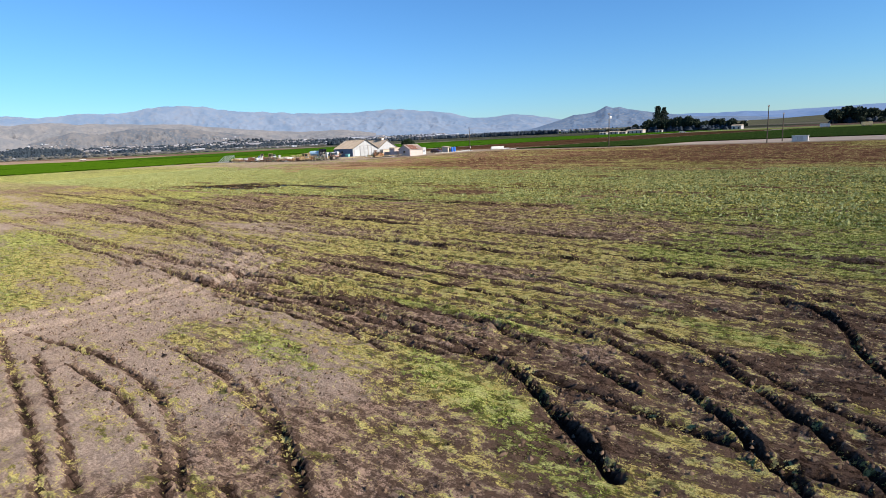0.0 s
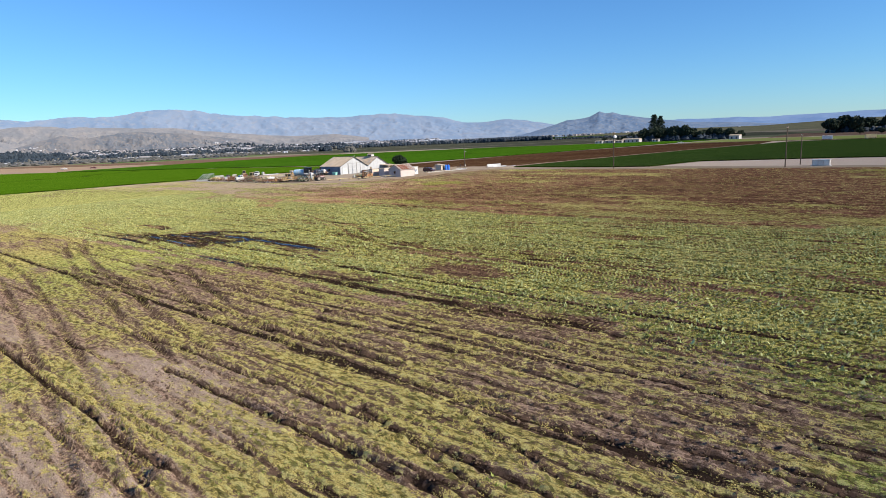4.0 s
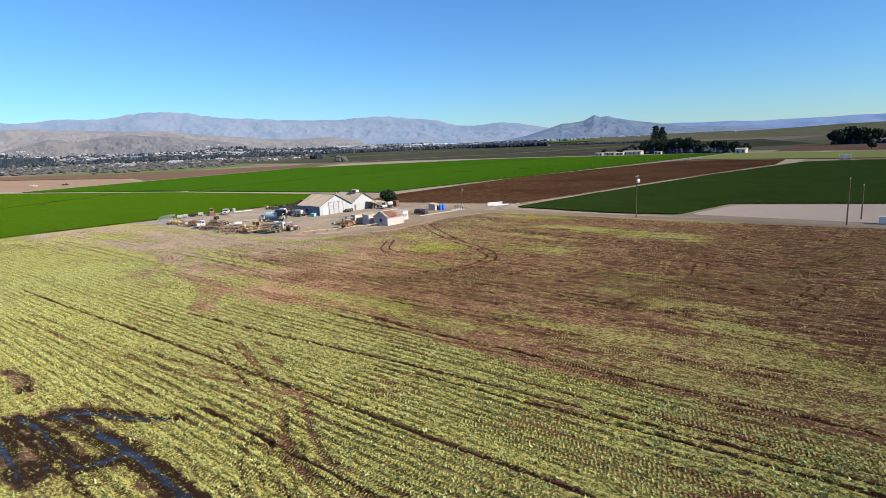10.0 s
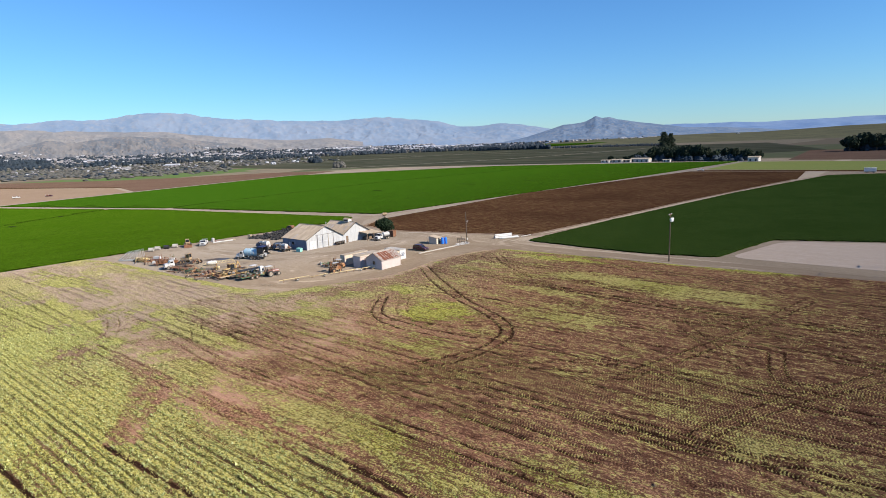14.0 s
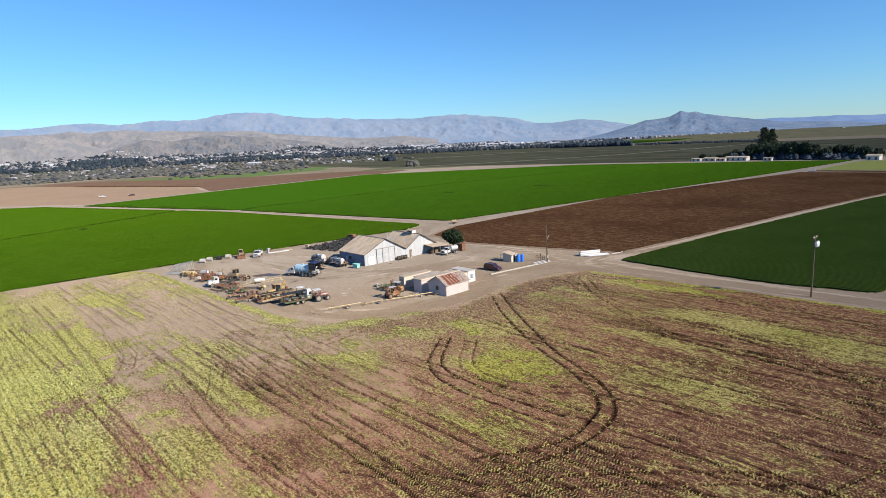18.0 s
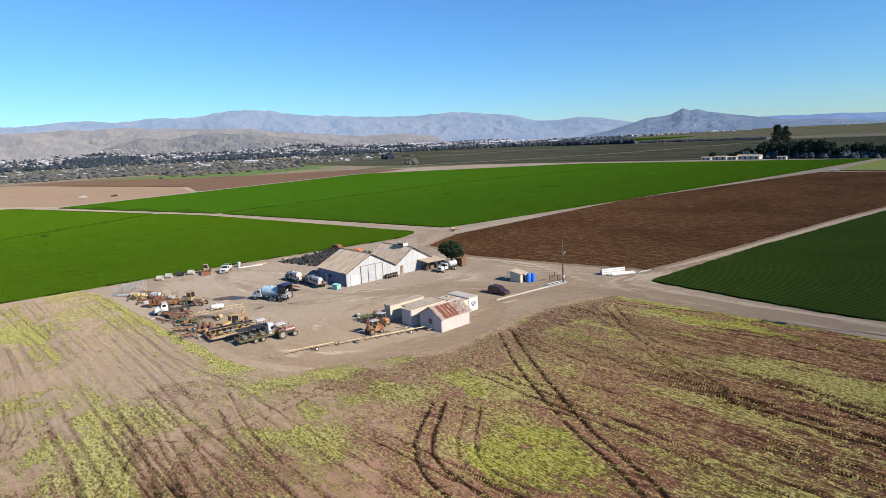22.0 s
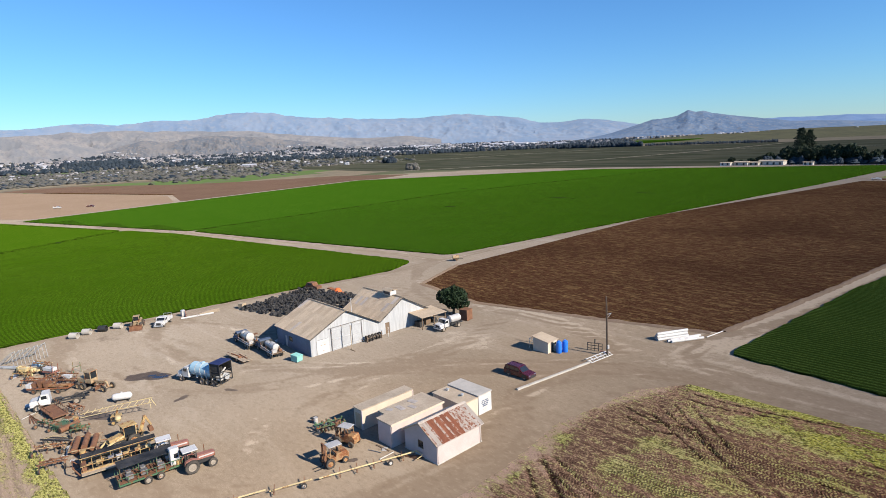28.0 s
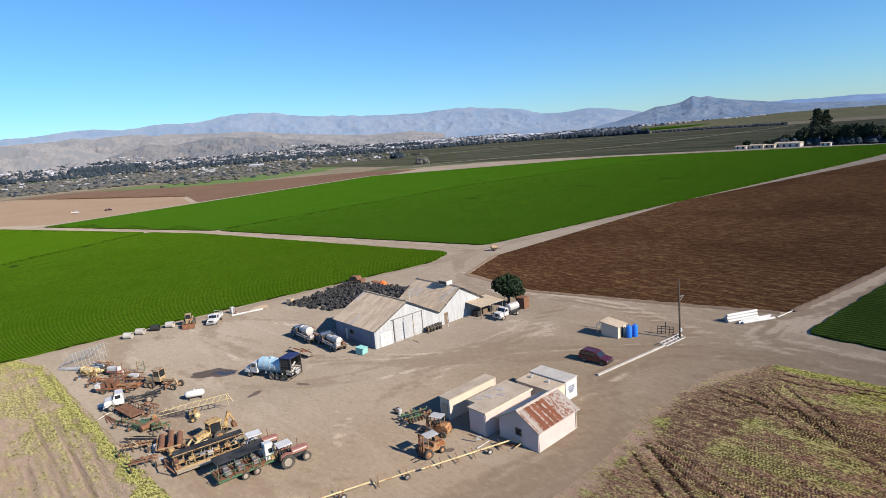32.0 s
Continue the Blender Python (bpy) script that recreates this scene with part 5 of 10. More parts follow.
def clods(n, x0, x1, y0, y1, size, seed):
    """Lumps of turned soil, each a bent pyramid of six faces."""
    r = np.random.default_rng(seed)
    px, py = r.uniform(x0, x1, n), r.uniform(y0, y1, n)
    b, l, z = probe(px, py)
    ok = (b + 0.5 * (r.random(n) - 0.5) > 0.52) & inside(px, py, FIELD_EDGE)
    px, py, z = px[ok], py[ok], z[ok]
    k = len(px)
    s = r.uniform(size[0], size[1], k) * np.where(r.random(k) < 0.05, 1.8, 1)
    a0 = r.uniform(0, 6.283, k)
    ring = []
    for m in range(4):
        a = a0 + m * 1.571
        q = s * r.uniform(0.6, 1.3, k)
        ring.append(np.stack([px + q * np.cos(a), py + q * np.sin(a), z - 0.03], -1))
    up = [np.stack([px + s * r.uniform(-0.5, 0.5, k), py + s * r.uniform(-0.5, 0.5, k), z + s * r.uniform(0.4, 0.9, k)], -1) for m in range(2)]
    V = np.stack(ring + up, 1)
    F = np.array([(0, 1, 4), (1, 2, 5), (2, 3, 5), (3, 0, 4), (1, 5, 4), (3, 4, 5)])
    F = (np.arange(k)[:, None, None] * 6 + F[None]).reshape(-1, 3)
    V = V.reshape(-1, 3)
    me = bpy.data.meshes.new("soil_clods")
    me.vertices.add(len(V))
    me.vertices.foreach_set("co", V.astype(np.float32).ravel())
    me.loops.add(F.size)
    me.loops.foreach_set("vertex_index", F.ravel().astype(np.int32))
    me.polygons.add(len(F))
    me.polygons.foreach_set("loop_start", np.arange(0, F.size, 3, dtype=np.int32))
    me.update(calc_edges=True)
    me.materials.append(M_CLOD)
    tagged(new("soil_clods", me), "lumps of turned brown soil in the ruts", "soil", kind="stuff")


def weed_leaf(name, c1, c2):
    n = Nodes(name)
    col = n.mix(n.island(), c1, c2)
    return n.done(col, 0.9, 0, 0.05, 0.6)


M_WEED = weed_leaf("weed_leaves", (0.10, 0.145, 0.018), (0.41, 0.455, 0.13))
M_STRAW = weed_leaf("dry_straw", (0.22, 0.17, 0.08), (0.50, 0.40, 0.22))
M_PALELEAF = weed_leaf("pale_crop_leaves", (0.12, 0.15, 0.02), (0.62, 0.64, 0.30))
M_CLOD = weed_leaf("soil_lumps", (0.07, 0.045, 0.03), (0.25, 0.168, 0.11))
scatter("weeds", 110000, -48, 6, 3, 46, lambda b, l, u: (b + 0.5 * (u - 0.5) < 0.42) & (l + 0.4 * (u - 0.5) > 0.30), 4, (0.035, 0.085), (0.12, 0.3), M_WEED, "low clumps of cut green weeds", "weeds", 3)
scatter("straw", 60000, -48, 6, 3, 46, lambda b, l, u: b + 0.9 * (u - 0.5) < 0.62, 3, (0.04, 0.10), (0.06, 0.16), M_STRAW, "dry straw bits lying on soil", "straw", 4, (0.05, 0.4))
scatter("crop_remains", 170000, -165, 0, 40, 90, lambda b, l, u: b + 0.5 * (u - 0.5) < 0.34, 2, (0.07, 0.16), (0.3, 0.55), M_PALELEAF, "rows of cut pale green crop remains", "crop remains", 5, (0.5, 1.2), 0.51)
scatter("dry_weeds", 80000, -235, -20, 86, 190, lambda b, l, u: b + 0.3 * (u - 0.5) < 0.30, 3, (0.05, 0.11), (0.2, 0.45), M_STRAW, "dry yellow weeds among ruts", "weeds", 6, (0.2, 0.8))
scatter("green_weeds", 45000, -235, -20, 86, 190, lambda b, l, u: (b + 0.3 * (u - 0.5) < 0.28) & (l + 0.5 * (u - 0.5) > 0.33), 3, (0.05, 0.11), (0.2, 0.45), M_WEED, "green weed clumps among ruts", "weeds", 7, (0.3, 0.9))
clods(40000, -40, 6, 4, 40, (0.02, 0.065), 8)
clods(26000, -200, -20, 40, 185, (0.04, 0.10), 9)


# crops, tilled land and pads
CROP_A = [(-247, -60), (-240, 100), (-235.3, 164), (-229.5, 212), (-235, 223.5), (-372, 201), (-408, 190), (-300, -10), (-275, -60)]
CROP_A2 = [(-276.6, -60), (-301.6, -10), (-409.6, 189.2), (-545, 146), (-640, 60), (-640, -60)]
CROP_B = [(-232.5, 236), (-372.5, 208.5), (-391.5, 394.7), (-353.5, 660), (-190, 700), (-204, 505)]
CROP_B2 = [(-374.5, 208), (-520, 163.5), (-600, 460), (-440, 640), (-355.5, 659), (-393.5, 394.7)]
CROP_C = [(-136.2, 205.2), (-116, 202.6), (-98, 201.6), (-82, 205), (-75.5, 236), (-34, 250), (60, 262), (60, 520), (-60, 520), (-92, 500), (-117, 369), (-132, 254), (-135.4, 215)]


def jagged(pts, step, amp, seed):
    """A closed outline cut into short, uneven steps."""
    r, out, n = random.Random(seed), [], len(pts)
    for i in range(n):
        a, b = Vector(pts[i]), Vector(pts[(i + 1) % n])
        k = max(1, int((b - a).length / step))
        nrm = Vector((-(b - a).y, (b - a).x)).normalized() if (b - a).length > 0 else Vector((0, 0))
        out += [tuple(a + (b - a) * (j / k) + nrm * r.uniform(-amp, amp)) for j in range(k)]
    return out


def crop(name, poly, material, ax, near, label, step=3.0, top=0.42, r=4.0):
    """A crop stand: a slab, with modelled rows in the part nearest the yard."""
    poly0 = poly
    poly = jagged(rounded(poly, r), 1.6, 0.3, 3)
    ob = single(name, MB().slab(poly, -0.2, top - 0.1), material, label, "crop field", kind="structure")
    x0, x1, y0, y1 = near
    p = 1.02
    u = np.arange(x0, x1, p / 3) if ax == 0 else np.arange(y0, y1, p / 3)
    v = np.arange(y0, y1, step) if ax == 0 else np.arange(x0, x1, step)
    U, Vv = np.meshgrid(u, v)
    X, Y = (U, Vv) if ax == 0 else (Vv, U)
    z = top - 0.10 + 0.11 * np.sin(2 * math.pi * U / p) + 0.07 * (fbm(X, Y, 1.3, 5, 2) - 0.5)
    ok = inside(X, Y, rounded(poly0, r))
    nu, nv = len(u), len(v)
    idx = np.arange(nu * nv).reshape(nv, nu)
    keep = ok[:-1, :-1] & ok[1:, :-1] & ok[:-1, 1:] & ok[1:, 1:]
    q = np.stack([idx[:-1, :-1], idx[:-1, 1:], idx[1:, 1:], idx[1:, :-1]], -1)[keep].reshape(-1, 4)
    mb = MB()
    mb.v = np.stack([X, Y, z], -1).reshape(-1, 3).tolist()
    mb.f = q.tolist()
    o = part("crop_rows", mb, material, ob, "low dense leafy crop rows", smooth=True)
    tagged(o, kind="stuff")
    return ob


crop("crop_west", CROP_A, M_CROPWEST, 0, (-410, -228, -60, 226), "bright green leafy crop in long dense rows", 4.0)
crop("crop_west", CROP_A2, M_CROPWEST, 0, (-640, -276, -60, 192), "bright green leafy crop in long dense rows", 6.0)
crop("crop_north", CROP_B2, M_CROPY, 0, (-602, -353, 160, 662), "bright green leafy crop beyond the dirt road", 12.0)
crop("crop_north", CROP_B, M_CROPY, 0, (-393, -188, 200, 702), "bright green leafy crop beyond the dirt road", 6.0)
crop("crop_east", CROP_C, M_CROPX, 1, (-137, 60, 200, 522), "dark green leafy crop beside the dirt road", 3.0, r=1.5)
flat("tilled_field", [(-211, 206), (-219, 226), (-221, 344), (-189, 540), (-110, 540), (-104, 465), (-127.2, 320), (-134.5, 258), (-138.5, 230), (-140.7, 215), (-162, 208), (-187, 202)], 0.06, M_TILLED, "dark brown tilled field with stubble", 2)
flat("gravel_pad", [(-80, 206.5), (-73, 234.5), (-34, 248.5), (60, 260), (60, 212), (-40, 206)], 0.03, M_PAD, "pale bare gravel pad beside the crop", 5)
flat("tan_field", [(-560, 155), (-531, 170), (-528, 225), (-556, 262), (-640, 284), (-962, 195), (-940, 90), (-650, 90)], 0.04, M_TANFIELD, "bare tan field beside the reddish one", 8)
flat("reddish_field", [(-556, 267), (-595, 470), (-625, 548), (-714, 505), (-765, 412), (-818, 354), (-975, 284), (-990, 224), (-962, 200), (-642, 289)], 0.04, M_TILLED2, "reddish brown bare field", 6)
flat("dark_furrow_strip", [(-860, 226), (-856, 238), (-645, 293), (-642, 287)], 0.09, M_TILLED, "dark freshly turned strip across the bare field", 1)
flat("dark_furrow_strip", [(-930, 222), (-928, 240), (-700, 305), (-696, 296)], 0.08, M_TILLED2, "darker turned strip across the bare field", 1)
flat("weed_strip", [(-185, 565), (-60, 555), (150, 545), (150, 650), (-120, 690), (-183, 690)], 0.05, M_STRIP, "yellow green strip of weeds", 6)
flat("dark_strip", [(-186, 548), (150, 526), (150, 541), (-184, 560)], 0.05, M_TILLED, "dark tilled strip", 3)
flat("far_red_field", [(-150, 720), (200, 690), (260, 980), (-170, 1010)], 0.05, M_TILLED2, "far reddish tilled field", 6)
flat("far_grey_crop", [(-1500, 700), (-760, 590), (-330, 700), (-150, 1020), (-330, 1600), (-900, 1560), (-1500, 1900), (-2000, 1400)], 0.05, M_GREYCROP, "far grey green crop land", 10)

for pts, w in (([(-1100, 700), (-1005, 939), (-954, 1152), (-892, 1404)], 3.0), ([(-700, 600), (-647, 689), (-568, 874), (-532, 1125), (-520, 1500)], 2.5), ([(-1600, 1300), (-900, 1180), (-300, 1200)], 2.0)):
    P = [Vector(p) for p in spline(pts, 6)]
    N = [Vector((-(P[min(i + 1, len(P) - 1)] - P[max(i - 1, 0)]).y, (P[min(i + 1, len(P) - 1)] - P[max(i - 1, 0)]).x)).normalized() for i in range(len(P))]
    flat_line = [tuple(p + q * w) for p, q in zip(P, N)] + [tuple(p - q * w) for p, q in reversed(list(zip(P, N)))]
    single("farm_track", MB().slab(flat_line[::-1], -0.2, 0.14), M_TRACK, "pale dirt track across the far crop land", "track", kind="structure")
flat("far_green_strip", [(-1083, 1916), (-984, 2055), (-1018, 2265), (-1265, 2250), (-1250, 2080)][::-1], 6.0, M_CROPY, "bright green strip on the mesa's flank", 20)
flat("far_green_strip", [(-2100, 860), (-1750, 930), (-1820, 1010), (-2200, 920)], 0.06, M_GREYCROP, "dull green strip on the valley floor", 10)
flat("far_green_strip", [(-1078, 411), (-950, 458), (-985, 478), (-1120, 428)], 0.06, M_CROPY, "thin green strip beyond the reddish field", 4)
flat("far_green_strip", [(-1180, 215), (-1120, 330), (-1150, 340), (-1220, 220)], 0.06, M_CROPY, "thin green strip beyond the tan field", 4)

flat("farm_track", [(-523, 161), (-528, 161.5), (-608.5, 463), (-444, 650), (-441, 644), (-602.5, 460.5)][::-1], 0.12, M_TRACK, "pale dirt track along the crop's far edge", 2)

for x, y, rx, ry in ((-366, 132, 3.5, 1.6), (-392, 160, 2.2, 1.2), (-300, 60, 2.0, 1.0), (-330, 330, 4.0, 1.2), (-300, 390, 9.0, 1.4), (-270, 430, 6.0, 1.2), (-410, 420, 5.0, 1.5)):
    r = random.Random(int(x))
    pts = [(x + rx * r.uniform(0.7, 1.2) * math.cos(a * 0.45), y + ry * r.uniform(0.7, 1.2) * math.sin(a * 0.45)) for a in range(14)]
    single("bare_spot", MB().slab(pts, 0.1, 0.455), M_CROPX, "dark bare spot in the crop", "soil", kind="structure")

# low berm of pale soil along the brown field's edge
def berm(pts, w, h, seed):
    r = random.Random(seed)
    L = []
    for a, b in zip(pts[:-1], pts[1:]):
        a, b = Vector(a), Vector(b)
        k = max(1, int((b - a).length / 1.2))
        L += [a + (b - a) * (j / k) for j in range(k)]
    mb = MB()
    for i, p in enumerate(L):
        d = (L[min(i + 1, len(L) - 1)] - L[max(i - 1, 0)]).normalized()
        n = Vector((-d.y, d.x))
        for o, z in ((-1.0, -0.02), (-0.35, 0.8), (0.3, 1.0), (1.0, -0.02)):
            c = p + n * w * (o + r.uniform(-0.25, 0.25))
            mb.v.append((c.x, c.y, 0.05 + h * max(z, 0) * r.uniform(0.5, 1.4) + (z if z < 0 else 0)))
        if i:
            k = 4 * i
            mb.f += [(k - 4 + j, k + j, k + j + 1, k - 3 + j) for j in range(3)]
    single("soil_berm", mb, M_TANFIELD, "low tan soil berm at the brown field's edge", "berm", kind="structure", smooth=True)


berm([(-219.5, 227), (-211, 206.5), (-188, 202.4), (-163, 208.2), (-141.5, 214)], 0.75, 0.22, 5)
berm([(-141.2, 215.5), (-139, 230), (-135, 258), (-127.7, 320), (-105, 464)], 0.8, 0.18, 6)

# ---------------------------------------------------------------- buildings
def sheet(w, l, t=0.02, waves=0, amp=0.02):
    """A roof or wall sheet, w along x, l along y, corrugated if asked."""
    mb = MB()
    n = max(2, waves * 2 + 1)
    for i in range(n):
        x = w * i / (n - 1) - w / 2
        z = amp * (1 if i % 2 else -1) if waves else 0
        mb.v += [(x, 0, z), (x, l, z), (x, 0, z - t), (x, l, z - t)]
    for i in range(n - 1):
        a, b = 4 * i, 4 * (i + 1)
        mb.f += [(a, b, b + 1, a + 1), (a + 3, b + 3, b + 2, a + 2), (a + 2, b + 2, b, a), (a + 1, b + 1, b + 3, a + 3)]
    mb.f += [(0, 1, 3, 2), (4 * n - 4, 4 * n - 2, 4 * n - 1, 4 * n - 3)]
    return mb


def roof_sheets(parent, y0, y1, xe, ze, xr, zr, k, mats, rows=2, over=0.25, seed=1):
    """Covers one slope, whose eave is at x=xe and ridge at x=xr, with k x rows lapped sheets running up from the eave."""
    r = random.Random(seed)
    slope = math.hypot(xr - xe, zr - ze)
    ang = math.degrees(math.atan2(zr - ze, abs(xr - xe)))
    sgn = 1 if xr > xe else -1
    w, l = (y1 - y0) / k, (slope + over) / rows
    me = {}
    for a in range(rows):
        for i in range(k):
            m = mats(a, i, r)
            if m not in me:
                me[m] = sheet(w * 1.03, l * 1.04, 0.015, 3, 0.018).mesh("roof_sheet", m)
            yc = y0 + (i + 0.5) * w
            d = a * l - over
            p = Vector((xe + sgn * d * math.cos(radians(ang)), yc, ze + d * math.sin(radians(ang)) + 0.04 + 0.012 * a + 0.004 * (i % 2)))
            ori = (RZ(-90) if sgn > 0 else RZ(90)) @ RX(ang + r.uniform(-0.3, 0.3))
            part("roof_sheet", me[m], None, parent, at=Matrix.Translation(p) @ ori)


def wall_with_holes(mb, p0, p1, h, t, holes=()):
    """A wall from p0 to p1 (ground points) with openings (from, to, low, high) along it."""
    p0, p1 = Vector(p0), Vector(p1)
    d = p1 - p0
    L = d.length
    ang = math.degrees(math.atan2(d.y, d.x))
    m = Matrix.Translation((p0.x, p0.y, 0)) @ RZ(ang)

    def seg(a, b, z0, z1):
        if b - a > 0.01 and z1 - z0 > 0.01:
            mb.box(((a + b) / 2, 0, (z0 + z1) / 2), (b - a, t, z1 - z0), 0, 0, m)
    x = 0
    for a, b, lo, hi in sorted(holes):
        seg(x, a, 0, h)
        seg(a, b, 0, lo)
        seg(a, b, hi, h)
        x = b
    seg(x, L, 0, h)
    return m


def window(parent, m, a, b, lo, hi, t, frame_mat=M_WOOD, name="window"):
    """Frame, sill and pane in a wall opening; m is the wall's pose."""
    w = 0.06
    f = MB()
    f.box(((a + b) / 2, 0, hi - w / 2), (b - a, t + 0.04, w), 0, 0, m).box(((a + b) / 2, 0, lo + w / 2), (b - a, t + 0.04, w), 0, 0, m)
    f.box((a + w / 2, 0, (lo + hi) / 2), (w, t + 0.04, hi - lo - 2 * w), 0, 0, m).box((b - w / 2, 0, (lo + hi) / 2), (w, t + 0.04, hi - lo - 2 * w), 0, 0, m)
    f.box(((a + b) / 2, 0, (lo + hi) / 2), (0.04, 0.05, hi - lo - 2 * w), 0, 0, m)
    wnd = part(name, f, frame_mat, parent, "timber window frame")
    part("pane", MB().box(((a + b) / 2, 0, (lo + hi) / 2), (b - a - 2 * w, 0.02, hi - lo - 2 * w), 0, 0, m), M_GLASS, wnd)
    part("sill", MB().box(((a + b) / 2, 0, lo - 0.03), (b - a + 0.1, t + 0.12, 0.05), 0.01, 0, m), M_CONCRETE, wnd)


def shed():
    th = thing("rusty_roofed_shed", T(-149.5, 156.5, 0), "pink-white plastered shed with a rust-streaked gabled roof", "shed")
    hx, y0, y1, h, rg = 2.75, -3.4, 3.4, 2.45, 4.0
    w = MB()
    wall_with_holes(w, (hx, y0), (hx, y1), h, 0.16)
    wall_with_holes(w, (-hx, y0), (-hx, y1), h, 0.16)
    mg = wall_with_holes(w, (-hx, y0), (hx, y0), h, 0.16, [(2.35, 3.25, 1.05, 1.95)])
    wall_with_holes(w, (-hx, y1), (hx, y1), h, 0.16)
    for y in (y0, y1):
        w.prism([(-hx, h), (hx, h), (0, rg - 0.03)], y - 0.08, y + 0.08)
    part("wall", w, M_PLASTER, th, "pale pinkish plastered walls")
    window(th, mg, 2.35, 3.25, 1.05, 1.95, 0.16)

    def pick(a, i, r):
        if i < 4 or i > 22:
            return M_ZINC if i % 3 else M_RUSTPART
        return M_RUSTROOF if i in (4, 5, 6, 8, 9, 11, 12, 14, 15) else M_RUSTPART
    roof_sheets(th, y0 - 0.3, y1 + 0.3, hx + 0.1, h, 0, rg, 27, pick, 1, 0.3, 4)
    roof_sheets(th, y0 - 0.3, y1 + 0.3, -hx - 0.1, h, 0, rg, 12, lambda a, i, r: M_ZINC, 1, 0.3, 5)
    part("ridge_cap", MB().prism([(-0.22, -0.1), (0, 0.03), (0.22, -0.1), (0.22, -0.13), (0, 0), (-0.22, -0.13)], y0 - 0.32, y1 + 0.32), M_ZINC, th, at=(0, 0, rg + 0.10))
    for s in (-1, 1):
        part("barge_board", MB().bar((s * (hx + 0.3), y0 - 0.31, h - 0.16), (0, y0 - 0.31, rg + 0.02), 0.04, 0.16), M_PALEWOOD, th)
        part("gutter", MB().box((s * (hx + 0.36), 0, h - 0.13), (0.1, y1 - y0 + 0.5, 0.09), 0.02), M_ZINC, th)
    part("down_pipe", MB().cyl((hx + 0.14, y1 - 0.2, 0.05), (hx + 0.14, y1 - 0.2, h - 0.1), 0.04, n=8), M_ZINC, th)
    part("plinth", MB().box((0, 0, 0.06), (2 * hx + 0.24, y1 - y0 + 0.24, 0.12), 0.02), M_CONCRETE, th)


def flat_roof_building():
    th = thing("flat_roofed_store", T(-155.3, 156, 0), "cream stuccoed store with a dusty flat roof", "building")
    w = MB()
    for a, b in (((1.9, -4.0), (1.9, 4.0)), ((-0.6, -4.0), (1.9, -4.0)), ((-1.9, -2.7), (-0.6, -2.7)), ((-0.6, -4.0), (-0.6, -2.7)), ((-1.9, -2.7), (-1.9, 4.0)), ((-1.9, 4.0), (1.9, 4.0))):
        wall_with_holes(w, a, b, 2.75, 0.18)
    part("wall", w, M_PLASTER, th, "pale plastered walls")
    rb = MB()
    rb.slab([(-0.75, -4.2), (2.1, -4.2), (2.1, 4.2), (-2.1, 4.2), (-2.1, -2.9), (-0.75, -2.9)], 2.76, 2.92)
    part("roof", rb, M_ROOFFLAT, th, "dusty flat roof with pale fascia")
    part("fascia", MB().box((2.13, 0, 2.84), (0.05, 8.45, 0.26), 0.01), M_CREAM, th)
    for x, y, sx, sy, rz in ((-0.9, 1.6, 1.3, 0.8, 12), (-0.6, -0.6, 1.5, 0.7, -4), (-1.2, -1.8, 0.9, 0.6, 30), (0.3, 0.6, 1.1, 0.6, 8)):
        part("roof_patch", MB().box((x, y, 2.94), (sx, sy, 0.03), 0.005, rz), M_ZINC, th, "loose grey roofing sheet")
    part("door", MB().box((-1.25, -2.82, 1.0), (0.85, 0.06, 1.98), 0.01), M_WOOD, th)


def long_box_building():
    th = thing("long_storage_box", T(-160.3, 156.2, 0), "long narrow cream storage building with flat roof", "building")
    part("wall", MB().box((0, 0, 1.28), (1.75, 8.2, 2.56), 0.02), M_CREAM, th)
    part("roof", MB().box((0, 0, 2.63), (1.9, 8.4, 0.12), 0.03), M_ROOFFLAT, th, "dusty tan flat roof")
    part("corner_pilaster", MB().box((0.86, -4.08, 1.28), (0.16, 0.16, 2.5), 0.02), M_PLASTER, th)
    part("corner_pilaster", MB().box((0.86, 4.08, 1.28), (0.16, 0.16, 2.5), 0.02), M_PLASTER, th)
    part("door", MB().box((0, -4.12, 1.02), (1.0, 0.06, 2.0), 0.01), M_PALEWOOD, th)


def office():
    th = thing("white_office", T(-154.2, 164.2, 0), "small white office block with a brown flat annex", "building")
    part("wall", MB().box((0, 1.5, 1.3), (5.6, 2.4, 2.6), 0.02), M_WHITE, th, "white painted walls")
    part("roof", MB().box((0, 1.5, 2.66), (5.8, 2.6, 0.12), 0.04), M_CONCRETE, th, "whitish roof with stains")
    an = part("annex", MB().box((0, -1.15, 1.2), (5.4, 2.85, 2.4), 0.02), M_CREAM, th, "dark cream annex wall")
    part("annex_roof", MB().box((0, -1.2, 2.46), (5.6, 3.0, 0.12), 0.03), M_ROOFTAN, an, "rust-stained brown flat roof")
    for x, y in ((-1.6, -0.9), (1.0, -0.8)):
        part("roof_vent", MB().cyl((x, y, 2.5), (x, y, 2.8), 0.13, n=10).cyl((x, y, 2.8), (x, y, 2.86), 0.22, 0.1, 10), M_GALV, an)
    wl = MB()
    for z, a, b in ((1.75, 0.75, 1.25), (1.75, 1.35, 1.9), (1.5, 0.7, 1.0), (1.5, 1.1, 1.5), (1.5, 1.6, 2.05), (1.25, 0.85, 1.45), (1.25, 1.55, 1.95), (1.02, 0.9, 1.8)):
        wl.box((2.81, (a + b) / 2 + 0.1, z), (0.012, b - a, 0.15))
    part("painted_mark", wl, M_BLUEMARK, th, "blue-grey painted wall marks")
    part("door", MB().box((-0.8, 2.72, 1.0), (0.9, 0.05, 2.0), 0.01), M_PALEWOOD, th)


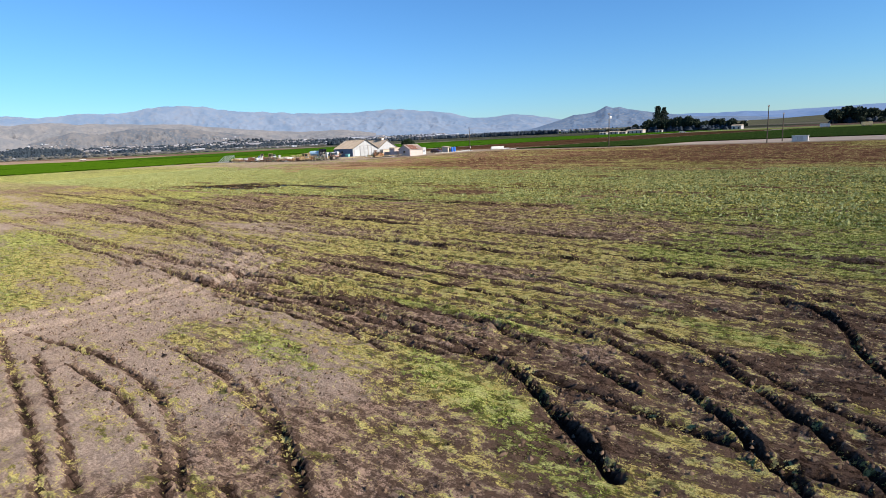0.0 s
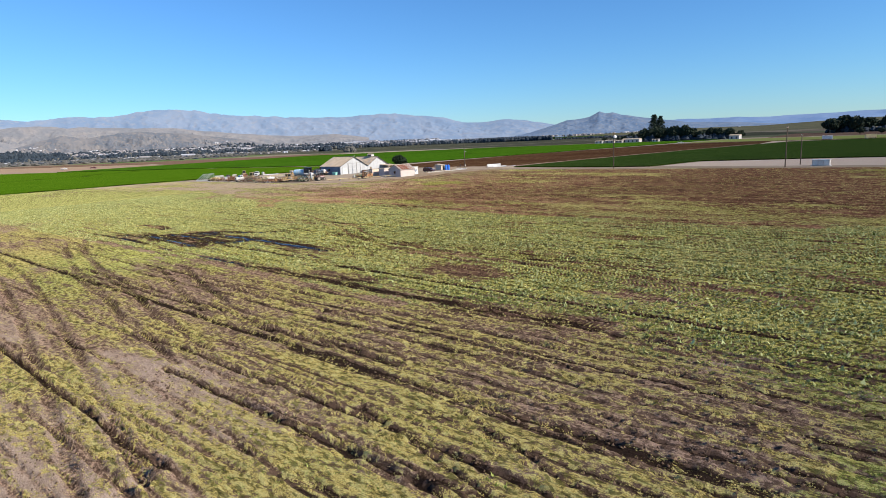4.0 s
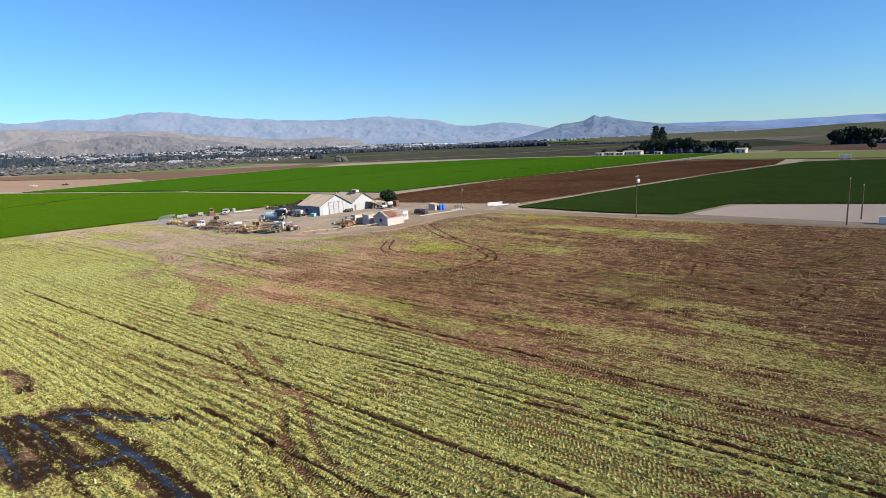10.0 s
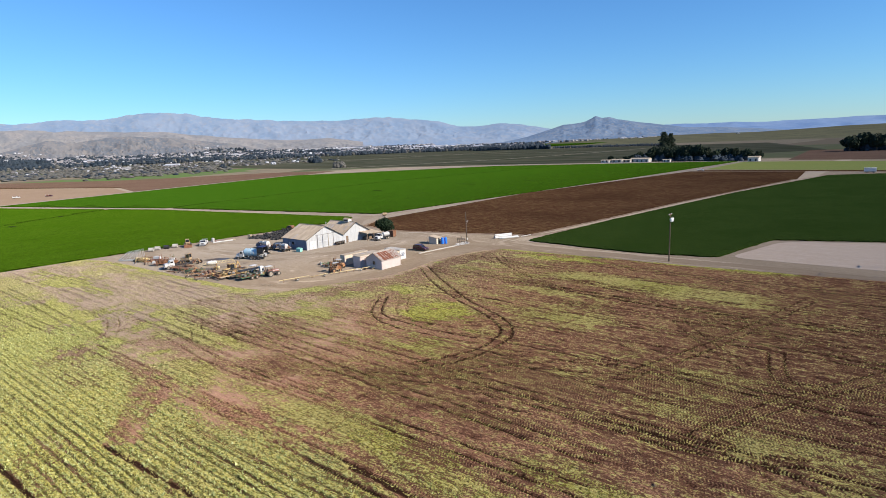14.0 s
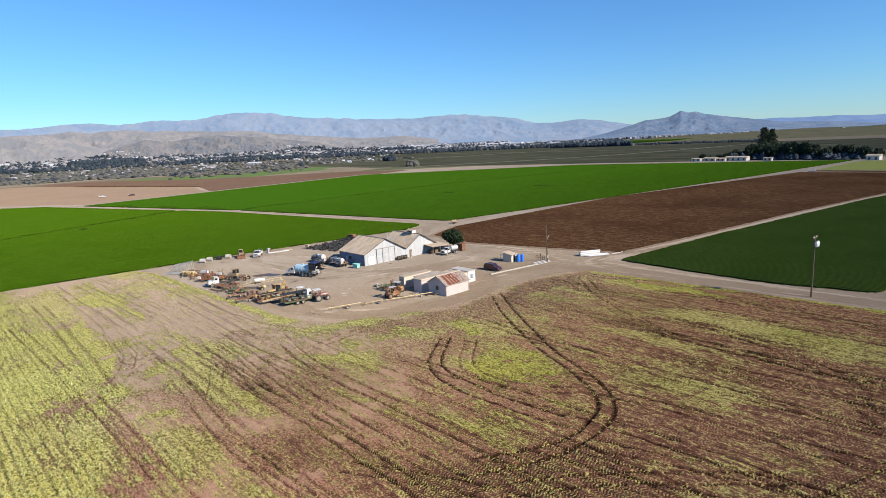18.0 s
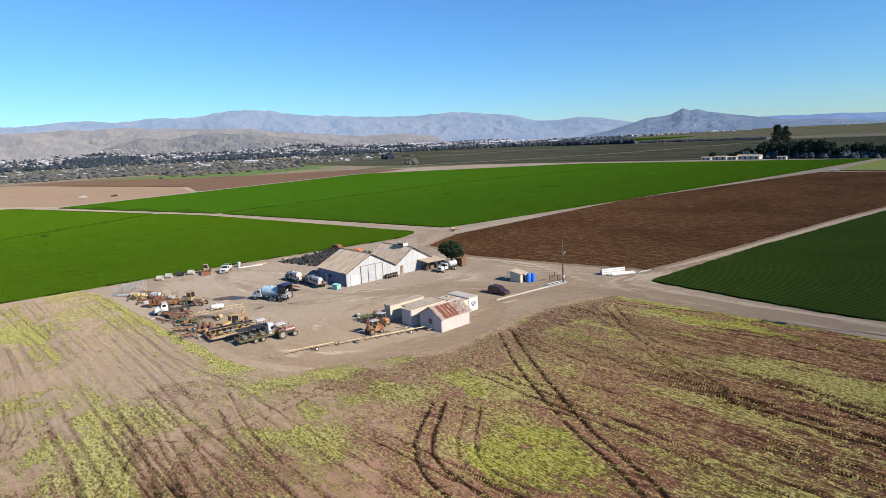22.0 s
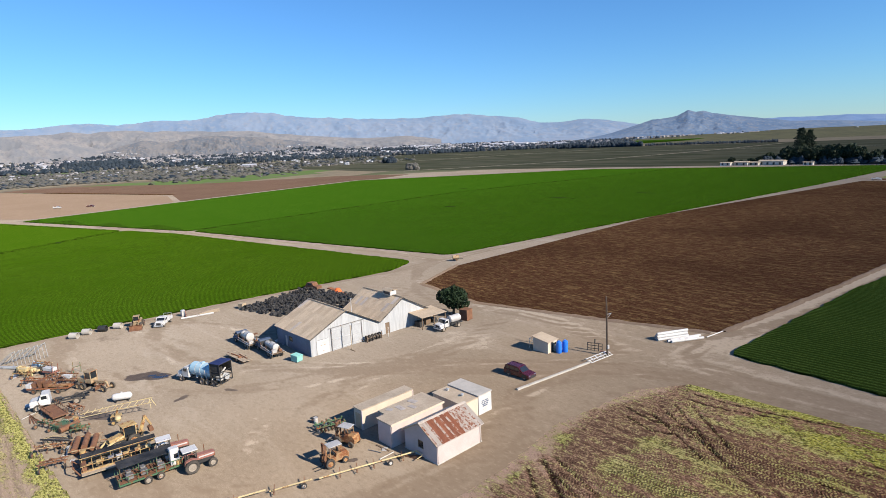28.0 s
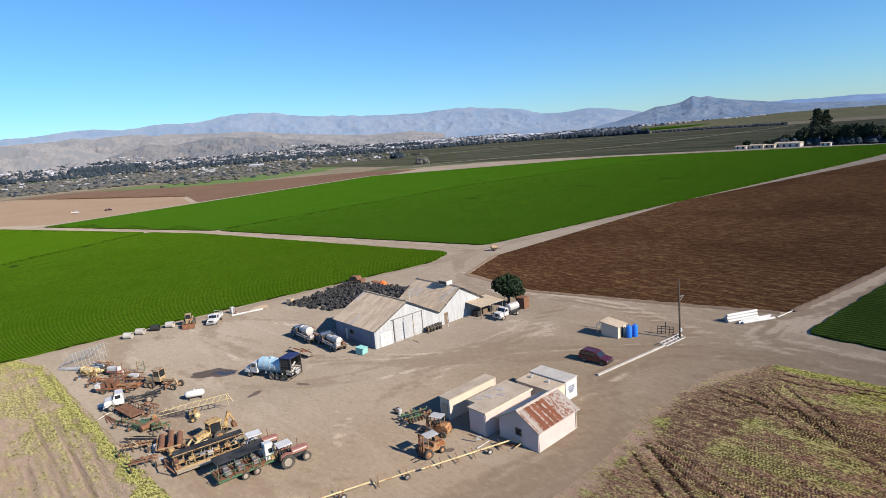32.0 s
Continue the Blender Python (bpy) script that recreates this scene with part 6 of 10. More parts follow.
def barns():
    # both barns: gable to +x, ridge along x; built on local axes x along the ridge
    th = thing("twin_barn", T(-187, 168.2, 0), "whitewashed double-gabled barn with weathered tan sheet roof", "barn")
    L, t = 12.0, 0.2
    y0, y1, y2 = -7.1, 7.2, 19.0
    e0, e1, e2 = 3.25, 2.75, 2.6
    r1, r2 = 6.6, 6.15
    ym, yn = 0.0, 12.8
    front = MB()

    def gable(mb, x, ya, za, yb, zb, yr, zr, holes):
        """Gable wall in strips beside the doorways."""
        ys = sorted({ya, yb, yr, *[h[0] for h in holes], *[h[1] for h in holes]})

        def top(y):
            return za + (zr - za) * (y - ya) / (yr - ya) if y <= yr else zr + (zb - zr) * (y - yr) / (yb - yr)
        for a, b in zip(ys[:-1], ys[1:]):
            lo = 0.0
            for h in holes:
                if h[0] <= a and b <= h[1]:
                    lo = h[2]
            mb.add([(x - t, a, lo), (x - t, b, lo), (x - t, b, top(b)), (x - t, a, top(a)), (x, a, lo), (x, b, lo), (x, b, top(b)), (x, a, top(a))],
                   [(3, 2, 1, 0), (4, 5, 6, 7), (0, 1, 5, 4), (1, 2, 6, 5), (2, 3, 7, 6), (3, 0, 4, 7)])
    gable(front, 0, y0, e0, y1, e1, ym, r1, [(-6.0, -3.6, 2.55), (-3.0, 3.2, 4.0)])
    part("front_wall", front.weld(), M_SHEETWALL, th, "whitewashed sheet gable wall")
    f2 = MB()
    gable(f2, 0.004, y1, e1, y2, e2, yn, r2, [(8.6, 9.6, 2.1)])
    part("front_wall", f2.weld(), M_SHEETWALL, th, "whitewashed sheet gable wall")
    back = MB()
    gable(back, -L + t, y0, e0, y1, e1, ym, r1, [])
    gable(back, -L + t, y1, e1, y2, e2, yn, r2, [])
    part("back_wall", back.weld(), M_SHEETWALL, th)
    side = MB()
    ms = wall_with_holes(side, (-L, y0 + 0.1), (-0.2, y0 + 0.1), e0 - 0.02, t, [(3.0, 3.9, 0.0, 2.05), (4.6, 5.8, 1.3, 2.2)])
    # wall faces away from the sun; its blue shade is put into the colour
    part("side_wall", side, worn("shaded_side_sheet", (0.21, 0.23, 0.29), (0.16, 0.175, 0.22), 0.8, big=0.4), th, "side wall, its shade put into a dark blue-grey colour")
    window(th, ms, 4.6, 5.8, 1.3, 2.2, t)
    part("side_door", MB().box((3.45, 0.02, 1.02), (0.86, 0.06, 2.0), 0.01, 0, ms), M_WHITE, th)
    part("side_wall", MB().box((-L / 2 - 0.1, y2 - 0.1, e2 / 2), (L - 0.2, t, e2), 0), M_SHEETWALL, th)
    # roof slopes, each of lapped sheets
    frame_ob = part("roof_deck", MB().add([(-L - .2, y0 - .3, e0 - .1), (.35, y0 - .3, e0 - .1), (.35, ym, r1), (-L - .2, ym, r1), (.35, y1, e1), (-L - .2, y1, e1), (.35, yn, r2), (-L - .2, yn, r2), (.35, y2 + .3, e2 - .1), (-L - .2, y2 + .3, e2 - .1)],
                    [(0, 1, 2, 3), (3, 2, 4, 5), (5, 4, 6, 7), (7, 6, 8, 9)]), M_WOOD, th, "timber roof boarding")

    def slope(ye, ze, yr, zr, k, rows, seed, over=0.25, mat=None):
        r = random.Random(seed)
        d = math.hypot(yr - ye, zr - ze)
        ang = math.degrees(math.atan2(zr - ze, abs(yr - ye)))
        w, l = (L + 0.7) / k, (d + over) / rows
        me = {}
        for a in range(rows):
            for i in range(k):
                m = mat or (M_ROOFTAN if r.random() < 0.9 else M_ZINC)
                if m not in me:
                    me[m] = sheet(w * 1.03, l * 1.05, 0.012, 3, 0.02).mesh("roof_sheet", m)
                u = a * l - over
                sg = 1 if yr > ye else -1
                p = Vector((-L - 0.25 + (i + 0.5) * w, ye + sg * u * math.cos(radians(ang)), ze + u * math.sin(radians(ang)) + 0.05 + 0.014 * a + 0.004 * (i % 2)))
                part("roof_sheet", me[m], None, frame_ob, at=Matrix.Translation(p) @ (RZ(0) if sg > 0 else RZ(180)) @ RX(ang + r.uniform(-0.25, 0.25)) @ RZ(r.uniform(-0.3, 0.3)))
    slope(y0 - 0.1, e0, ym, r1, 15, 3, 1)
    slope(y1, e1, ym, r1, 15, 2, 2, 0.0)
    slope(y1, e1, yn, r2, 15, 3, 3, 0.0)
    slope(y2, e2, yn, r2, 15, 2, 4)
    for yr, zr in ((ym, r1), (yn, r2)):
        part("ridge_cap", MB().prism([(-0.25, -0.13), (0, 0.03), (0.25, -0.13), (0.25, -0.16), (0, 0), (-0.25, -0.16)], -L - 0.3, 0.45, RZ(-90)), M_ROOFTAN, th, at=T(0, yr, zr + 0.12) @ RZ(0))
    for a, b in (((y0 - 0.35, e0 - 0.12), (ym, r1 + 0.03)), ((ym, r1 + 0.03), (y1, e1)), ((y1, e1), (yn, r2 + 0.03)), ((yn, r2 + 0.03), (y2 + 0.35, e2 - 0.12))):
        part("barge_board", MB().bar((0.42, a[0], a[1] - 0.05), (0.42, b[0], b[1] - 0.05), 0.05, 0.18), M_DARK, th, "dark rake trim")
    # doors
    for y, w in ((-2.0, 2.0), (0.1, 2.05), (2.2, 2.0)):
        d = part("sliding_door", MB().box((0.06, y, 2.0), (0.06, w, 4.0), 0.01), M_DOORGREY, th, "tall dull grey sliding door leaf")
        for z in (0.3, 2.0, 3.7):
            part("batten", MB().box((0.105, y, z), (0.03, w - 0.1, 0.12)), M_GALV, d)
        part("batten", MB().box((0.105, y - w / 2 + 0.06, 2.0), (0.03, 0.1, 3.9)), M_GALV, d)
    for y in (-3.05, 3.25):
        part("door_post", MB().box((0.12, y, 2.05), (0.14, 0.14, 4.1), 0.01), M_STEEL, th)
    part("door_track", MB().box((0.1, 0.1, 4.1), (0.1, 7.4, 0.1)), M_STEEL, th)
    sd = part("roll_door", MB().box((0.03, -4.8, 1.27), (0.06, 2.36, 2.5), 0.01), M_WHITE, th, "clean white side door")
    for y in (-5.1, -4.4):
        part("door_light", MB().box((0.066, y, 1.6), (0.012, 0.3, 0.12)), M_PALEWOOD, sd)
    part("door_leaf", MB().box((-0.05, 9.1, 1.03), (0.06, 0.96, 2.05), 0.01), M_WOOD, th)
    # ridge vent on the second barn
    v = part("roof_vent", MB().box((-3.6, yn, r2 + 0.42), (2.3, 1.5, 0.8), 0.04), M_WHITE, th, "boxy whitish ridge vent")
    part("vent_roof", MB().prism([(-0.95, 0.8), (0, 1.15), (0.95, 0.8), (0.95, 0.87), (0, 1.22), (-0.95, 0.87)], -1.3, 1.3, T(-3.6, yn, r2) @ RZ(-90)), M_ROOFTAN, v)
    part("louvre", MB().box((-3.6, yn - 0.76, r2 + 0.42), (1.9, 0.05, 0.5)), M_DARK, v, "dark open louvre")
    # a standpipe and a stack
    part("stack", MB().cyl((-4.2, 4.2, 4.4), (-4.2, 4.2, 7.0), 0.07, n=8).cyl((-4.2, 4.2, 7.0), (-4.2, 4.2, 7.08), 0.16, n=8), M_GALV, th)
    # lean-to at the far end
    ln = part("lean_to_roof", MB().add([(-0.6, 14.2, 2.75), (4.0, 14.2, 2.35), (4.0, 20.6, 2.2), (-0.6, 20.6, 2.6), (-0.6, 14.2, 2.83), (4.0, 14.2, 2.43), (4.0, 20.6, 2.28), (-0.6, 20.6, 2.68)],
                                       [(3, 2, 1, 0), (4, 5, 6, 7), (0, 1, 5, 4), (1, 2, 6, 5), (2, 3, 7, 6), (3, 0, 4, 7)]), M_ROOFTAN, th, "lean-to roof of tan sheet")
    for x, y in ((3.8, 14.4), (3.8, 17.4), (3.8, 20.3), (0.3, 20.3)):
        part("post", MB().box((x, y, 1.15), (0.15, 0.15, 2.3), 0.01), M_WOOD, ln)
    for x, y, sx, sy, sz, m in ((1.5, 15.6, 1.6, 1.1, 1.0, M_DARK), (1.2, 17.6, 1.2, 1.4, 1.4, M_WOOD), (1.3, 19.2, 1.5, 1.0, 0.8, M_DARK)):
        single("crate", MB().box((0, 0, sz / 2), (sx, sy, sz), 0.03), m, "dark storage crate under the lean-to", "crate", m=T(-187 + x, 168.2 + y, 0))


def pump_shed():
    th = thing("pump_shed", T(-159.4, 188.8, 0), "small cream pump shed with tan mono-pitch roof", "shed")
    part("wall", MB().prism([(-1.5, 0), (1.5, 0), (1.5, 1.9), (-1.5, 2.3)], -1.2, 1.2), M_CREAM, th)
    part("roof", MB().prism([(-1.75, 2.36), (1.75, 1.9), (1.75, 1.98), (-1.75, 2.44)], -1.4, 1.4), M_ROOFTAN, th, "tan sheet roof")
    # solid dark panel stands in for the shade inside the doorway
    part("door", MB().box((1.52, -0.1, 0.9), (0.05, 0.7, 1.75), 0.01), M_DARK, th, "dark panel for the shade in an open doorway")
    part("window", MB().box((1.52, 0.75, 1.3), (0.04, 0.35, 0.35)), M_GLASS, th)
    for x, y in ((-2.6, -0.9), (-2.6, 0.9), (-1.65, -0.9), (-1.65, 0.9)):
        part("frame_post", MB().cyl((x, y, 0), (x * 0.99, y, 1.7), 0.05, n=6), M_GALV, th)
    part("frame_rail", MB().bar((-2.6, -0.9, 1.65), (-2.6, 0.9, 1.65), 0.07).bar((-2.6, -0.9, 1.65), (-1.6, -0.9, 1.65), 0.07).bar((-2.6, 0.9, 1.65), (-1.6, 0.9, 1.65), 0.07).bar((-2.6, -0.9, 0.2), (-1.65, -0.9, 1.6), 0.05), M_GALV, th)
    for x, y in ((-156.9, 189.2), (-156.4, 190.2)):
        tk = thing("water_tank", T(x, y, 0), "upright bright blue plastic tank beside the pump shed", "tank", "blue tanks")
        part("body", MB().lathe([(0.05, 0), (0.44, 0.02), (0.46, 0.3), (0.46, 1.65), (0.40, 1.85), (0.18, 1.98), (0.05, 2.0)], 18), M_BLUE, tk, smooth=True)
        part("lid", MB().cyl((0, 0, 1.98), (0, 0, 2.06), 0.16, n=12), M_BLUE, tk)


shed()
flat_roof_building()
long_box_building()
office()
barns()
pump_shed()

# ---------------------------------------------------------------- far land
def far_land(name, c1, c2, c3, s=0.012, haze_glow=0.0):
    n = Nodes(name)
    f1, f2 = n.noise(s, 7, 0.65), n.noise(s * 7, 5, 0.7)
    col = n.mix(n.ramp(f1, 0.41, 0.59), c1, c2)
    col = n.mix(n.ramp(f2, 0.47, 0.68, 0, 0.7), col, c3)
    # hills glow in their own colour, standing in for hazy air
    if haze_glow:
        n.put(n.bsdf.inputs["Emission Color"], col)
        n.put(n.bsdf.inputs["Emission Strength"], haze_glow)
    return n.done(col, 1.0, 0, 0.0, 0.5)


# blue-grey colours carry the distance haze; only the mesa goes without
M_RANGE = far_land("hazed_range", (0.124, 0.158, 0.214), (0.102, 0.142, 0.205), (0.155, 0.168, 0.195), 0.0035, 0.85)
M_FOOT = far_land("hazed_foothills", (0.186, 0.178, 0.176), (0.146, 0.150, 0.160), (0.112, 0.124, 0.144), 0.0085, 0.40)
M_TOWNHILL = far_land("hazed_town_hills", (0.140, 0.140, 0.146), (0.094, 0.108, 0.130), (0.205, 0.180, 0.158), 0.009, 0.3)
M_PEAK = far_land("hazed_scrub_peak", (0.082, 0.113, 0.164), (0.062, 0.094, 0.148), (0.135, 0.140, 0.152), 0.0060, 0.85)
M_BLUERANGE = far_land("hazed_blue_range", (0.105, 0.165, 0.280), (0.140, 0.200, 0.310), (0.125, 0.185, 0.290), 0.004, 0.5)
M_MESA = far_land("grassy_mesa", (0.105, 0.105, 0.062), (0.080, 0.082, 0.055), (0.135, 0.120, 0.080), 0.01, 0.0)
CX, CY = -100.0, 100.0


def ridge(name, a0, a1, prof, r0, r1, material, label, rough=0.25, seed=3, na=260, nr=26, cell=260):
    """A mountain range seen from the farm: heights from an elevation profile (azimuth, degrees), with spurs and gullies."""
    az = np.linspace(a0, a1, na)
    pa, pe = np.array(prof)[:, 0], np.array(prof)[:, 1]
    el = np.interp(az, pa, pe)
    el = np.convolve(np.pad(el, 1, 'edge'), (0.25, 0.5, 0.25), 'valid')
    t = np.linspace(0, 1, nr)
    A, Tt = np.meshgrid(az, t)
    R = r0 + (r1 - r0) * Tt
    H = np.tan(np.radians(el))[None, :] * r1 + 34
    sx, sy = A * r1 / 57.3, Tt * (r1 - r0)
    wx = sx + cell * 0.9 * (fbm(sx, sy, cell * 1.3, seed) - 0.5)
    g = 1 - np.abs(2 * fbm(wx, sy * 0.9, cell, seed + 5, 4) - 1) ** 0.8
    g2 = 1 - np.abs(2 * fbm(wx, sy * 0.8, cell * 0.3, seed + 15, 3) - 1)
    f = (1 - Tt ** 2)
    h = H * (Tt ** 0.8) * (1 - rough * f * (1.9 * (1 - g) + 0.7 * (1 - g2))) + H * 0.035 * (fbm(sx, sy, 70, seed + 9) - 0.5) * 2 * Tt
    h = np.maximum(h, -2)
    h[0] = -2
    X, Y = CX + R * np.cos(np.radians(A)), CY + R * np.sin(np.radians(A))
    mb = MB()
    mb.v = np.stack([X, Y, h], -1).reshape(-1, 3).tolist()
    # a back slope closes it
    n0 = len(mb.v)
    mb.v += [(CX + (r1 + 150) * math.cos(radians(a)), CY + (r1 + 150) * math.sin(radians(a)), -2) for a in az]
    i = np.arange(na * nr).reshape(nr, na)
    mb.f = np.stack([i[:-1, :-1], i[1:, :-1], i[1:, 1:], i[:-1, 1:]], -1).reshape(-1, 4).tolist()
    mb.f += [(int(i[-1, j]), n0 + j, n0 + j + 1, int(i[-1, j + 1])) for j in range(na - 1)]
    return single(name, mb, material, label, "mountains", kind="structure", smooth=True)


ridge("backdrop_range", 200, 117, sorted([(200, 1.4), (185, 2.1), (174, 2.44), (171, 2.61), (167.5, 2.93), (165.4, 2.67), (162.5, 2.97), (159.7, 2.93), (157.7, 3.24), (156.7, 3.46), (152.7, 3.41), (150.7, 2.99), (146.4, 2.68), (142.9, 2.47), (139, 2.4), (137.4, 2.49), (134.7, 2.59), (132, 2.26), (129.5, 2.0), (127.7, 1.45), (125.6, 1.39), (123.5, 1.6), (121.5, 1.36), (119.5, 0.98), (117, 0.5)]), 4150, 4800, M_RANGE, "mountain range across the valley, haze put into its blue-grey colour", 0.20, 3, 760, 44, 150)
ridge("backdrop_blue_range", 124, 60, sorted([(124, 0.6), (119, 0.7), (112, 0.7), (108.7, 0.74), (106.7, 0.77), (104.7, 0.68), (102.8, 0.73), (100.7, 0.60), (94, 0.70), (85, 0.65), (60, 0.5)]), 4350, 4750, M_BLUERANGE, "low range on the horizon, coloured blue with haze", 0.3, 8, 260, 16, 250)
ridge("backdrop_peak", 124, 98, sorted([(124, -0.3), (121, 0.14), (119, 0.7), (117.5, 1.17), (116.3, 1.22), (115.4, 1.35), (114.5, 1.82), (113.9, 1.60), (113.3, 1.68), (112.4, 1.38), (110.6, 1.08), (108.7, 0.78), (106.6, 0.45), (103.7, 0.31), (100.6, 0.07), (98, -0.2)]), 3500, 4300, M_PEAK, "scrub-covered twin-topped mountain, coloured blue-grey with haze", 0.26, 14, 420, 40, 140)
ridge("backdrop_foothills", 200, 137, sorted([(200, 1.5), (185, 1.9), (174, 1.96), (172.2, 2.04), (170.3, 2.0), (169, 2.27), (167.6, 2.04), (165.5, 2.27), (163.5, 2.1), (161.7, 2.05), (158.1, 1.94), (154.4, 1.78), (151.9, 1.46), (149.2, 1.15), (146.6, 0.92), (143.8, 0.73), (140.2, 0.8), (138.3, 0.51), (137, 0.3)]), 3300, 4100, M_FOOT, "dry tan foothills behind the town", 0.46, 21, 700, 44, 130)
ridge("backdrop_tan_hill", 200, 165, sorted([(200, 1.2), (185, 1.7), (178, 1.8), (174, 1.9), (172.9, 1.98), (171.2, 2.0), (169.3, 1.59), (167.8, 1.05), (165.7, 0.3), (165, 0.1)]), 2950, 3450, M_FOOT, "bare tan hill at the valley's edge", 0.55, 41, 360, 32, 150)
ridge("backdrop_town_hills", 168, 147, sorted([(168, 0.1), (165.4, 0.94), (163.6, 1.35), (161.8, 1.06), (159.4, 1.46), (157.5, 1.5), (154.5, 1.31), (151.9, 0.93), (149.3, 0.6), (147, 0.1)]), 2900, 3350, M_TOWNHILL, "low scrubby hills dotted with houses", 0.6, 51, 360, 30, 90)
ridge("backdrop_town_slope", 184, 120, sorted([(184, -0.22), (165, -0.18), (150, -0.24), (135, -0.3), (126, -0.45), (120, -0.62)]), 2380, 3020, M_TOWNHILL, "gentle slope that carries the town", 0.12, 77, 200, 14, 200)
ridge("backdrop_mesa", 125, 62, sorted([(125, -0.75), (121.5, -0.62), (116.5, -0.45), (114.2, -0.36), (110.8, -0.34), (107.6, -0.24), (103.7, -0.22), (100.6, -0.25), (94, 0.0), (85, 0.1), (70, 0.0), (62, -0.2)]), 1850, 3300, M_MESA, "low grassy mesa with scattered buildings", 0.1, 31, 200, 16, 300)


def polar(az, d, z=0.0):
    return (CX + d * math.cos(radians(az)), CY + d * math.sin(radians(az)), z)


def town_z(az, d):
    """Height of the town's slope."""
    top = 34 + 3020 * math.tan(radians(-0.22 if az > 145 else -0.3 if az > 130 else -0.55))
    return 0.93 * top * max(0.0, min(1.0, (d - 2380) / 640)) ** 0.8 if az > 120 else 0.0


def clump(mb, x, y, z, w, h, r):
    """A ragged bush or tree top of about twenty faces."""
    k = len(mb.v)
    n = 6
    for lv, (rr, zz) in enumerate(((0.75, 0.0), (1.0, 0.4), (0.65, 0.8))):
        for i in range(n):
            a = 6.283 * (i + 0.5 * lv) / n
            q = rr * w * r.uniform(0.6, 1.25)
            mb.v.append((x + q * math.cos(a), y + q * math.sin(a), z + h * (zz + r.uniform(-0.12, 0.12))))
    mb.v.append((x + r.uniform(-0.3, 0.3) * w, y, z + h * r.uniform(0.95, 1.15)))
    for lv in range(2):
        for i in range(n):
            a, b = k + lv * n + i, k + lv * n + (i + 1) % n
            c, d = a + n, b + n
            mb.f += [(a, b, d), (a, d, c)]
    for i in range(n):
        mb.f.append((k + 2 * n + i, k + 2 * n + (i + 1) % n, k + 3 * n))


def far_vegetation():
    r = random.Random(9)
    woods, brush = MB(), MB()
    # town trees, thick towards the hills' foot
    for i in range(7500):
        az, d = r.uniform(119, 182), r.uniform(1900, 3080)
        s = r.uniform(5, 11.5)
        clump(woods if r.random() < 0.85 else brush, *polar(az, d, town_z(az, d) - 0.8), s * r.uniform(0.5, 0.9), s * r.uniform(0.9, 1.4), r)
    for i in range(1500):
        az, d = r.uniform(120, 152), r.uniform(2000, 2900)
        clump(woods, *polar(az, d, town_z(az, d) - 0.8), r.uniform(4, 9), r.uniform(8, 15), r)
    # grey brush on the river flats
    for i in range(4200):
        az = r.triangular(139, 188, 168)
        d = r.triangular(960 if az > 163 else 800 if az > 150 else 1350, 2200, 1000)
        s = r.uniform(2.0, 5.2)
        clump(brush if r.random() < 0.86 else woods, *polar(az, d, -0.6), s * r.uniform(0.8, 1.6), s * r.uniform(0.6, 1.0), r)
    # shelter belts
    for a0, a1, d0, d1, k, h in ((169.7, 164, 2250, 2250, 260, 25), (159.6, 152.2, 2350, 2300, 260, 15), (143.1, 139.4, 2500, 2400, 80, 21), (138, 133, 2700, 2700, 70, 18), (125.8, 118.2, 1780, 1660, 130, 13), (118, 107.4, 1690, 1560, 120, 7), (182, 174, 2200, 2250, 90, 18), (131, 124, 2600, 2500, 60, 14)):
        for i in range(k):
            t = (i + r.random()) / k
            clump(woods, *polar(a0 + (a1 - a0) * t, d0 + (d1 - d0) * t + r.uniform(-14, 14), -0.5), h * r.uniform(0.3, 0.5), h * r.uniform(0.8, 1.15), r)
    # scrub on the mesa's brow and on the town hills
    for i in range(110):
        clump(woods, *polar(r.uniform(94, 120), r.uniform(3000, 3350), r.uniform(2, 10)), r.uniform(4, 9), r.uniform(6, 12), r)
    for i in range(500):
        d = r.uniform(2960, 3230)
        clump(woods if i % 3 else brush, *polar(r.uniform(165, 181), d, (d - 2950) * 0.13), r.uniform(5, 10), r.uniform(6, 11), r)
    for i in range(620):
        d = r.uniform(2920, 3200)
        clump(woods, *polar(r.uniform(148, 168), d, (d - 2900) * 0.13), r.uniform(5, 11), r.uniform(7, 13), r)
    # undergrowth round the farmstead trees
    for i in range(260):
        t = r.random()
        clump(woods, -304 + 118 * t, 728 - 5 * t + r.uniform(-16, 22), -0.3, r.uniform(2, 5), r.uniform(3, 8), r)
    for i in range(120):
        clump(woods, r.uniform(-125, 60), 948 + r.uniform(-12, 16), -0.3, r.uniform(3, 6), r.uniform(4, 9), r)
    single("far_woods", woods, M_LEAFFAR, "distant tree belts and town trees, coloured dark haze blue", "trees", kind="stuff")
    single("far_brush", brush, M_LEAFGREY, "grey leafless brush on the valley floor", "brush", kind="stuff")
    bush = MB()
    for az, d, w, h in ((141.6, 1150, 15, 17), (142.0, 1158, 11, 13)):
        for i in range(7):
            clump(bush, *polar(az + r.uniform(-0.3, 0.3), d + r.uniform(-8, 8), r.uniform(-1, 4)), w * 0.5, h * 0.6, r)
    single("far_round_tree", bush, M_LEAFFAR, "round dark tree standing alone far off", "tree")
    grey = MB()
    for i in range(9):
        clump(grey, *polar(139.4 + r.uniform(-0.5, 0.5), 800 + r.uniform(-8, 8), r.uniform(-1, 4)), 4.5, 6, r)
    single("far_bare_tree", grey, M_LEAFGREY, "leafless greyish tree by the far lane", "tree")


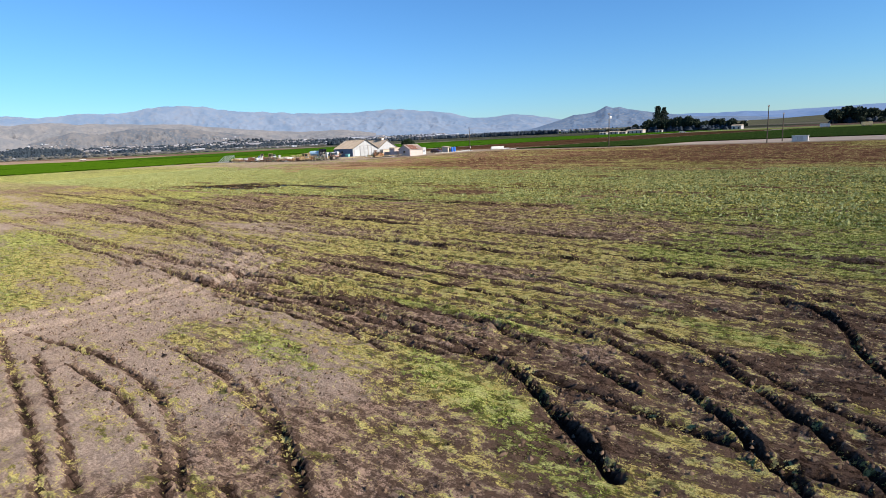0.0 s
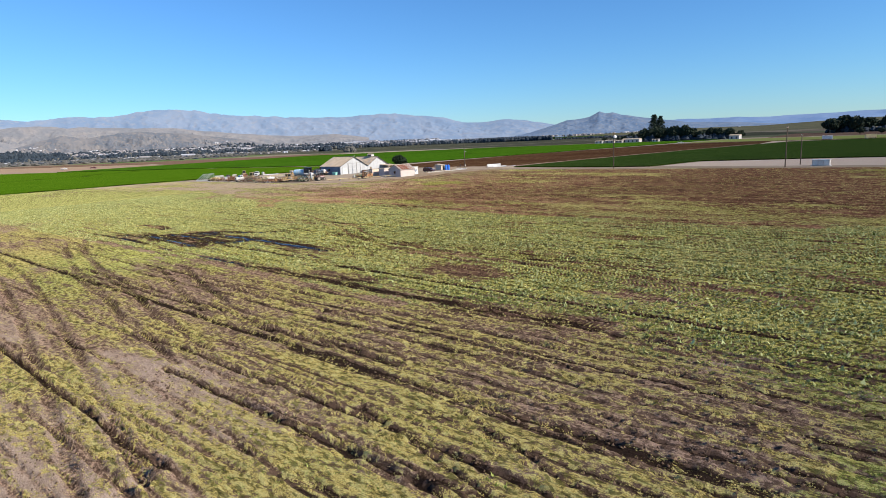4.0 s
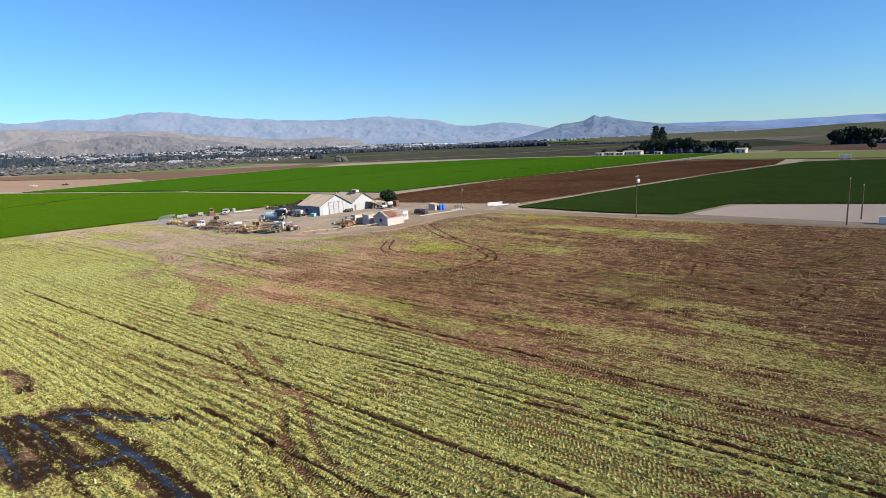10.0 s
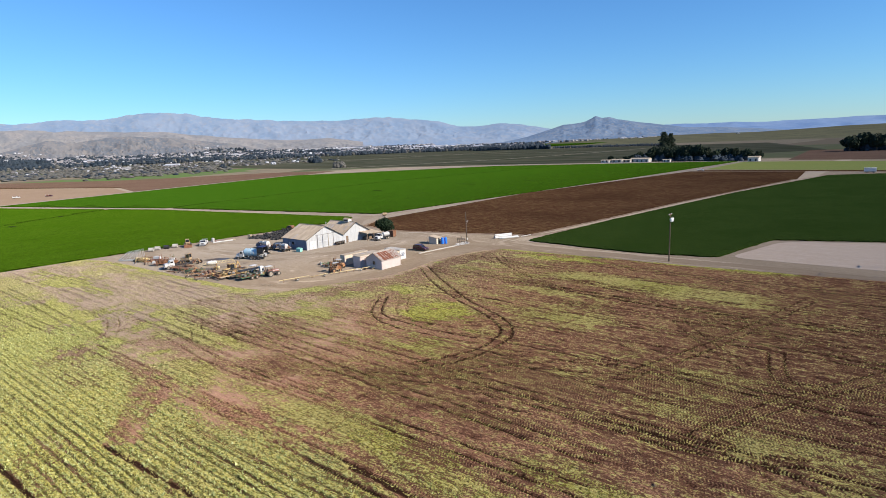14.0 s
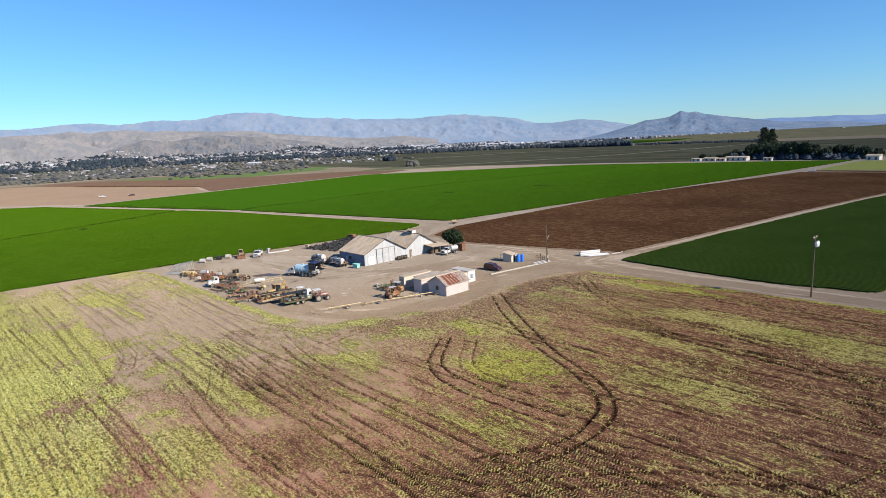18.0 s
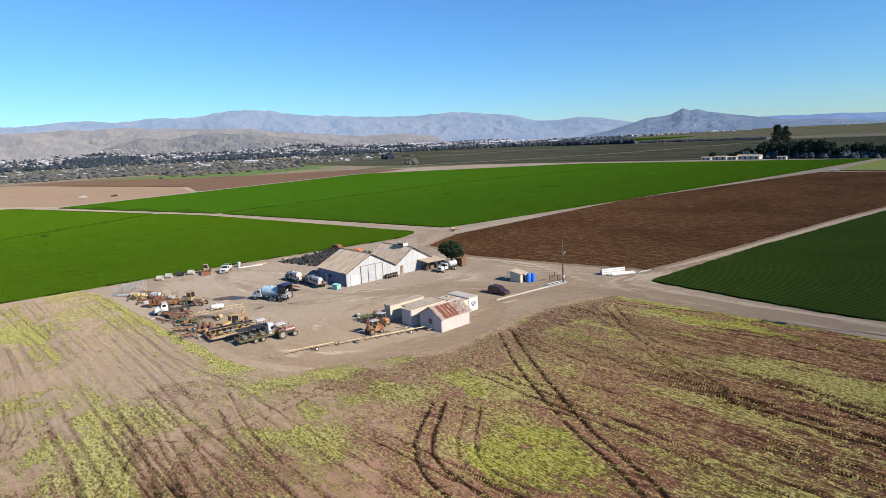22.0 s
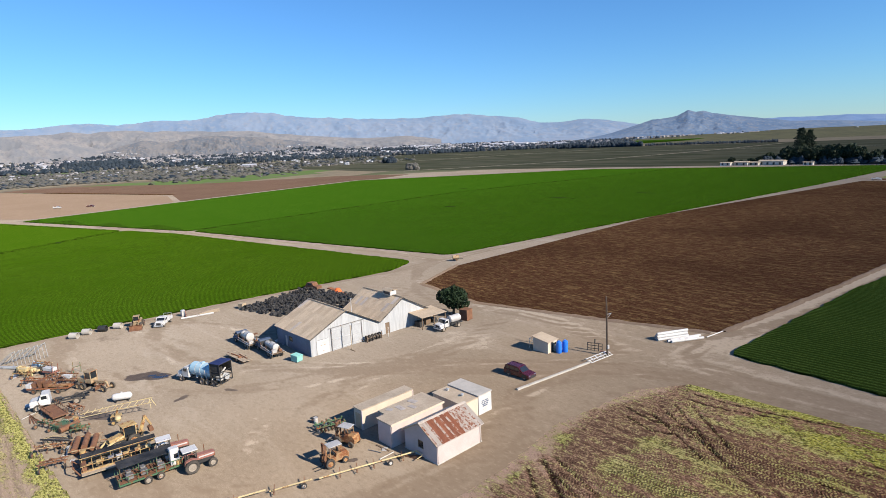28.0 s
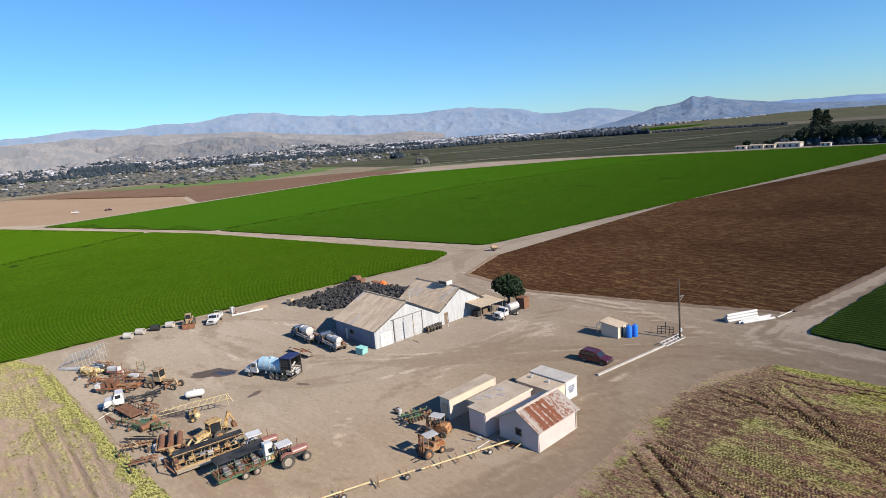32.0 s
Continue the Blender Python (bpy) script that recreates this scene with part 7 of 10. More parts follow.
M_HOUSE = [worn("far_white_wall", (0.54, 0.54, 0.565), (0.40, 0.41, 0.44), 0.9, bump=0), worn("far_cream_wall", (0.31, 0.29, 0.28), (0.26, 0.245, 0.24), 0.9, bump=0), worn("far_grey_roof", (0.21, 0.205, 0.21), (0.27, 0.24, 0.23), 0.9, bump=0)]


def far_town():
    r = random.Random(12)
    groups = [MB(), MB(), MB()]

    def house(mb, p, w, l, h, rz):
        m = Matrix.Translation(p) @ RZ(rz)
        mb.box((0, 0, h / 2), (w, l, h), 0, 0, m)
        mb.prism([(-w / 2 - 0.4, h), (w / 2 + 0.4, h), (0, h + w * 0.22)], -l / 2 - 0.4, l / 2 + 0.4, m)
    for i in range(1700):
        az = r.uniform(121, 178)
        d = r.uniform(2250 if az > 151 else 2050, 3050)
        k = r.uniform(0.5, 1.1)
        house(groups[r.choice((0, 1, 1, 1, 2, 2))], polar(az, d, town_z(az, d) - 0.5), 14 * k, r.uniform(13, 28) * k, 8.5 * k, r.uniform(0, 90))
    for i in range(420):
        az, d = r.uniform(123, 143), r.uniform(2150, 2950)
        house(groups[r.choice((0, 0, 1))], polar(az, d, town_z(az, d) - 0.5), r.uniform(10, 20), r.uniform(14, 40), r.uniform(5, 10), r.uniform(0, 90))
    for i in range(620):
        az, d = r.choice((r.gauss(163.6, 0.9), r.gauss(158.0, 2.0), r.uniform(150, 167))), r.uniform(2930, 3260)
        house(groups[r.choice((0, 0, 1))], polar(az, d, (d - 2910) * 0.16), r.uniform(6, 10), r.uniform(8, 14), r.uniform(4, 6), r.uniform(0, 90))
    for i in range(90):
        house(groups[r.choice((0, 1, 1))], polar(r.uniform(101, 120), r.uniform(3050, 3350), 8), r.uniform(9, 15), r.uniform(12, 26), r.uniform(5, 9), r.uniform(0, 90))
    for i in range(150):
        house(groups[r.choice((0, 2))], polar(r.uniform(142, 178), r.uniform(1150, 2000)), r.uniform(3, 5), r.uniform(5, 11), r.uniform(2.2, 3), r.uniform(0, 90))
    for mb, mt, lb in zip(groups, M_HOUSE, ("white far-off town houses", "cream far-off town houses", "grey far-off town roofs")):
        single("far_town", mb, mt, lb, "houses", kind="stuff")
    # bigger sheds that stand out
    for az, d, w, l, h in ((166.4, 2350, 24, 60, 6), (160.7, 2500, 30, 60, 9), (157.5, 2550, 40, 80, 9), (150.5, 2650, 34, 110, 10), (149.0, 2500, 40, 70, 11), (146.2, 2600, 30, 110, 9), (144.9, 2500, 36, 70, 8), (142.0, 2850, 40, 90, 12), (139.0, 2750, 40, 110, 12), (137.1, 2880, 40, 90, 14), (133, 2700, 40, 120, 9), (130.5, 2600, 50, 170, 10), (128.2, 2750, 40, 120, 11), (154.8, 1450, 10, 30, 4), (158.8, 1280, 8, 18, 4)):
        th = thing("far_warehouse", Matrix.Translation(polar(az, d, town_z(az, d) - 0.3)) @ RZ(az + 90 + r.uniform(-20, 20)), "long pale warehouse far across the valley", "warehouse", "far warehouses")
        part("wall", MB().box((0, 0, h / 2), (l, w, h), 0.1), M_HOUSE[0], th)
        part("roof", MB().prism([(-w / 2 - 1, h), (w / 2 + 1, h), (0, h + 2.5)], -l / 2 - 1, l / 2 + 1, RZ(90)), M_HOUSE[1 if r.random() < 0.5 else 0], th)


far_vegetation()
far_town()

# ---------------------------------------------------------------- machines: common parts
WHEELS = {}


def wheel(parent, x, y, z, r=0.45, w=0.28, rim=M_RIM, axis=90):
    """A lugged tyre with its rim; the axle lies along y."""
    key = (round(r, 3), round(w, 3), rim.name)
    if key not in WHEELS:
        t = MB()
        h = w / 2
        t.lathe([(r * 0.58, -h * 0.8), (r * 0.78, -h), (r * 0.95, -h * 0.82), (r, -h * 0.4), (r, h * 0.4), (r * 0.95, h * 0.82), (r * 0.78, h), (r * 0.58, h * 0.8)], 22, RX(90), True)
        n = 16
        for i in range(n):
            a = 360 / n * i
            for s in (-1, 1):
                t.box((r * 1.0, s * h * 0.42, 0), (r * 0.05, h * 0.8, r * 0.07), 0, 0, RY(a + s * 5))
        d = MB().lathe([(r * 0.12, -h * 0.55), (r * 0.50, -h * 0.35), (r * 0.60, -h * 0.78), (r * 0.60, h * 0.78), (r * 0.50, h * 0.35), (r * 0.12, h * 0.55)], 18, RX(90))
        for i in range(5):
            a = i * 72
            d.cyl(RY(a) @ Vector((r * 0.3, -h * 0.6, 0)), RY(a) @ Vector((r * 0.3, h * 0.6, 0)), r * 0.05, n=6)
        WHEELS[key] = t.mesh("wheel", M_RUBBER, True), d.mesh("rim", rim, True)
    a, b = WHEELS[key]
    ob = part("wheel", a, None, parent, at=T(x, y, z) @ RZ(axis - 90))
    part("rim", b, None, ob)
    return ob


def tank_mesh(l, r, n=20, axis='x', dome=0.25):
    """A lying tank with domed ends, along x."""
    p = [(0.02, -l / 2), (r * 0.5, -l / 2 + r * dome * 0.15), (r * 0.86, -l / 2 + r * dome * 0.55), (r, -l / 2 + r * dome), (r, l / 2 - r * dome), (r * 0.86, l / 2 - r * dome * 0.55), (r * 0.5, l / 2 - r * dome * 0.15), (0.02, l / 2)]
    return MB().lathe(p, n, RY(90) if axis == 'x' else None)


def truck_cab(parent, x, z, w, paint, h=1.35, l=1.5, hood=1.3):
    """Cab with hood, windows, bumper, lights; the nose points to +x from x."""
    prof = [(x, z), (x + l, z), (x + l, z + h * 0.5), (x + l - 0.35, z + h), (x + 0.08, z + h), (x, z + h * 0.55)]
    cab = part("cab", MB().prism(prof, -w / 2, w / 2), paint, parent)
    part("windscreen", MB().add([(x + l - 0.02, -w / 2 + 0.1, z + h * 0.54), (x + l - 0.02, w / 2 - 0.1, z + h * 0.54), (x + l - 0.33, w / 2 - 0.14, z + h * 0.95), (x + l - 0.33, -w / 2 + 0.14, z + h * 0.95)], [(0, 1, 2, 3)], T(0.012, 0, 0.012)), M_GLASS, cab)
    for s in (-1, 1):
        part("side_window", MB().box((x + l * 0.5, s * (w / 2 + 0.006), z + h * 0.72), (l * 0.5, 0.012, h * 0.32), 0.003), M_GLASS, cab)
        part("door_seam", MB().box((x + l * 0.18, s * (w / 2 + 0.004), z + h * 0.5), (0.02, 0.01, h * 0.8)), M_DARK, cab)
        part("mirror", MB().box((x + l - 0.1, s * (w / 2 + 0.18), z + h * 0.7), (0.06, 0.16, 0.26), 0.01).bar((x + l - 0.1, s * w / 2, z + h * 0.7), (x + l - 0.1, s * (w / 2 + 0.15), z + h * 0.7), 0.03), M_DARK, cab)
    if hood:
        hd = part("hood", MB().prism([(x + l, z + 0.05), (x + l + hood, z + 0.05), (x + l + hood, z + h * 0.40), (x + l + hood - 0.2, z + h * 0.48), (x + l, z + h * 0.55)], -w * 0.40, w * 0.40), paint, parent)
        part("grille", MB().box((x + l + hood + 0.01, 0, z + h * 0.24), (0.03, w * 0.5, h * 0.3), 0.005), M_DARK, hd)
        for s in (-1, 1):
            part("fender", MB().prism([(x + l + 0.1, z - 0.05), (x + l + hood, z - 0.05), (x + l + hood - 0.1, z + 0.28), (x + l + 0.35, z + 0.34)], s * w * 0.40, s * w * 0.52), paint, parent)
            part("headlight", MB().cyl((x + l + hood, s * w * 0.46, z + 0.14), (x + l + hood + 0.04, s * w * 0.46, z + 0.14), 0.1, n=10), M_CHROME, hd)
        part("bumper", MB().box((x + l + hood + 0.12, 0, z - 0.12), (0.14, w, 0.2), 0.03), M_GALV, parent)
    return cab


def chassis(parent, x0, x1, w, z=0.75):
    part("chassis", MB().box(((x0 + x1) / 2, -w * 0.22, z), (x1 - x0, 0.12, 0.22), 0.01).box(((x0 + x1) / 2, w * 0.22, z), (x1 - x0, 0.12, 0.22), 0.01).box((x0 + 0.3, 0, z), (0.12, w * 0.5, 0.18)).box(((x0 + x1) / 2, 0, z), (0.12, w * 0.5, 0.18)).box((x1 - 0.5, 0, z), (0.12, w * 0.5, 0.18)), M_DARK, parent)


def put(x, y, rz, z=0.0):
    return T(x, y, z) @ RZ(rz)


# ---------------------------------------------------------------- vehicles
def suv():
    th = thing("suv_car", put(-155.6, 177.7, 2), "dark maroon sport utility car parked on the dirt", "car")
    W = 0.9
    low = [(-2.3, 0.35), (2.28, 0.35), (2.32, 0.62), (2.22, 0.86), (1.15, 1.02), (-2.28, 1.02), (-2.36, 0.6)]
    top = [(-2.26, 1.02), (1.12, 1.02), (0.42, 1.62), (0.2, 1.68), (-1.9, 1.68), (-2.12, 1.55)]
    part("body", MB().prism(low, -W, W), M_MAROON, th, "glossy maroon body")
    cab = MB().prism(top, -W + 0.08, W - 0.08)
    cb = part("cabin", cab, M_MAROON, th)
    for s in (-1, 1):
        y = s * (W - 0.08 + 0.006)
        for a, b in ((-1.98, -1.32), (-1.24, -0.42), (-0.34, 0.52)):
            t = 0.26 if b > 0.4 else 0.05
            part("side_window", MB().add([(a, y, 1.08), (b, y, 1.08), (b - t, y, 1.54), (a + (0.08 if a < -1.5 else 0), y, 1.54)], [(0, 1, 2, 3) if s < 0 else (3, 2, 1, 0)]), M_GLASS, cb)
        part("roof_rail", MB().bar((-1.8, s * 0.7, 1.72), (0.1, s * 0.7, 1.72), 0.05), M_DARK, cb)
        part("mirror", MB().box((0.75, s * 1.0, 1.1), (0.14, 0.2, 0.16), 0.03), M_MAROON, th)
        part("headlight", MB().box((2.24, s * 0.64, 0.74), (0.14, 0.34, 0.17), 0.03), M_CHROME, th)
        part("tail_light", MB().box((-2.32, s * 0.78, 0.95), (0.08, 0.16, 0.3), 0.02), M_TRACTORRED, th)
        part("wheel_arch", MB().lathe([(0.30, -0.02), (0.43, -0.02), (0.43, 0.02), (0.30, 0.02)], 18, T(1.42, s * 0.9, 0.42) @ RX(90), True), M_DARK, th)
        part("wheel_arch", MB().lathe([(0.30, -0.02), (0.43, -0.02), (0.43, 0.02), (0.30, 0.02)], 18, T(-1.42, s * 0.9, 0.42) @ RX(90), True), M_DARK, th)
        for x in (-1.42, 1.42):
            wheel(th, x, s * 0.82, 0.36, 0.36, 0.22, M_RIM)
    part("windscreen", MB().add([(1.10, -0.74, 1.05), (1.10, 0.74, 1.05), (0.46, 0.68, 1.60), (0.46, -0.68, 1.60)], [(0, 1, 2, 3)], T(0.02, 0, 0.01)), M_GLASS, cb)
    part("rear_window", MB().add([(-2.25, 0.7, 1.1), (-2.25, -0.7, 1.1), (-2.13, -0.66, 1.52), (-2.13, 0.66, 1.52)], [(0, 1, 2, 3)], T(-0.02, 0, 0)), M_GLASS, cb)
    part("grille", MB().box((2.31, 0, 0.66), (0.04, 0.8, 0.2), 0.01), M_DARK, th)
    part("bumper", MB().box((2.30, 0, 0.43), (0.16, 1.7, 0.2), 0.05).box((-2.34, 0, 0.45), (0.16, 1.7, 0.2), 0.05), M_DARK, th)


def tanker():
    th = thing("tanker_truck", put(-190.9, 144.6, 203), "pale blue tank truck with black caged rear and navy roof", "truck")
    chassis(th, -4.2, 3.9, 2.4)
    truck_cab(th, 2.0, 0.85, 2.2, M_WHITE, 1.55, 1.3, 1.2)
    tk = part("tank", tank_mesh(4.7, 1.02), M_LIGHTBLUE, th, "pale blue steel tank", at=(-0.35, 0, 2.05), smooth=True)
    for x in (-2.0, -1.0, 0.0, 1.0):
        part("band", MB().lathe([(1.03, -0.05), (1.06, -0.05), (1.06, 0.05), (1.03, 0.05)], 20, T(x, 0, 0) @ RY(90), True), M_WHITE, tk)
        part("saddle", MB().box((x, 0, -1.0), (0.12, 1.6, 0.5), 0.02), M_WHITE, tk)
    part("hatch", MB().cyl((0.2, 0, 0.98), (0.2, 0, 1.15), 0.3, n=14), M_LIGHTBLUE, tk)
    fr = MB()
    for x in (-4.6, -2.75):
        for y in (-1.2, 1.2):
            fr.box((x, y, 2.15), (0.1, 0.1, 3.0))
    for z in (0.7, 1.5, 2.4, 3.6):
        fr.bar((-4.6, -1.2, z), (-4.6, 1.2, z), 0.07).bar((-4.6, -1.2, z), (-2.75, -1.2, z), 0.07).bar((-4.6, 1.2, z), (-2.75, 1.2, z), 0.07)
    cg = part("cage", fr, M_DARK, th, "black steel frame cage")
    part("cage_side", MB().box((-3.67, -1.15, 2.7), (1.75, 0.03, 1.7)).box((-3.67, 1.15, 2.7), (1.75, 0.03, 1.7)).box((-2.8, 0, 2.4), (0.03, 2.3, 2.3)), M_BLACKFILM, cg, "dark mesh sides")
    part("roof", MB().box((-3.67, 0, 3.7), (2.05, 2.6, 0.1), 0.03), M_NAVY, cg, "navy blue canopy roof")
    part("hose_reel", MB().lathe([(0.25, -0.25), (0.5, -0.25), (0.5, -0.2), (0.3, -0.18), (0.3, 0.18), (0.5, 0.2), (0.5, 0.25), (0.25, 0.25)], 16, T(-4.3, -0.3, 1.35) @ RY(90)), M_GALV, cg)
    part("pump", MB().box((-3.6, 0.3, 1.2), (0.9, 0.8, 0.7), 0.05).cyl((-4.1, 0.5, 2.0), (-4.1, -0.5, 2.6), 0.12, n=8), M_TANKGREY, cg)
    for x in (3.6, -0.6, -1.75, -3.0):
        for s in (-1, 1):
            wheel(th, x, s * 0.98, 0.5, 0.5, 0.3, M_RIM)


def flatbed(x, y, rz, cab, tanks, label):
    th = thing("flatbed_truck", put(x, y, rz), label, "truck", "flatbed trucks")
    chassis(th, -3.8, 3.4, 2.3)
    truck_cab(th, 1.7, 0.8, 2.0, cab, 1.35, 1.2, 1.0)
    bed = part("bed", MB().box((-1.3, 0, 1.02), (5.2, 2.3, 0.12), 0.02), M_WOOD, th, "timber flat bed")
    for s in (-1, 1):
        part("side_rail", MB().box((-1.3, s * 1.16, 1.0), (5.2, 0.06, 0.16)), M_TANKGREY, bed)
    part("headboard", MB().box((1.32, 0, 1.55), (0.08, 2.2, 0.95), 0.01), M_DARK, bed)
    for tx, l, r, m in tanks:
        tk = part("tank", tank_mesh(l, r, 18, 'x', 0.18), m, th, "cream end-on tank" if m is M_WHITE else "", at=T(tx, 0, 1.1 + r), smooth=True)
        for d in (-l * 0.3, l * 0.3):
            part("tank_strap", MB().lathe([(r + 0.01, -0.04), (r + 0.03, -0.04), (r + 0.03, 0.04), (r + 0.01, 0.04)], 18, T(d, 0, 0) @ RY(90), True), M_STEEL, tk)
            part("tank_saddle", MB().box((d, 0, -r + 0.05), (0.12, r * 1.5, 0.3), 0.01), M_STEEL, tk)
    part("tool_box", MB().box((-3.3, 0.6, 1.35), (0.7, 0.8, 0.5), 0.03), M_TANKGREY, bed)
    part("pump", MB().box((-3.2, -0.5, 1.3), (0.6, 0.5, 0.4), 0.04).cyl((-3.2, -0.5, 1.5), (-3.2, -0.5, 1.95), 0.07, n=8).cyl((-3.4, -0.75, 1.3), (-2.9, -0.75, 1.3), 0.12, n=10), M_RUST, bed)
    for k, z in enumerate((1.2, 1.32, 1.44)):
        part("hose_coil", MB().lathe([(0.30, -0.05), (0.38, -0.05), (0.38, 0.05), (0.30, 0.05)], 16, T(0.9, -0.6 + 0.05 * k, z), True), M_BLACKFILM, bed)
    for yy in (-1.0, -0.85, 1.0):
        part("pipe", MB().cyl((-3.6, yy, 1.16), (1.1, yy + 0.1, 1.2 + 0.2 * abs(yy)), 0.06, n=8), M_GALV, bed)
    for xx in (-3.7, -1.2, 1.1):
        part("stake", MB().bar((xx, 1.1, 1.05), (xx, 1.1, 1.9), 0.07), M_RUST, bed)
    for wx in (2.9, -1.6, -2.7):
        for s in (-1, 1):
            wheel(th, wx, s * 0.95, 0.46, 0.46, 0.27, M_RIM)


def water_truck():
    th = thing("small_tank_truck", put(-180.2, 186.9, -92), "old white truck with small grey tank by the lean-to", "truck")
    chassis(th, -2.8, 2.7, 2.1)
    truck_cab(th, 1.0, 0.75, 1.9, M_WHITE, 1.35, 1.15, 1.0)
    part("tank", tank_mesh(2.7, 0.72), M_TANKGREY, th, "dull grey tank", at=(-1.05, 0, 1.65), smooth=True)
    part("tank_frame", MB().box((-1.05, 0, 0.95), (2.8, 1.5, 0.12), 0.02).box((-2.2, 0, 1.2), (0.1, 1.3, 0.5)).box((0.0, 0, 1.2), (0.1, 1.3, 0.5)), M_DARK, th)
    for x in (2.3, -1.5):
        for s in (-1, 1):
            wheel(th, x, s * 0.85, 0.45, 0.45, 0.26, M_RIM)


def chassis_truck():
    th = thing("bare_chassis_truck", put(-198.6, 127.0, -104), "white cab truck with a bare dark chassis and no bed", "truck")
    chassis(th, -3.6, 3.0, 2.2, 0.8)
    truck_cab(th, 1.1, 0.85, 2.0, M_WHITE, 1.5, 1.35, 1.1)
    part("fuel_tank", MB().box((0.4, -0.85, 0.7), (1.0, 0.4, 0.45), 0.06), M_DARK, th)
    part("hitch_arm", MB().bar((-2.2, -0.4, 0.95), (-3.9, -0.2, 1.35), 0.12).bar((-2.2, 0.4, 0.95), (-3.9, 0.2, 1.35), 0.12).cyl((-3.9, -0.5, 1.35), (-3.9, 0.5, 1.35), 0.12, n=8), M_DARK, th)
    for x in (2.7, -2.0):
        for s in (-1, 1):
            wheel(th, x, s * 0.95, 0.52, 0.52, 0.3, M_RIM)


def pickup(x, y, rz, paint, label, name="pickup_truck"):
    th = thing(name, put(x, y, rz), label, "truck", "pickup trucks")
    chassis(th, -2.5, 2.2, 1.9, 0.6)
    truck_cab(th, 0.0, 0.55, 1.85, paint, 1.25, 1.35, 1.1)
    b = MB().box((-1.3, 0, 0.72), (2.4, 1.8, 0.12), 0.02)
    b.box((-1.3, -0.88, 1.0), (2.4, 0.07, 0.5), 0.01).box((-1.3, 0.88, 1.0), (2.4, 0.07, 0.5), 0.01).box((-2.48, 0, 1.0), (0.07, 1.75, 0.5), 0.01)
    part("bed", b, paint, th)
    part("rack", MB().bar((-2.3, -0.8, 1.8), (-2.3, 0.8, 1.8), 0.06).bar((-0.4, -0.8, 1.8), (-0.4, 0.8, 1.8), 0.06).bar((-2.3, -0.8, 1.2), (-2.3, -0.8, 1.8), 0.06).bar((-2.3, 0.8, 1.2), (-2.3, 0.8, 1.8), 0.06).bar((-0.4, 0.8, 1.2), (-0.4, 0.8, 1.8), 0.06).bar((-0.4, -0.8, 1.2), (-0.4, -0.8, 1.8), 0.06), M_GALV, th)
    for wx in (1.65, -1.5):
        for s in (-1, 1):
            wheel(th, wx, s * 0.82, 0.38, 0.38, 0.24, M_RIM)


def tractor(x, y, rz, paint, label, canopy=True, narrow=False):
    """Farm tractor; nose to +x."""
    th = thing("tractor", put(x, y, rz), label, "tractor", "red tractors")
    part("engine_block", MB().box((0.75, 0, 0.85), (2.0, 0.45, 0.6), 0.05).box((-0.5, 0, 0.8), (1.0, 0.6, 0.7), 0.06), M_DARK, th)
    hd = part("hood", MB().prism([(0.0, 1.1), (1.85, 1.05), (1.9, 1.5), (1.7, 1.58), (0.0, 1.66)], -0.33, 0.33), paint, th, "faded red hood with pale stripe")
    part("stripe", MB().box((0.95, -0.336, 1.38), (1.6, 0.012, 0.14)).box((0.95, 0.336, 1.38), (1.6, 0.012, 0.14)), M_WHITE, hd)
    part("grille", MB().box((1.9, 0, 1.25), (0.05, 0.55, 0.5), 0.01), M_DARK, hd)
    part("exhaust", MB().cyl((0.9, 0.2, 1.55), (0.9, 0.2, 2.5), 0.045, n=8), M_RUST, th)
    part("seat", MB().box((-0.75, 0, 1.35), (0.5, 0.5, 0.14), 0.05).box((-1.0, 0, 1.62), (0.12, 0.5, 0.5), 0.05), M_BLACKFILM, th)
    part("steering_wheel", MB().lathe([(0.17, -0.015), (0.2, -0.015), (0.2, 0.015), (0.17, 0.015)], 14, T(-0.2, 0, 1.8) @ RY(-35), True).cyl((-0.2, 0, 1.8), (0.0, 0, 1.5), 0.03, n=6), M_DARK, th)
    for s in (-1, 1):
        part("fender", MB().prism([(-1.5, 1.15), (-1.35, 1.55), (-0.7, 1.72), (-0.05, 1.5), (0.0, 1.42), (-0.7, 1.62), (-1.3, 1.45)], s * 0.5, s * 0.92), paint if not narrow else M_WHITE, th)
        wheel(th, -0.7, s * 0.85, 0.78, 0.78, 0.42, M_RIM)
        wheel(th, 1.5, s * 0.72, 0.5, 0.5, 0.26, M_RIM)
    part("front_axle", MB().bar((1.5, -0.7, 0.5), (1.5, 0.7, 0.5), 0.14).box((1.5, 0, 0.65), (0.2, 0.2, 0.4)), M_DARK, th)
    part("rear_axle", MB().cyl((-0.7, -0.8, 0.78), (-0.7, 0.8, 0.78), 0.14, n=8), M_DARK, th)
    if canopy:
        cp = part("canopy", MB().box((-0.7, 0, 2.55), (1.6, 1.4, 0.1), 0.04), M_WHITE, th, "flat white sun canopy")
        for cx, cy in ((-1.3, -0.55), (-1.3, 0.55), (-0.1, -0.55), (-0.1, 0.55)):
            part("canopy_post", MB().bar((cx, cy, 1.3), (cx, cy, 2.52), 0.06), M_DARK, cp)


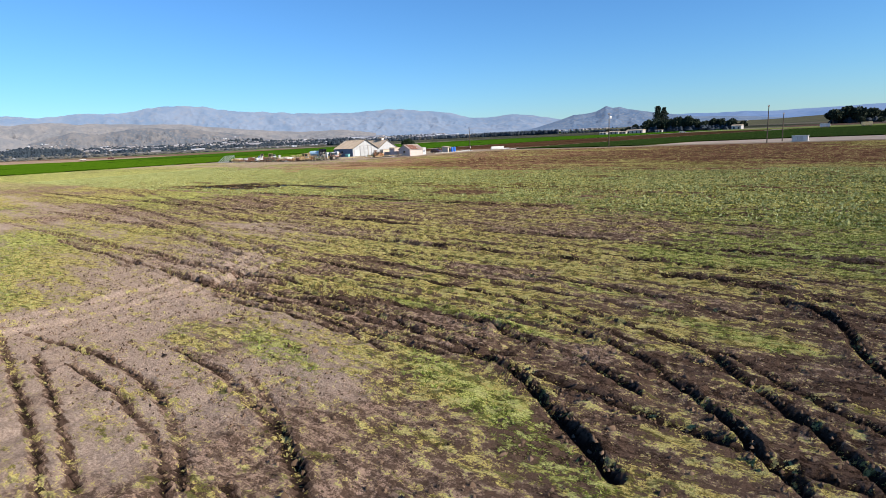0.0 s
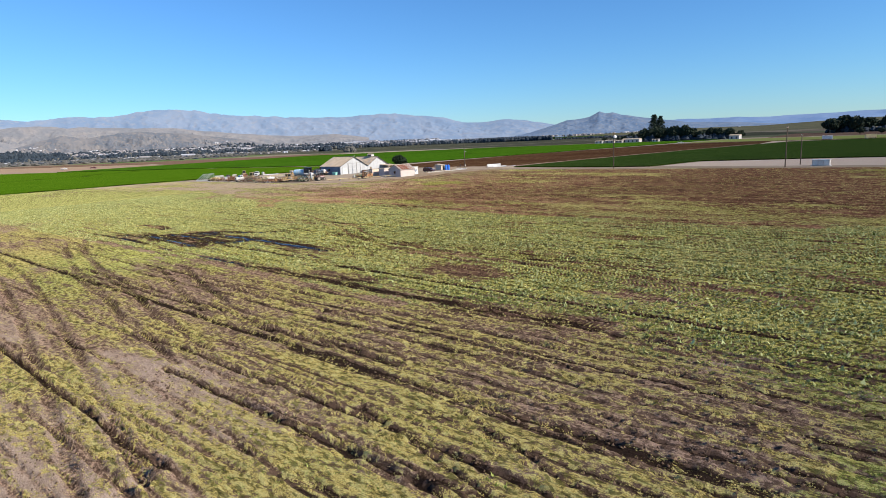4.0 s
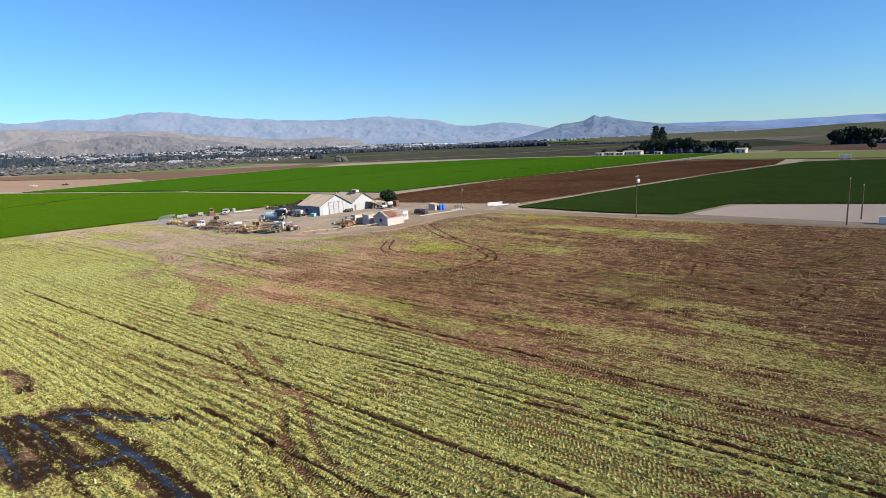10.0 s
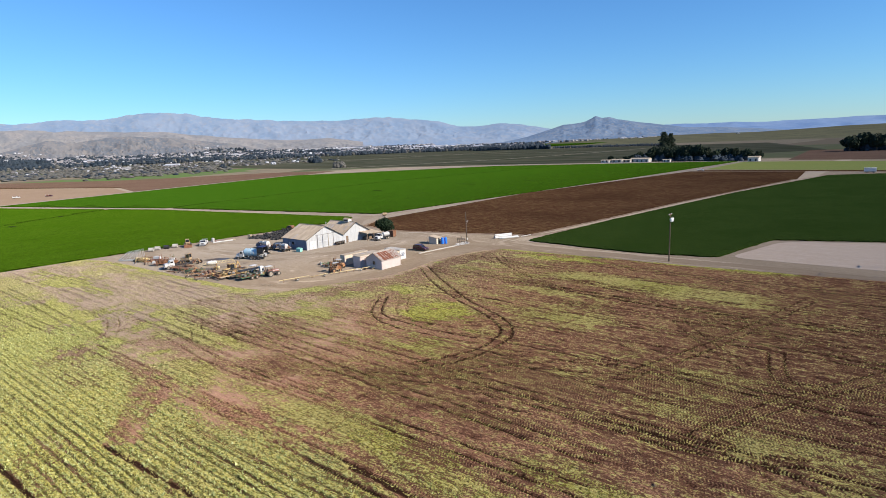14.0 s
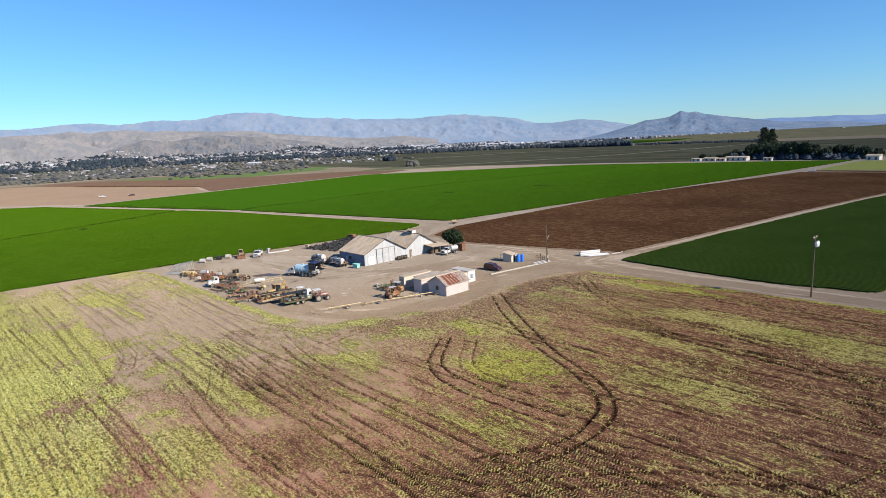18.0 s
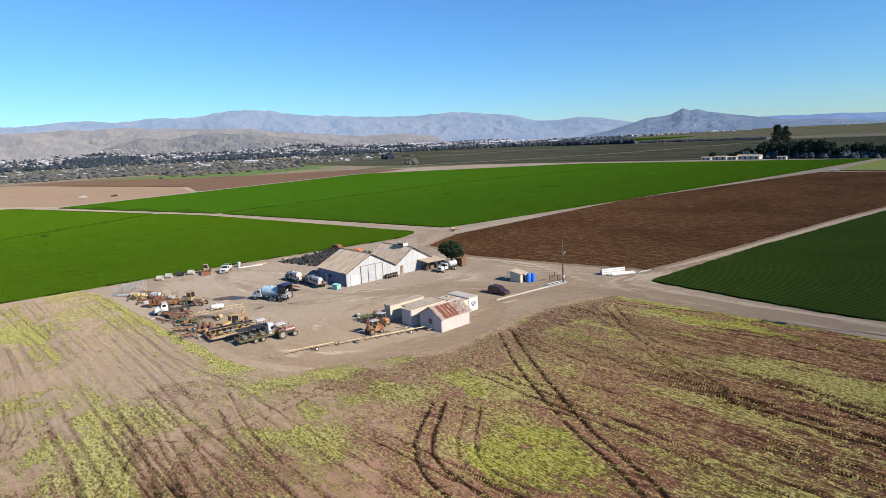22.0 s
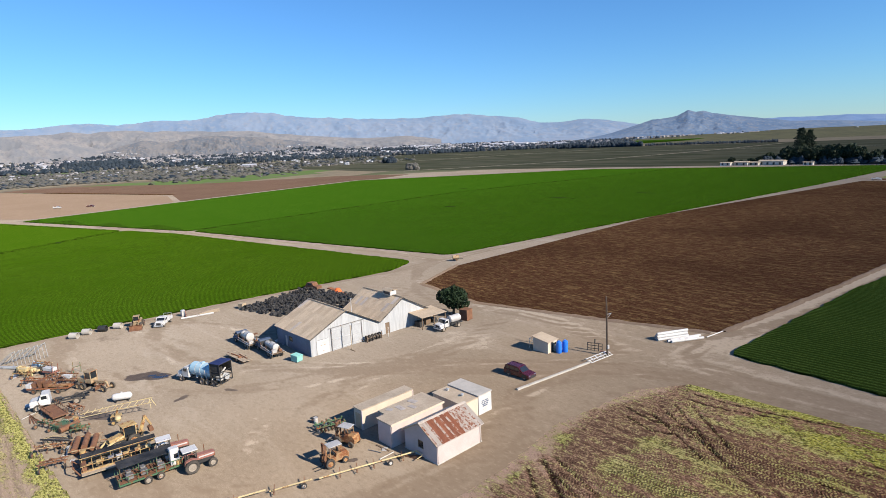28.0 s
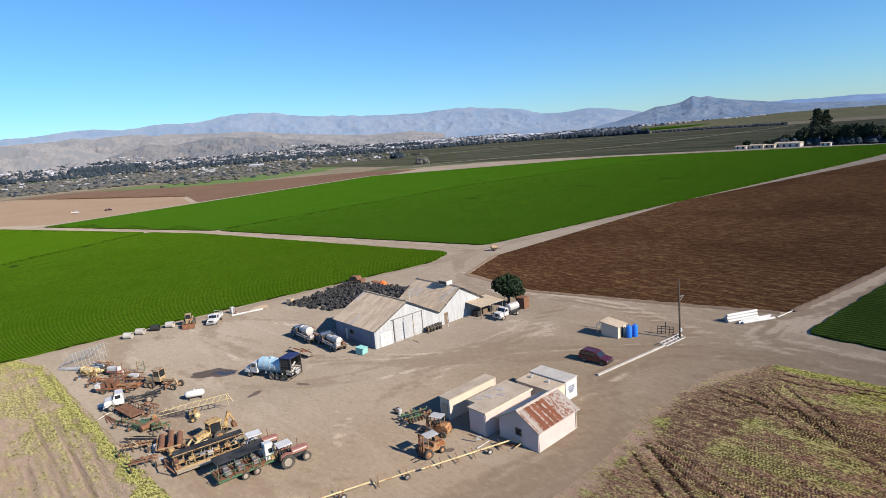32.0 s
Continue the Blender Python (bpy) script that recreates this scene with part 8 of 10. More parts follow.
def forklift(x, y, rz, paint, label):
    """Rough-terrain forklift: big wheels at the mast (+x end)."""
    th = thing("forklift", put(x, y, rz), label, "forklift", "rough terrain forklifts")
    part("body", MB().prism([(-1.5, 0.5), (0.6, 0.5), (0.6, 0.95), (-0.1, 1.0), (-0.2, 1.35), (-1.4, 1.4), (-1.55, 1.1)], -0.6, 0.6), paint, th)
    part("counterweight", MB().box((-1.5, 0, 0.8), (0.4, 1.2, 0.7), 0.1), paint, th)
    part("seat", MB().box((-0.3, 0, 1.2), (0.5, 0.5, 0.15), 0.04).box((-0.55, 0, 1.5), (0.12, 0.5, 0.55), 0.04), M_BLACKFILM, th)
    gd = part("overhead_guard", MB().box((-0.13, 0, 2.3), (1.6, 1.25, 0.07), 0.02), M_TANKGREY, th, "grey flat overhead guard")
    for cx, cy in ((0.55, -0.52), (0.55, 0.52), (-0.8, -0.52), (-0.8, 0.52)):
        part("guard_post", MB().bar((cx, cy, 0.95), (cx * 0.9, cy, 2.27), 0.07), paint, gd)
    ms = MB()
    for s in (-1, 1):
        ms.box((1.05, s * 0.42, 1.45), (0.14, 0.1, 2.5)).box((0.95, s * 0.28, 1.45), (0.1, 0.08, 2.3))
    ms.box((1.0, 0, 2.6), (0.16, 0.95, 0.1)).box((1.0, 0, 1.4), (0.1, 0.85, 0.1)).box((1.0, 0, 0.4), (0.12, 0.95, 0.14))
    mt = part("mast", ms, M_RUST, th, "dark lifting mast")
    part("carriage", MB().box((1.16, 0, 0.75), (0.06, 1.1, 0.1)).box((1.16, 0, 0.35), (0.06, 1.1, 0.1)).bar((1.16, -0.5, 0.3), (1.16, -0.5, 1.3), 0.06).bar((1.16, 0.5, 0.3), (1.16, 0.5, 1.3), 0.06), M_RUST, mt)
    for s in (-1, 1):
        part("fork", MB().box((1.2, s * 0.3, 0.4), (0.06, 0.12, 0.7)).box((1.75, s * 0.3, 0.08), (1.1, 0.12, 0.05)), M_DARK, mt)
        wheel(th, 0.7, s * 0.78, 0.55, 0.55, 0.34, M_ORANGE)
        wheel(th, -1.15, s * 0.7, 0.38, 0.38, 0.26, M_ORANGE)
    part("steering_wheel", MB().lathe([(0.15, -0.015), (0.18, -0.015), (0.18, 0.015), (0.15, 0.015)], 12, T(0.15, 0, 1.55) @ RY(-40), True).cyl((0.15, 0, 1.55), (0.4, 0, 1.0), 0.03, n=6), M_DARK, th)


def backhoe():
    th = thing("backhoe_loader", put(-178.3, 130.4, -86), "worn yellow backhoe loader with raised digging arm", "backhoe")
    part("chassis", MB().box((0, 0, 0.8), (3.6, 0.8, 0.5), 0.05), M_DARK, th)
    part("hood", MB().prism([(0.4, 1.0), (2.0, 1.0), (2.05, 1.45), (0.4, 1.65)], -0.42, 0.42), M_YELLOW, th)
    cb = MB()
    for x, y in ((-0.95, -0.6), (-0.95, 0.6), (0.4, -0.6), (0.4, 0.6)):
        cb.bar((x, y, 1.0), (x, y, 2.5), 0.08)
    cab = part("cab_frame", cb, M_YELLOW, th)
    part("roof", MB().box((-0.28, 0, 2.55), (1.7, 1.5, 0.12), 0.05), M_YELLOW, cab, "flat yellow cab roof")
    part("cab_glass", MB().box((-0.28, 0.6, 1.9), (1.2, 0.02, 0.9)).box((0.4, 0, 1.95), (0.02, 1.1, 0.9)).box((-0.28, -0.6, 1.9), (1.2, 0.02, 0.9)), M_GLASS, cab)
    part("seat", MB().box((-0.3, 0, 1.2), (0.5, 0.5, 0.4), 0.06), M_BLACKFILM, cab)
    la = MB()
    for s in (-1, 1):
        la.bar((0.5, s * 0.62, 1.5), (2.2, s * 0.62, 1.0), 0.14, 0.2).bar((2.2, s * 0.62, 1.0), (3.0, s * 0.62, 0.35), 0.14, 0.2).cyl((0.9, s * 0.62, 0.8), (2.2, s * 0.62, 0.85), 0.06, n=8)
    la.bar((2.2, -0.6, 1.0), (2.2, 0.6, 1.0), 0.1)
    ld = part("loader_arm", la, M_PALEYELLOW, th)
    part("bucket", MB().prism([(2.9, 0.05), (3.7, 0.05), (3.72, 0.1), (3.05, 0.14), (2.98, 0.65), (3.25, 0.78), (3.2, 0.82), (2.88, 0.7)], -1.1, 1.1), M_RUST, ld)
    bh = MB().bar((-1.6, 0, 0.9), (-2.3, 0, 2.9), 0.26, 0.3).bar((-2.3, 0, 2.9), (-2.9, 0, 1.5), 0.2, 0.24).cyl((-1.5, 0, 1.3), (-2.0, 0, 2.4), 0.07, n=8).box((-1.5, 0, 0.9), (0.4, 0.6, 0.6), 0.04)
    ar = part("digging_arm", bh, M_YELLOW, th)
    part("digging_bucket", MB().prism([(-3.1, 0.7), (-2.6, 0.7), (-2.5, 1.3), (-2.9, 1.5), (-3.0, 1.2)], -0.3, 0.3), M_RUST, ar)
    for s in (-1, 1):
        part("stabiliser", MB().bar((-1.5, s * 0.5, 0.9), (-1.6, s * 1.05, 1.5), 0.14).box((-1.6, s * 1.1, 1.5), (0.3, 0.3, 0.06)), M_YELLOW, th)
        wheel(th, -0.5, s * 0.85, 0.72, 0.72, 0.42, M_YELLOW)
        wheel(th, 1.5, s * 0.75, 0.45, 0.45, 0.28, M_YELLOW)


def wheel_loader():
    th = thing("wheel_loader", put(-230.9, 146.2, -25), "old tan wheel loader with cab at the crop edge", "loader")
    part("body", MB().prism([(-1.9, 0.6), (0.4, 0.6), (0.4, 1.3), (-0.3, 1.55), (-1.9, 1.6)], -0.7, 0.7), M_TANMETAL, th)
    cab = part("cab", MB().box((0.0, 0, 1.9), (1.2, 1.2, 1.3), 0.05), M_TANMETAL, th)
    part("cab_glass", MB().box((0.61, 0, 2.05), (0.02, 1.0, 0.8)).box((0, 0.61, 2.05), (0.9, 0.02, 0.75)).box((0, -0.61, 2.05), (0.9, 0.02, 0.75)), M_GLASS, cab)
    part("grille", MB().box((-1.92, 0, 1.1), (0.04, 1.1, 0.7)), M_DARK, th)
    la = MB()
    for s in (-1, 1):
        la.bar((0.4, s * 0.4, 1.4), (1.9, s * 0.4, 0.6), 0.16, 0.24)
    arm = part("lift_arm", la, M_TANMETAL, th)
    part("bucket", MB().prism([(1.8, 0.1), (2.7, 0.05), (2.7, 0.1), (2.0, 0.2), (1.95, 0.9), (2.2, 1.05), (2.1, 1.08), (1.8, 0.95)], -1.2, 1.2), M_RUST, arm)
    for x in (-1.2, 0.95):
        for s in (-1, 1):
            wheel(th, x, s * 0.9, 0.65, 0.65, 0.45, M_TANMETAL)


def road_grader():
    th = thing("road_grader", put(-201.6, 131.9, 28), "old tan motor grader with upright cab", "grader")
    part("frame", MB().bar((-0.6, 0, 1.2), (2.6, 0, 1.3), 0.26, 0.3).bar((2.6, 0, 1.3), (2.8, 0, 0.6), 0.26, 0.3), M_TANMETAL, th)
    part("engine_cover", MB().box((-1.9, 0, 1.25), (1.6, 1.0, 0.9), 0.06), M_TANMETAL, th)
    cb = MB()
    for x, y in ((-1.0, -0.55), (-1.0, 0.55), (0.15, -0.55), (0.15, 0.55)):
        cb.bar((x, y, 1.0), (x, y, 2.8), 0.1)
    cb.box((-0.42, 0, 1.35), (1.2, 1.15, 0.7), 0.03)
    cab = part("cab", cb, M_TANMETAL, th)
    part("roof", MB().box((-0.42, 0, 2.85), (1.45, 1.35, 0.12), 0.04), M_TANMETAL, cab)
    part("cab_glass", MB().box((0.16, 0, 2.2), (0.02, 1.0, 0.9)).box((-0.42, 0.56, 2.2), (1.0, 0.02, 0.9)).box((-0.42, -0.56, 2.2), (1.0, 0.02, 0.9)), M_GLASS, cab)
    part("blade", MB().prism([(0.9, 0.15), (1.0, 0.15), (1.08, 0.45), (0.98, 0.75), (0.92, 0.74), (1.0, 0.45)], -1.5, 1.5, RZ(20)), M_RUST, th)
    part("turn_circle", MB().lathe([(0.5, -0.05), (0.65, -0.05), (0.65, 0.05), (0.5, 0.05)], 18, T(1.1, 0, 0.85), True).bar((1.1, 0, 0.85), (1.1, 0, 1.25), 0.12), M_RUST, th)
    for s in (-1, 1):
        for x in (-2.3, -1.3):
            wheel(th, x, s * 0.85, 0.55, 0.55, 0.34, M_TANMETAL)
        wheel(th, 2.8, s * 0.8, 0.5, 0.5, 0.26, M_TANMETAL)
    part("front_axle", MB().bar((2.8, -0.8, 0.5), (2.8, 0.8, 0.5), 0.14), M_TANMETAL, th)


# ---------------------------------------------------------------- trailers and implements
def green_harvester():
    th = thing("green_harvest_trailer", put(-168.4, 130.2, 86), "green harvest trailer with black mesh roof and white cabinet", "trailer")
    fr = MB()
    for y in (-1.25, 1.25):
        fr.bar((-3.3, y, 0.75), (3.0, y, 0.75), 0.14, 0.16)
        fr.bar((-3.3, y, 1.5), (3.0, y, 1.5), 0.06)
    for i in range(8):
        fr.bar((-3.3 + i * 0.9, -1.25, 0.75), (-3.3 + i * 0.9, 1.25, 0.75), 0.1)
        for y in (-1.25, 1.25):
            fr.bar((-3.3 + i * 0.9, y, 0.75), (-3.3 + i * 0.9, y, 1.5), 0.06)
    part("frame", fr, M_GREENPAINT, th, "green welded frame")
    part("deck", MB().box((-0.2, 0, 0.86), (6.2, 2.3, 0.05)), M_RUST, th, "rusty deck plates")
    part("roof", MB().box((-0.3, 0.55, 2.25), (5.6, 2.0, 0.05)), M_BLACKFILM, th, "black shade mesh roof")
    for x in (-3.0, -1.2, 0.6, 2.4):
        for y in (-0.4, 1.5):
            part("roof_post", MB().bar((x, min(y, 1.2), 0.8), (x, y, 2.25), 0.06), M_GREENPAINT, th)
    bl = MB()
    for i in range(14):
        bl.cyl((-2.9 + i * 0.38, -0.9, 1.05), (-2.9 + i * 0.38, 0.9, 1.05), 0.05, n=6)
    part("roller_bed", bl, M_RUST, th)
    for x in (-2.2, -0.8, 0.9):
        part("bin", MB().box((x, -0.75, 1.25), (0.7, 0.55, 0.5), 0.03), M_STEEL, th)
        part("bin", MB().box((x + 0.1, 0.5, 1.15), (0.5, 0.7, 0.35), 0.03), M_STEEL, th)
    cb = part("cabinet", MB().box((2.35, -0.55, 1.75), (0.95, 0.9, 1.95), 0.05), M_WHITE, th, "tall white control cabinet")
    part("cabinet_window", MB().box((2.45, -1.005, 1.9), (0.4, 0.015, 0.5), 0.005), M_GLASS, cb)
    part("cabinet_window", MB().box((2.83, -0.5, 2.1), (0.015, 0.4, 0.4)), M_GLASS, cb)
    part("motor", MB().cyl((2.4, 0.5, 1.1), (2.4, 1.1, 1.1), 0.28, n=12).box((2.0, 0.8, 1.0), (0.5, 0.6, 0.4), 0.03), M_TANKGREY, th)
    part("yellow_drum", MB().cyl((2.6, -1.0, 0.85), (2.6, -1.0, 1.3), 0.22, n=14), M_YELLOW, th)
    part("drawbar", MB().bar((3.0, -0.6, 0.7), (4.3, 0, 0.6), 0.12).bar((3.0, 0.6, 0.7), (4.3, 0, 0.6), 0.12), M_GREENPAINT, th)
    for x in (-0.6, 0.65):
        for s in (-1, 1):
            wheel(th, x, s * 1.4, 0.42, 0.42, 0.26, M_RIM)


def yellow_harvester():
    th = thing("yellow_harvest_platform", put(-174.3, 128.9, 82), "yellow framed harvest platform with black conveyor decks", "harvester")
    fr = MB()
    for y in (-1.5, 0.1, 1.4):
        fr.bar((-4.2, y, 0.8), (3.6, y, 0.95), 0.14, 0.18)
    for i in range(9):
        x = -4.0 + i * 0.95
        fr.bar((x, -1.5, 0.85), (x, 1.4, 0.85), 0.08)
        fr.bar((x, 0.1, 0.85), (x, 0.1, 1.7), 0.06)
        fr.bar((x, -1.5, 0.85), (x, -1.5, 1.5), 0.05)
    fr.bar((-4.2, 0.1, 1.7), (3.6, 0.1, 1.7), 0.07).bar((-4.2, -1.5, 1.5), (3.6, -1.5, 1.5), 0.06)
    part("frame", fr, M_YELLOW, th, "worn yellow frame and railings")
    part("conveyor", MB().box((-0.2, 0.85, 1.55), (7.6, 1.3, 0.06), 0, 0, RX(6)), M_BLACKFILM, th, "wide black conveyor deck")
    part("catwalk", MB().box((-1.6, -1.85, 0.75), (5.2, 0.8, 0.06)), M_PALEWOOD, th, "plank catwalk")
    part("conveyor", MB().box((0.8, -0.75, 1.2), (5.0, 0.7, 0.05)), M_BLACKFILM, th)
    for i, (x, y, m) in enumerate(((-2.4, -0.8, M_YELLOW), (-1.2, -0.7, M_STEEL), (0.3, -0.8, M_YELLOW), (1.5, -0.6, M_YELLOW), (-0.4, -0.9, M_TANKGREY), (2.6, -0.7, M_PALEYELLOW))):
        part("packing_station", MB().box((x, y, 1.25), (0.6, 0.5, 0.35), 0.03).bar((x - 0.25, y, 0.85), (x - 0.25, y, 1.3), 0.06).bar((x + 0.25, y, 0.85), (x + 0.25, y, 1.75), 0.06), m, th)
    part("end_roller", MB().cyl((-3.9, -1.2, 0.95), (-3.9, 1.4, 1.05), 0.3, n=14), M_RUST, th, "rusted end roller")
    part("end_frame", MB().bar((-4.2, -1.5, 0.4), (-4.9, -1.0, 1.4), 0.1).bar((-4.2, 1.4, 0.4), (-4.9, 1.0, 1.4), 0.1).bar((-4.9, -1.0, 1.4), (-4.9, 1.0, 1.4), 0.1), M_RUST, th)
    for x in (-2.0, 1.8):
        for s in (-1, 1):
            wheel(th, x, s * 1.15, 0.42, 0.42, 0.26, M_YELLOW)


def roller_implement():
    th = thing("field_roller", put(-181.2, 126.6, 70), "rust-brown steel field rollers in a frame", "farm implement")
    for i, (x, y) in enumerate(((-1.1, 0.2), (-0.1, 0.7), (0.9, 0.0))):
        part("roller", MB().cyl((x, y - 1.7, 0.62), (x, y + 1.5, 0.75), 0.34, n=16), M_RUST, th, "long rusted steel drum")
    part("frame", MB().bar((-1.6, -1.7, 0.7), (1.5, -1.7, 0.7), 0.12).bar((-1.6, 1.9, 0.8), (1.5, 1.9, 0.8), 0.12).bar((-1.6, -1.7, 0.7), (-1.6, 1.9, 0.8), 0.12).bar((1.5, -1.7, 0.7), (1.5, 1.9, 0.8), 0.12).bar((1.5, 0, 0.75), (2.9, -0.3, 0.5), 0.1), M_TANMETAL, th)
    t2 = thing("toolbar_implement", put(-184.8, 124.0, 40), "dark toolbar implement with two small wheels and hoses", "farm implement")
    fr = MB().bar((-2.0, 0, 0.8), (2.0, 0, 0.8), 0.16).bar((-1.8, 0.7, 0.7), (1.8, 0.7, 0.7), 0.12).bar((0, 0, 0.8), (0.2, -1.5, 0.5), 0.12)
    part("frame", fr, M_DARK, t2)
    for i in range(7):
        part("shank", MB().bar((-1.8 + i * 0.6, 0.0, 0.75), (-1.8 + i * 0.6, 0.35, 0.06), 0.06), M_GREENPAINT if i % 2 else M_RUST, t2)
    part("arched_pipe", MB().bar((-1.5, 0, 0.9), (-0.2, 0.2, 1.3), 0.07).bar((-0.2, 0.2, 1.3), (1.6, 0.2, 1.1), 0.07), M_PALEYELLOW, t2)
    for s in (-1.2, 1.2):
        wheel(t2, s, -0.4, 0.32, 0.32, 0.2, M_WHITE, 0)


def disc_harrow(x, y, rz, paint, label, rows=2, n=9, step=0.42):
    th = thing("disc_harrow", put(x, y, rz), label, "farm implement", "harrows")
    L = n * step
    for r in range(rows):
        yy = (r - (rows - 1) / 2) * 1.1
        ax = part("gang_bar", MB().bar((-L / 2, yy, 0.75), (L / 2, yy, 0.75), 0.12).cyl((-L / 2, yy, 0.3), (L / 2, yy, 0.3), 0.04, n=6), paint, th)
        for i in range(n):
            d = MB().lathe([(0.02, -0.02), (0.18, -0.05), (0.3, 0.02), (0.3, 0.03), (0.18, -0.03), (0.02, 0.0)], 12, T(-L / 2 + (i + 0.5) * step, yy, 0.3) @ RY(90) @ RX(14 if r else -14))
            part("disc", d, M_RUST if i % 3 else M_STEEL, ax)
        for i in range(0, n, 2):
            part("standard", MB().bar((-L / 2 + (i + 0.5) * step, yy, 0.3), (-L / 2 + (i + 0.5) * step, yy, 0.9), 0.05).box((-L / 2 + (i + 0.5) * step, yy, 0.95), (0.2, 0.25, 0.18), 0.02), M_ORANGE if i == n // 2 * 2 - 2 else paint, ax)
    part("tongue", MB().bar((0, -0.6, 0.7), (0, 1.9, 0.5), 0.12).bar((-L * 0.3, -0.6, 0.72), (0, 1.5, 0.55), 0.08).bar((L * 0.3, -0.6, 0.72), (0, 1.5, 0.55), 0.08), paint, th)


def spray_boom():
    """A long wheeled pipe boom lying along the yard's edge."""
    a, b = Vector((-157.8, 130.6, 0)), Vector((-149.9, 152.8, 0))
    d = (b - a)
    th = thing("wheeled_pipe_boom", T(a.x, a.y, 0) @ RZ(math.degrees(math.atan2(d.y, d.x))), "long pale jointed pipe boom on small wheels", "pipe boom")
    L = d.length
    for k, (s, e) in enumerate(((0, 0.30), (0.315, 0.50), (0.53, 1.0))):
        zz = 0.62 - 0.06 * k
        part("pipe", MB().cyl((s * L, 0.35 * (k % 2) - 0.15, zz - 0.25 * (k == 1)), (e * L, -0.2 * (k % 2), zz + 0.1), 0.09, n=10), M_PALEYELLOW, th, "pale yellow rusted pipe")
    for s in (0.04, 0.16, 0.33, 0.46, 0.62, 0.70, 0.78, 0.92):
        part("cross_arm", MB().bar((s * L, -0.75, 0.30), (s * L + 0.25, 0.75, 0.62), 0.07).bar((s * L, -0.2, 0.05), (s * L, -0.05, 0.6), 0.06), M_RUST, th)
    for s in (0.18, 0.46, 0.86):
        part("axle", MB().bar((s * L, -0.55, 0.3), (s * L, 0.35, 0.3), 0.08).bar((s * L, 0, 0.3), (s * L, 0, 0.6), 0.1), M_RUST, th)
        wheel(th, s * L, -0.5, 0.3, 0.3, 0.2, M_TANKGREY)
    part("end_frame", MB().bar((L, -0.1, 0.55), (L + 0.3, -1.0, 0.5), 0.08).bar((L + 0.3, -1.0, 0.5), (L - 0.6, -1.2, 0.3), 0.08), M_PALEYELLOW, th)
    for i in range(6):
        single("steel_bar", MB().bar((0, 0, 0), (2.6 + 0.2 * (i % 3), 0.15 * i, 0.02), 0.07), M_RUST, "rusty steel bar lying by the shed", "steel bar", "steel bars", m=put(-151.6 + 0.22 * i, 151.5 + 0.1 * i, 18 + 3 * i, 0.05 + 0.03 * (i % 2)))


def sprayer_frame():
    th = thing("sprayer_boom_frame", put(-186.9, 131.3, 62), "pale yellow folded sprayer boom on a wheeled stand", "sprayer")
    m = MB()
    for z, y in ((1.55, -0.35), (1.95, 0.35)):
        m.bar((-4.2, y * 0.3, z - 0.5), (0, y, z), 0.08).bar((0, y, z), (4.6, y, z + 0.35), 0.09)
    for i in range(10):
        x = -3.6 + i * 0.85
        m.bar((x, -0.3, 1.5 + 0.03 * i), (x + 0.4, 0.3, 1.85 + 0.03 * i), 0.05)
    part("boom", m, M_PALEYELLOW, th, "pale yellow lattice boom")
    part("drop_arm", MB().bar((4.5, 0, 2.3), (5.0, 0.1, 1.2), 0.08).bar((4.3, 0, 2.3), (4.4, -0.2, 1.0), 0.06), M_PALEYELLOW, th)
    part("stand", MB().bar((0, -0.6, 0.4), (0.3, 0, 1.7), 0.12).bar((0, 0.6, 0.4), (0.3, 0, 1.7), 0.12).box((0, 0, 0.6), (1.2, 0.9, 0.25), 0.03), M_YELLOW, th)
    part("ball_tank", MB().lathe([(0.03, -0.42), (0.3, -0.32), (0.42, 0), (0.3, 0.32), (0.03, 0.42)], 14, T(0.6, -1.4, 0.75)), M_PALEYELLOW, th, smooth=True)
    part("outrigger", MB().bar((0.3, 0, 0.6), (0.6, -1.5, 0.5), 0.1), M_YELLOW, th)
    for s in (-1, 1):
        wheel(th, -0.2, s * 0.7, 0.36, 0.36, 0.22, M_YELLOW)
    wheel(th, 0.1, -1.7, 0.34, 0.34, 0.22, M_YELLOW)
    tk = thing("propane_tank", put(-193.0, 133.6, 66), "white lying propane tank on skids", "tank")
    part("tank", tank_mesh(2.7, 0.5, 20, 'x', 0.8), M_WHITE, tk, at=(0, 0, 0.75), smooth=True)
    for x in (-0.8, 0.8):
        part("skid", MB().box((x, 0, 0.14), (0.14, 0.9, 0.28), 0.02), M_DARK, tk)
    part("valve_dome", MB().cyl((0, 0, 1.22), (0, 0, 1.4), 0.14, n=10), M_WHITE, tk)


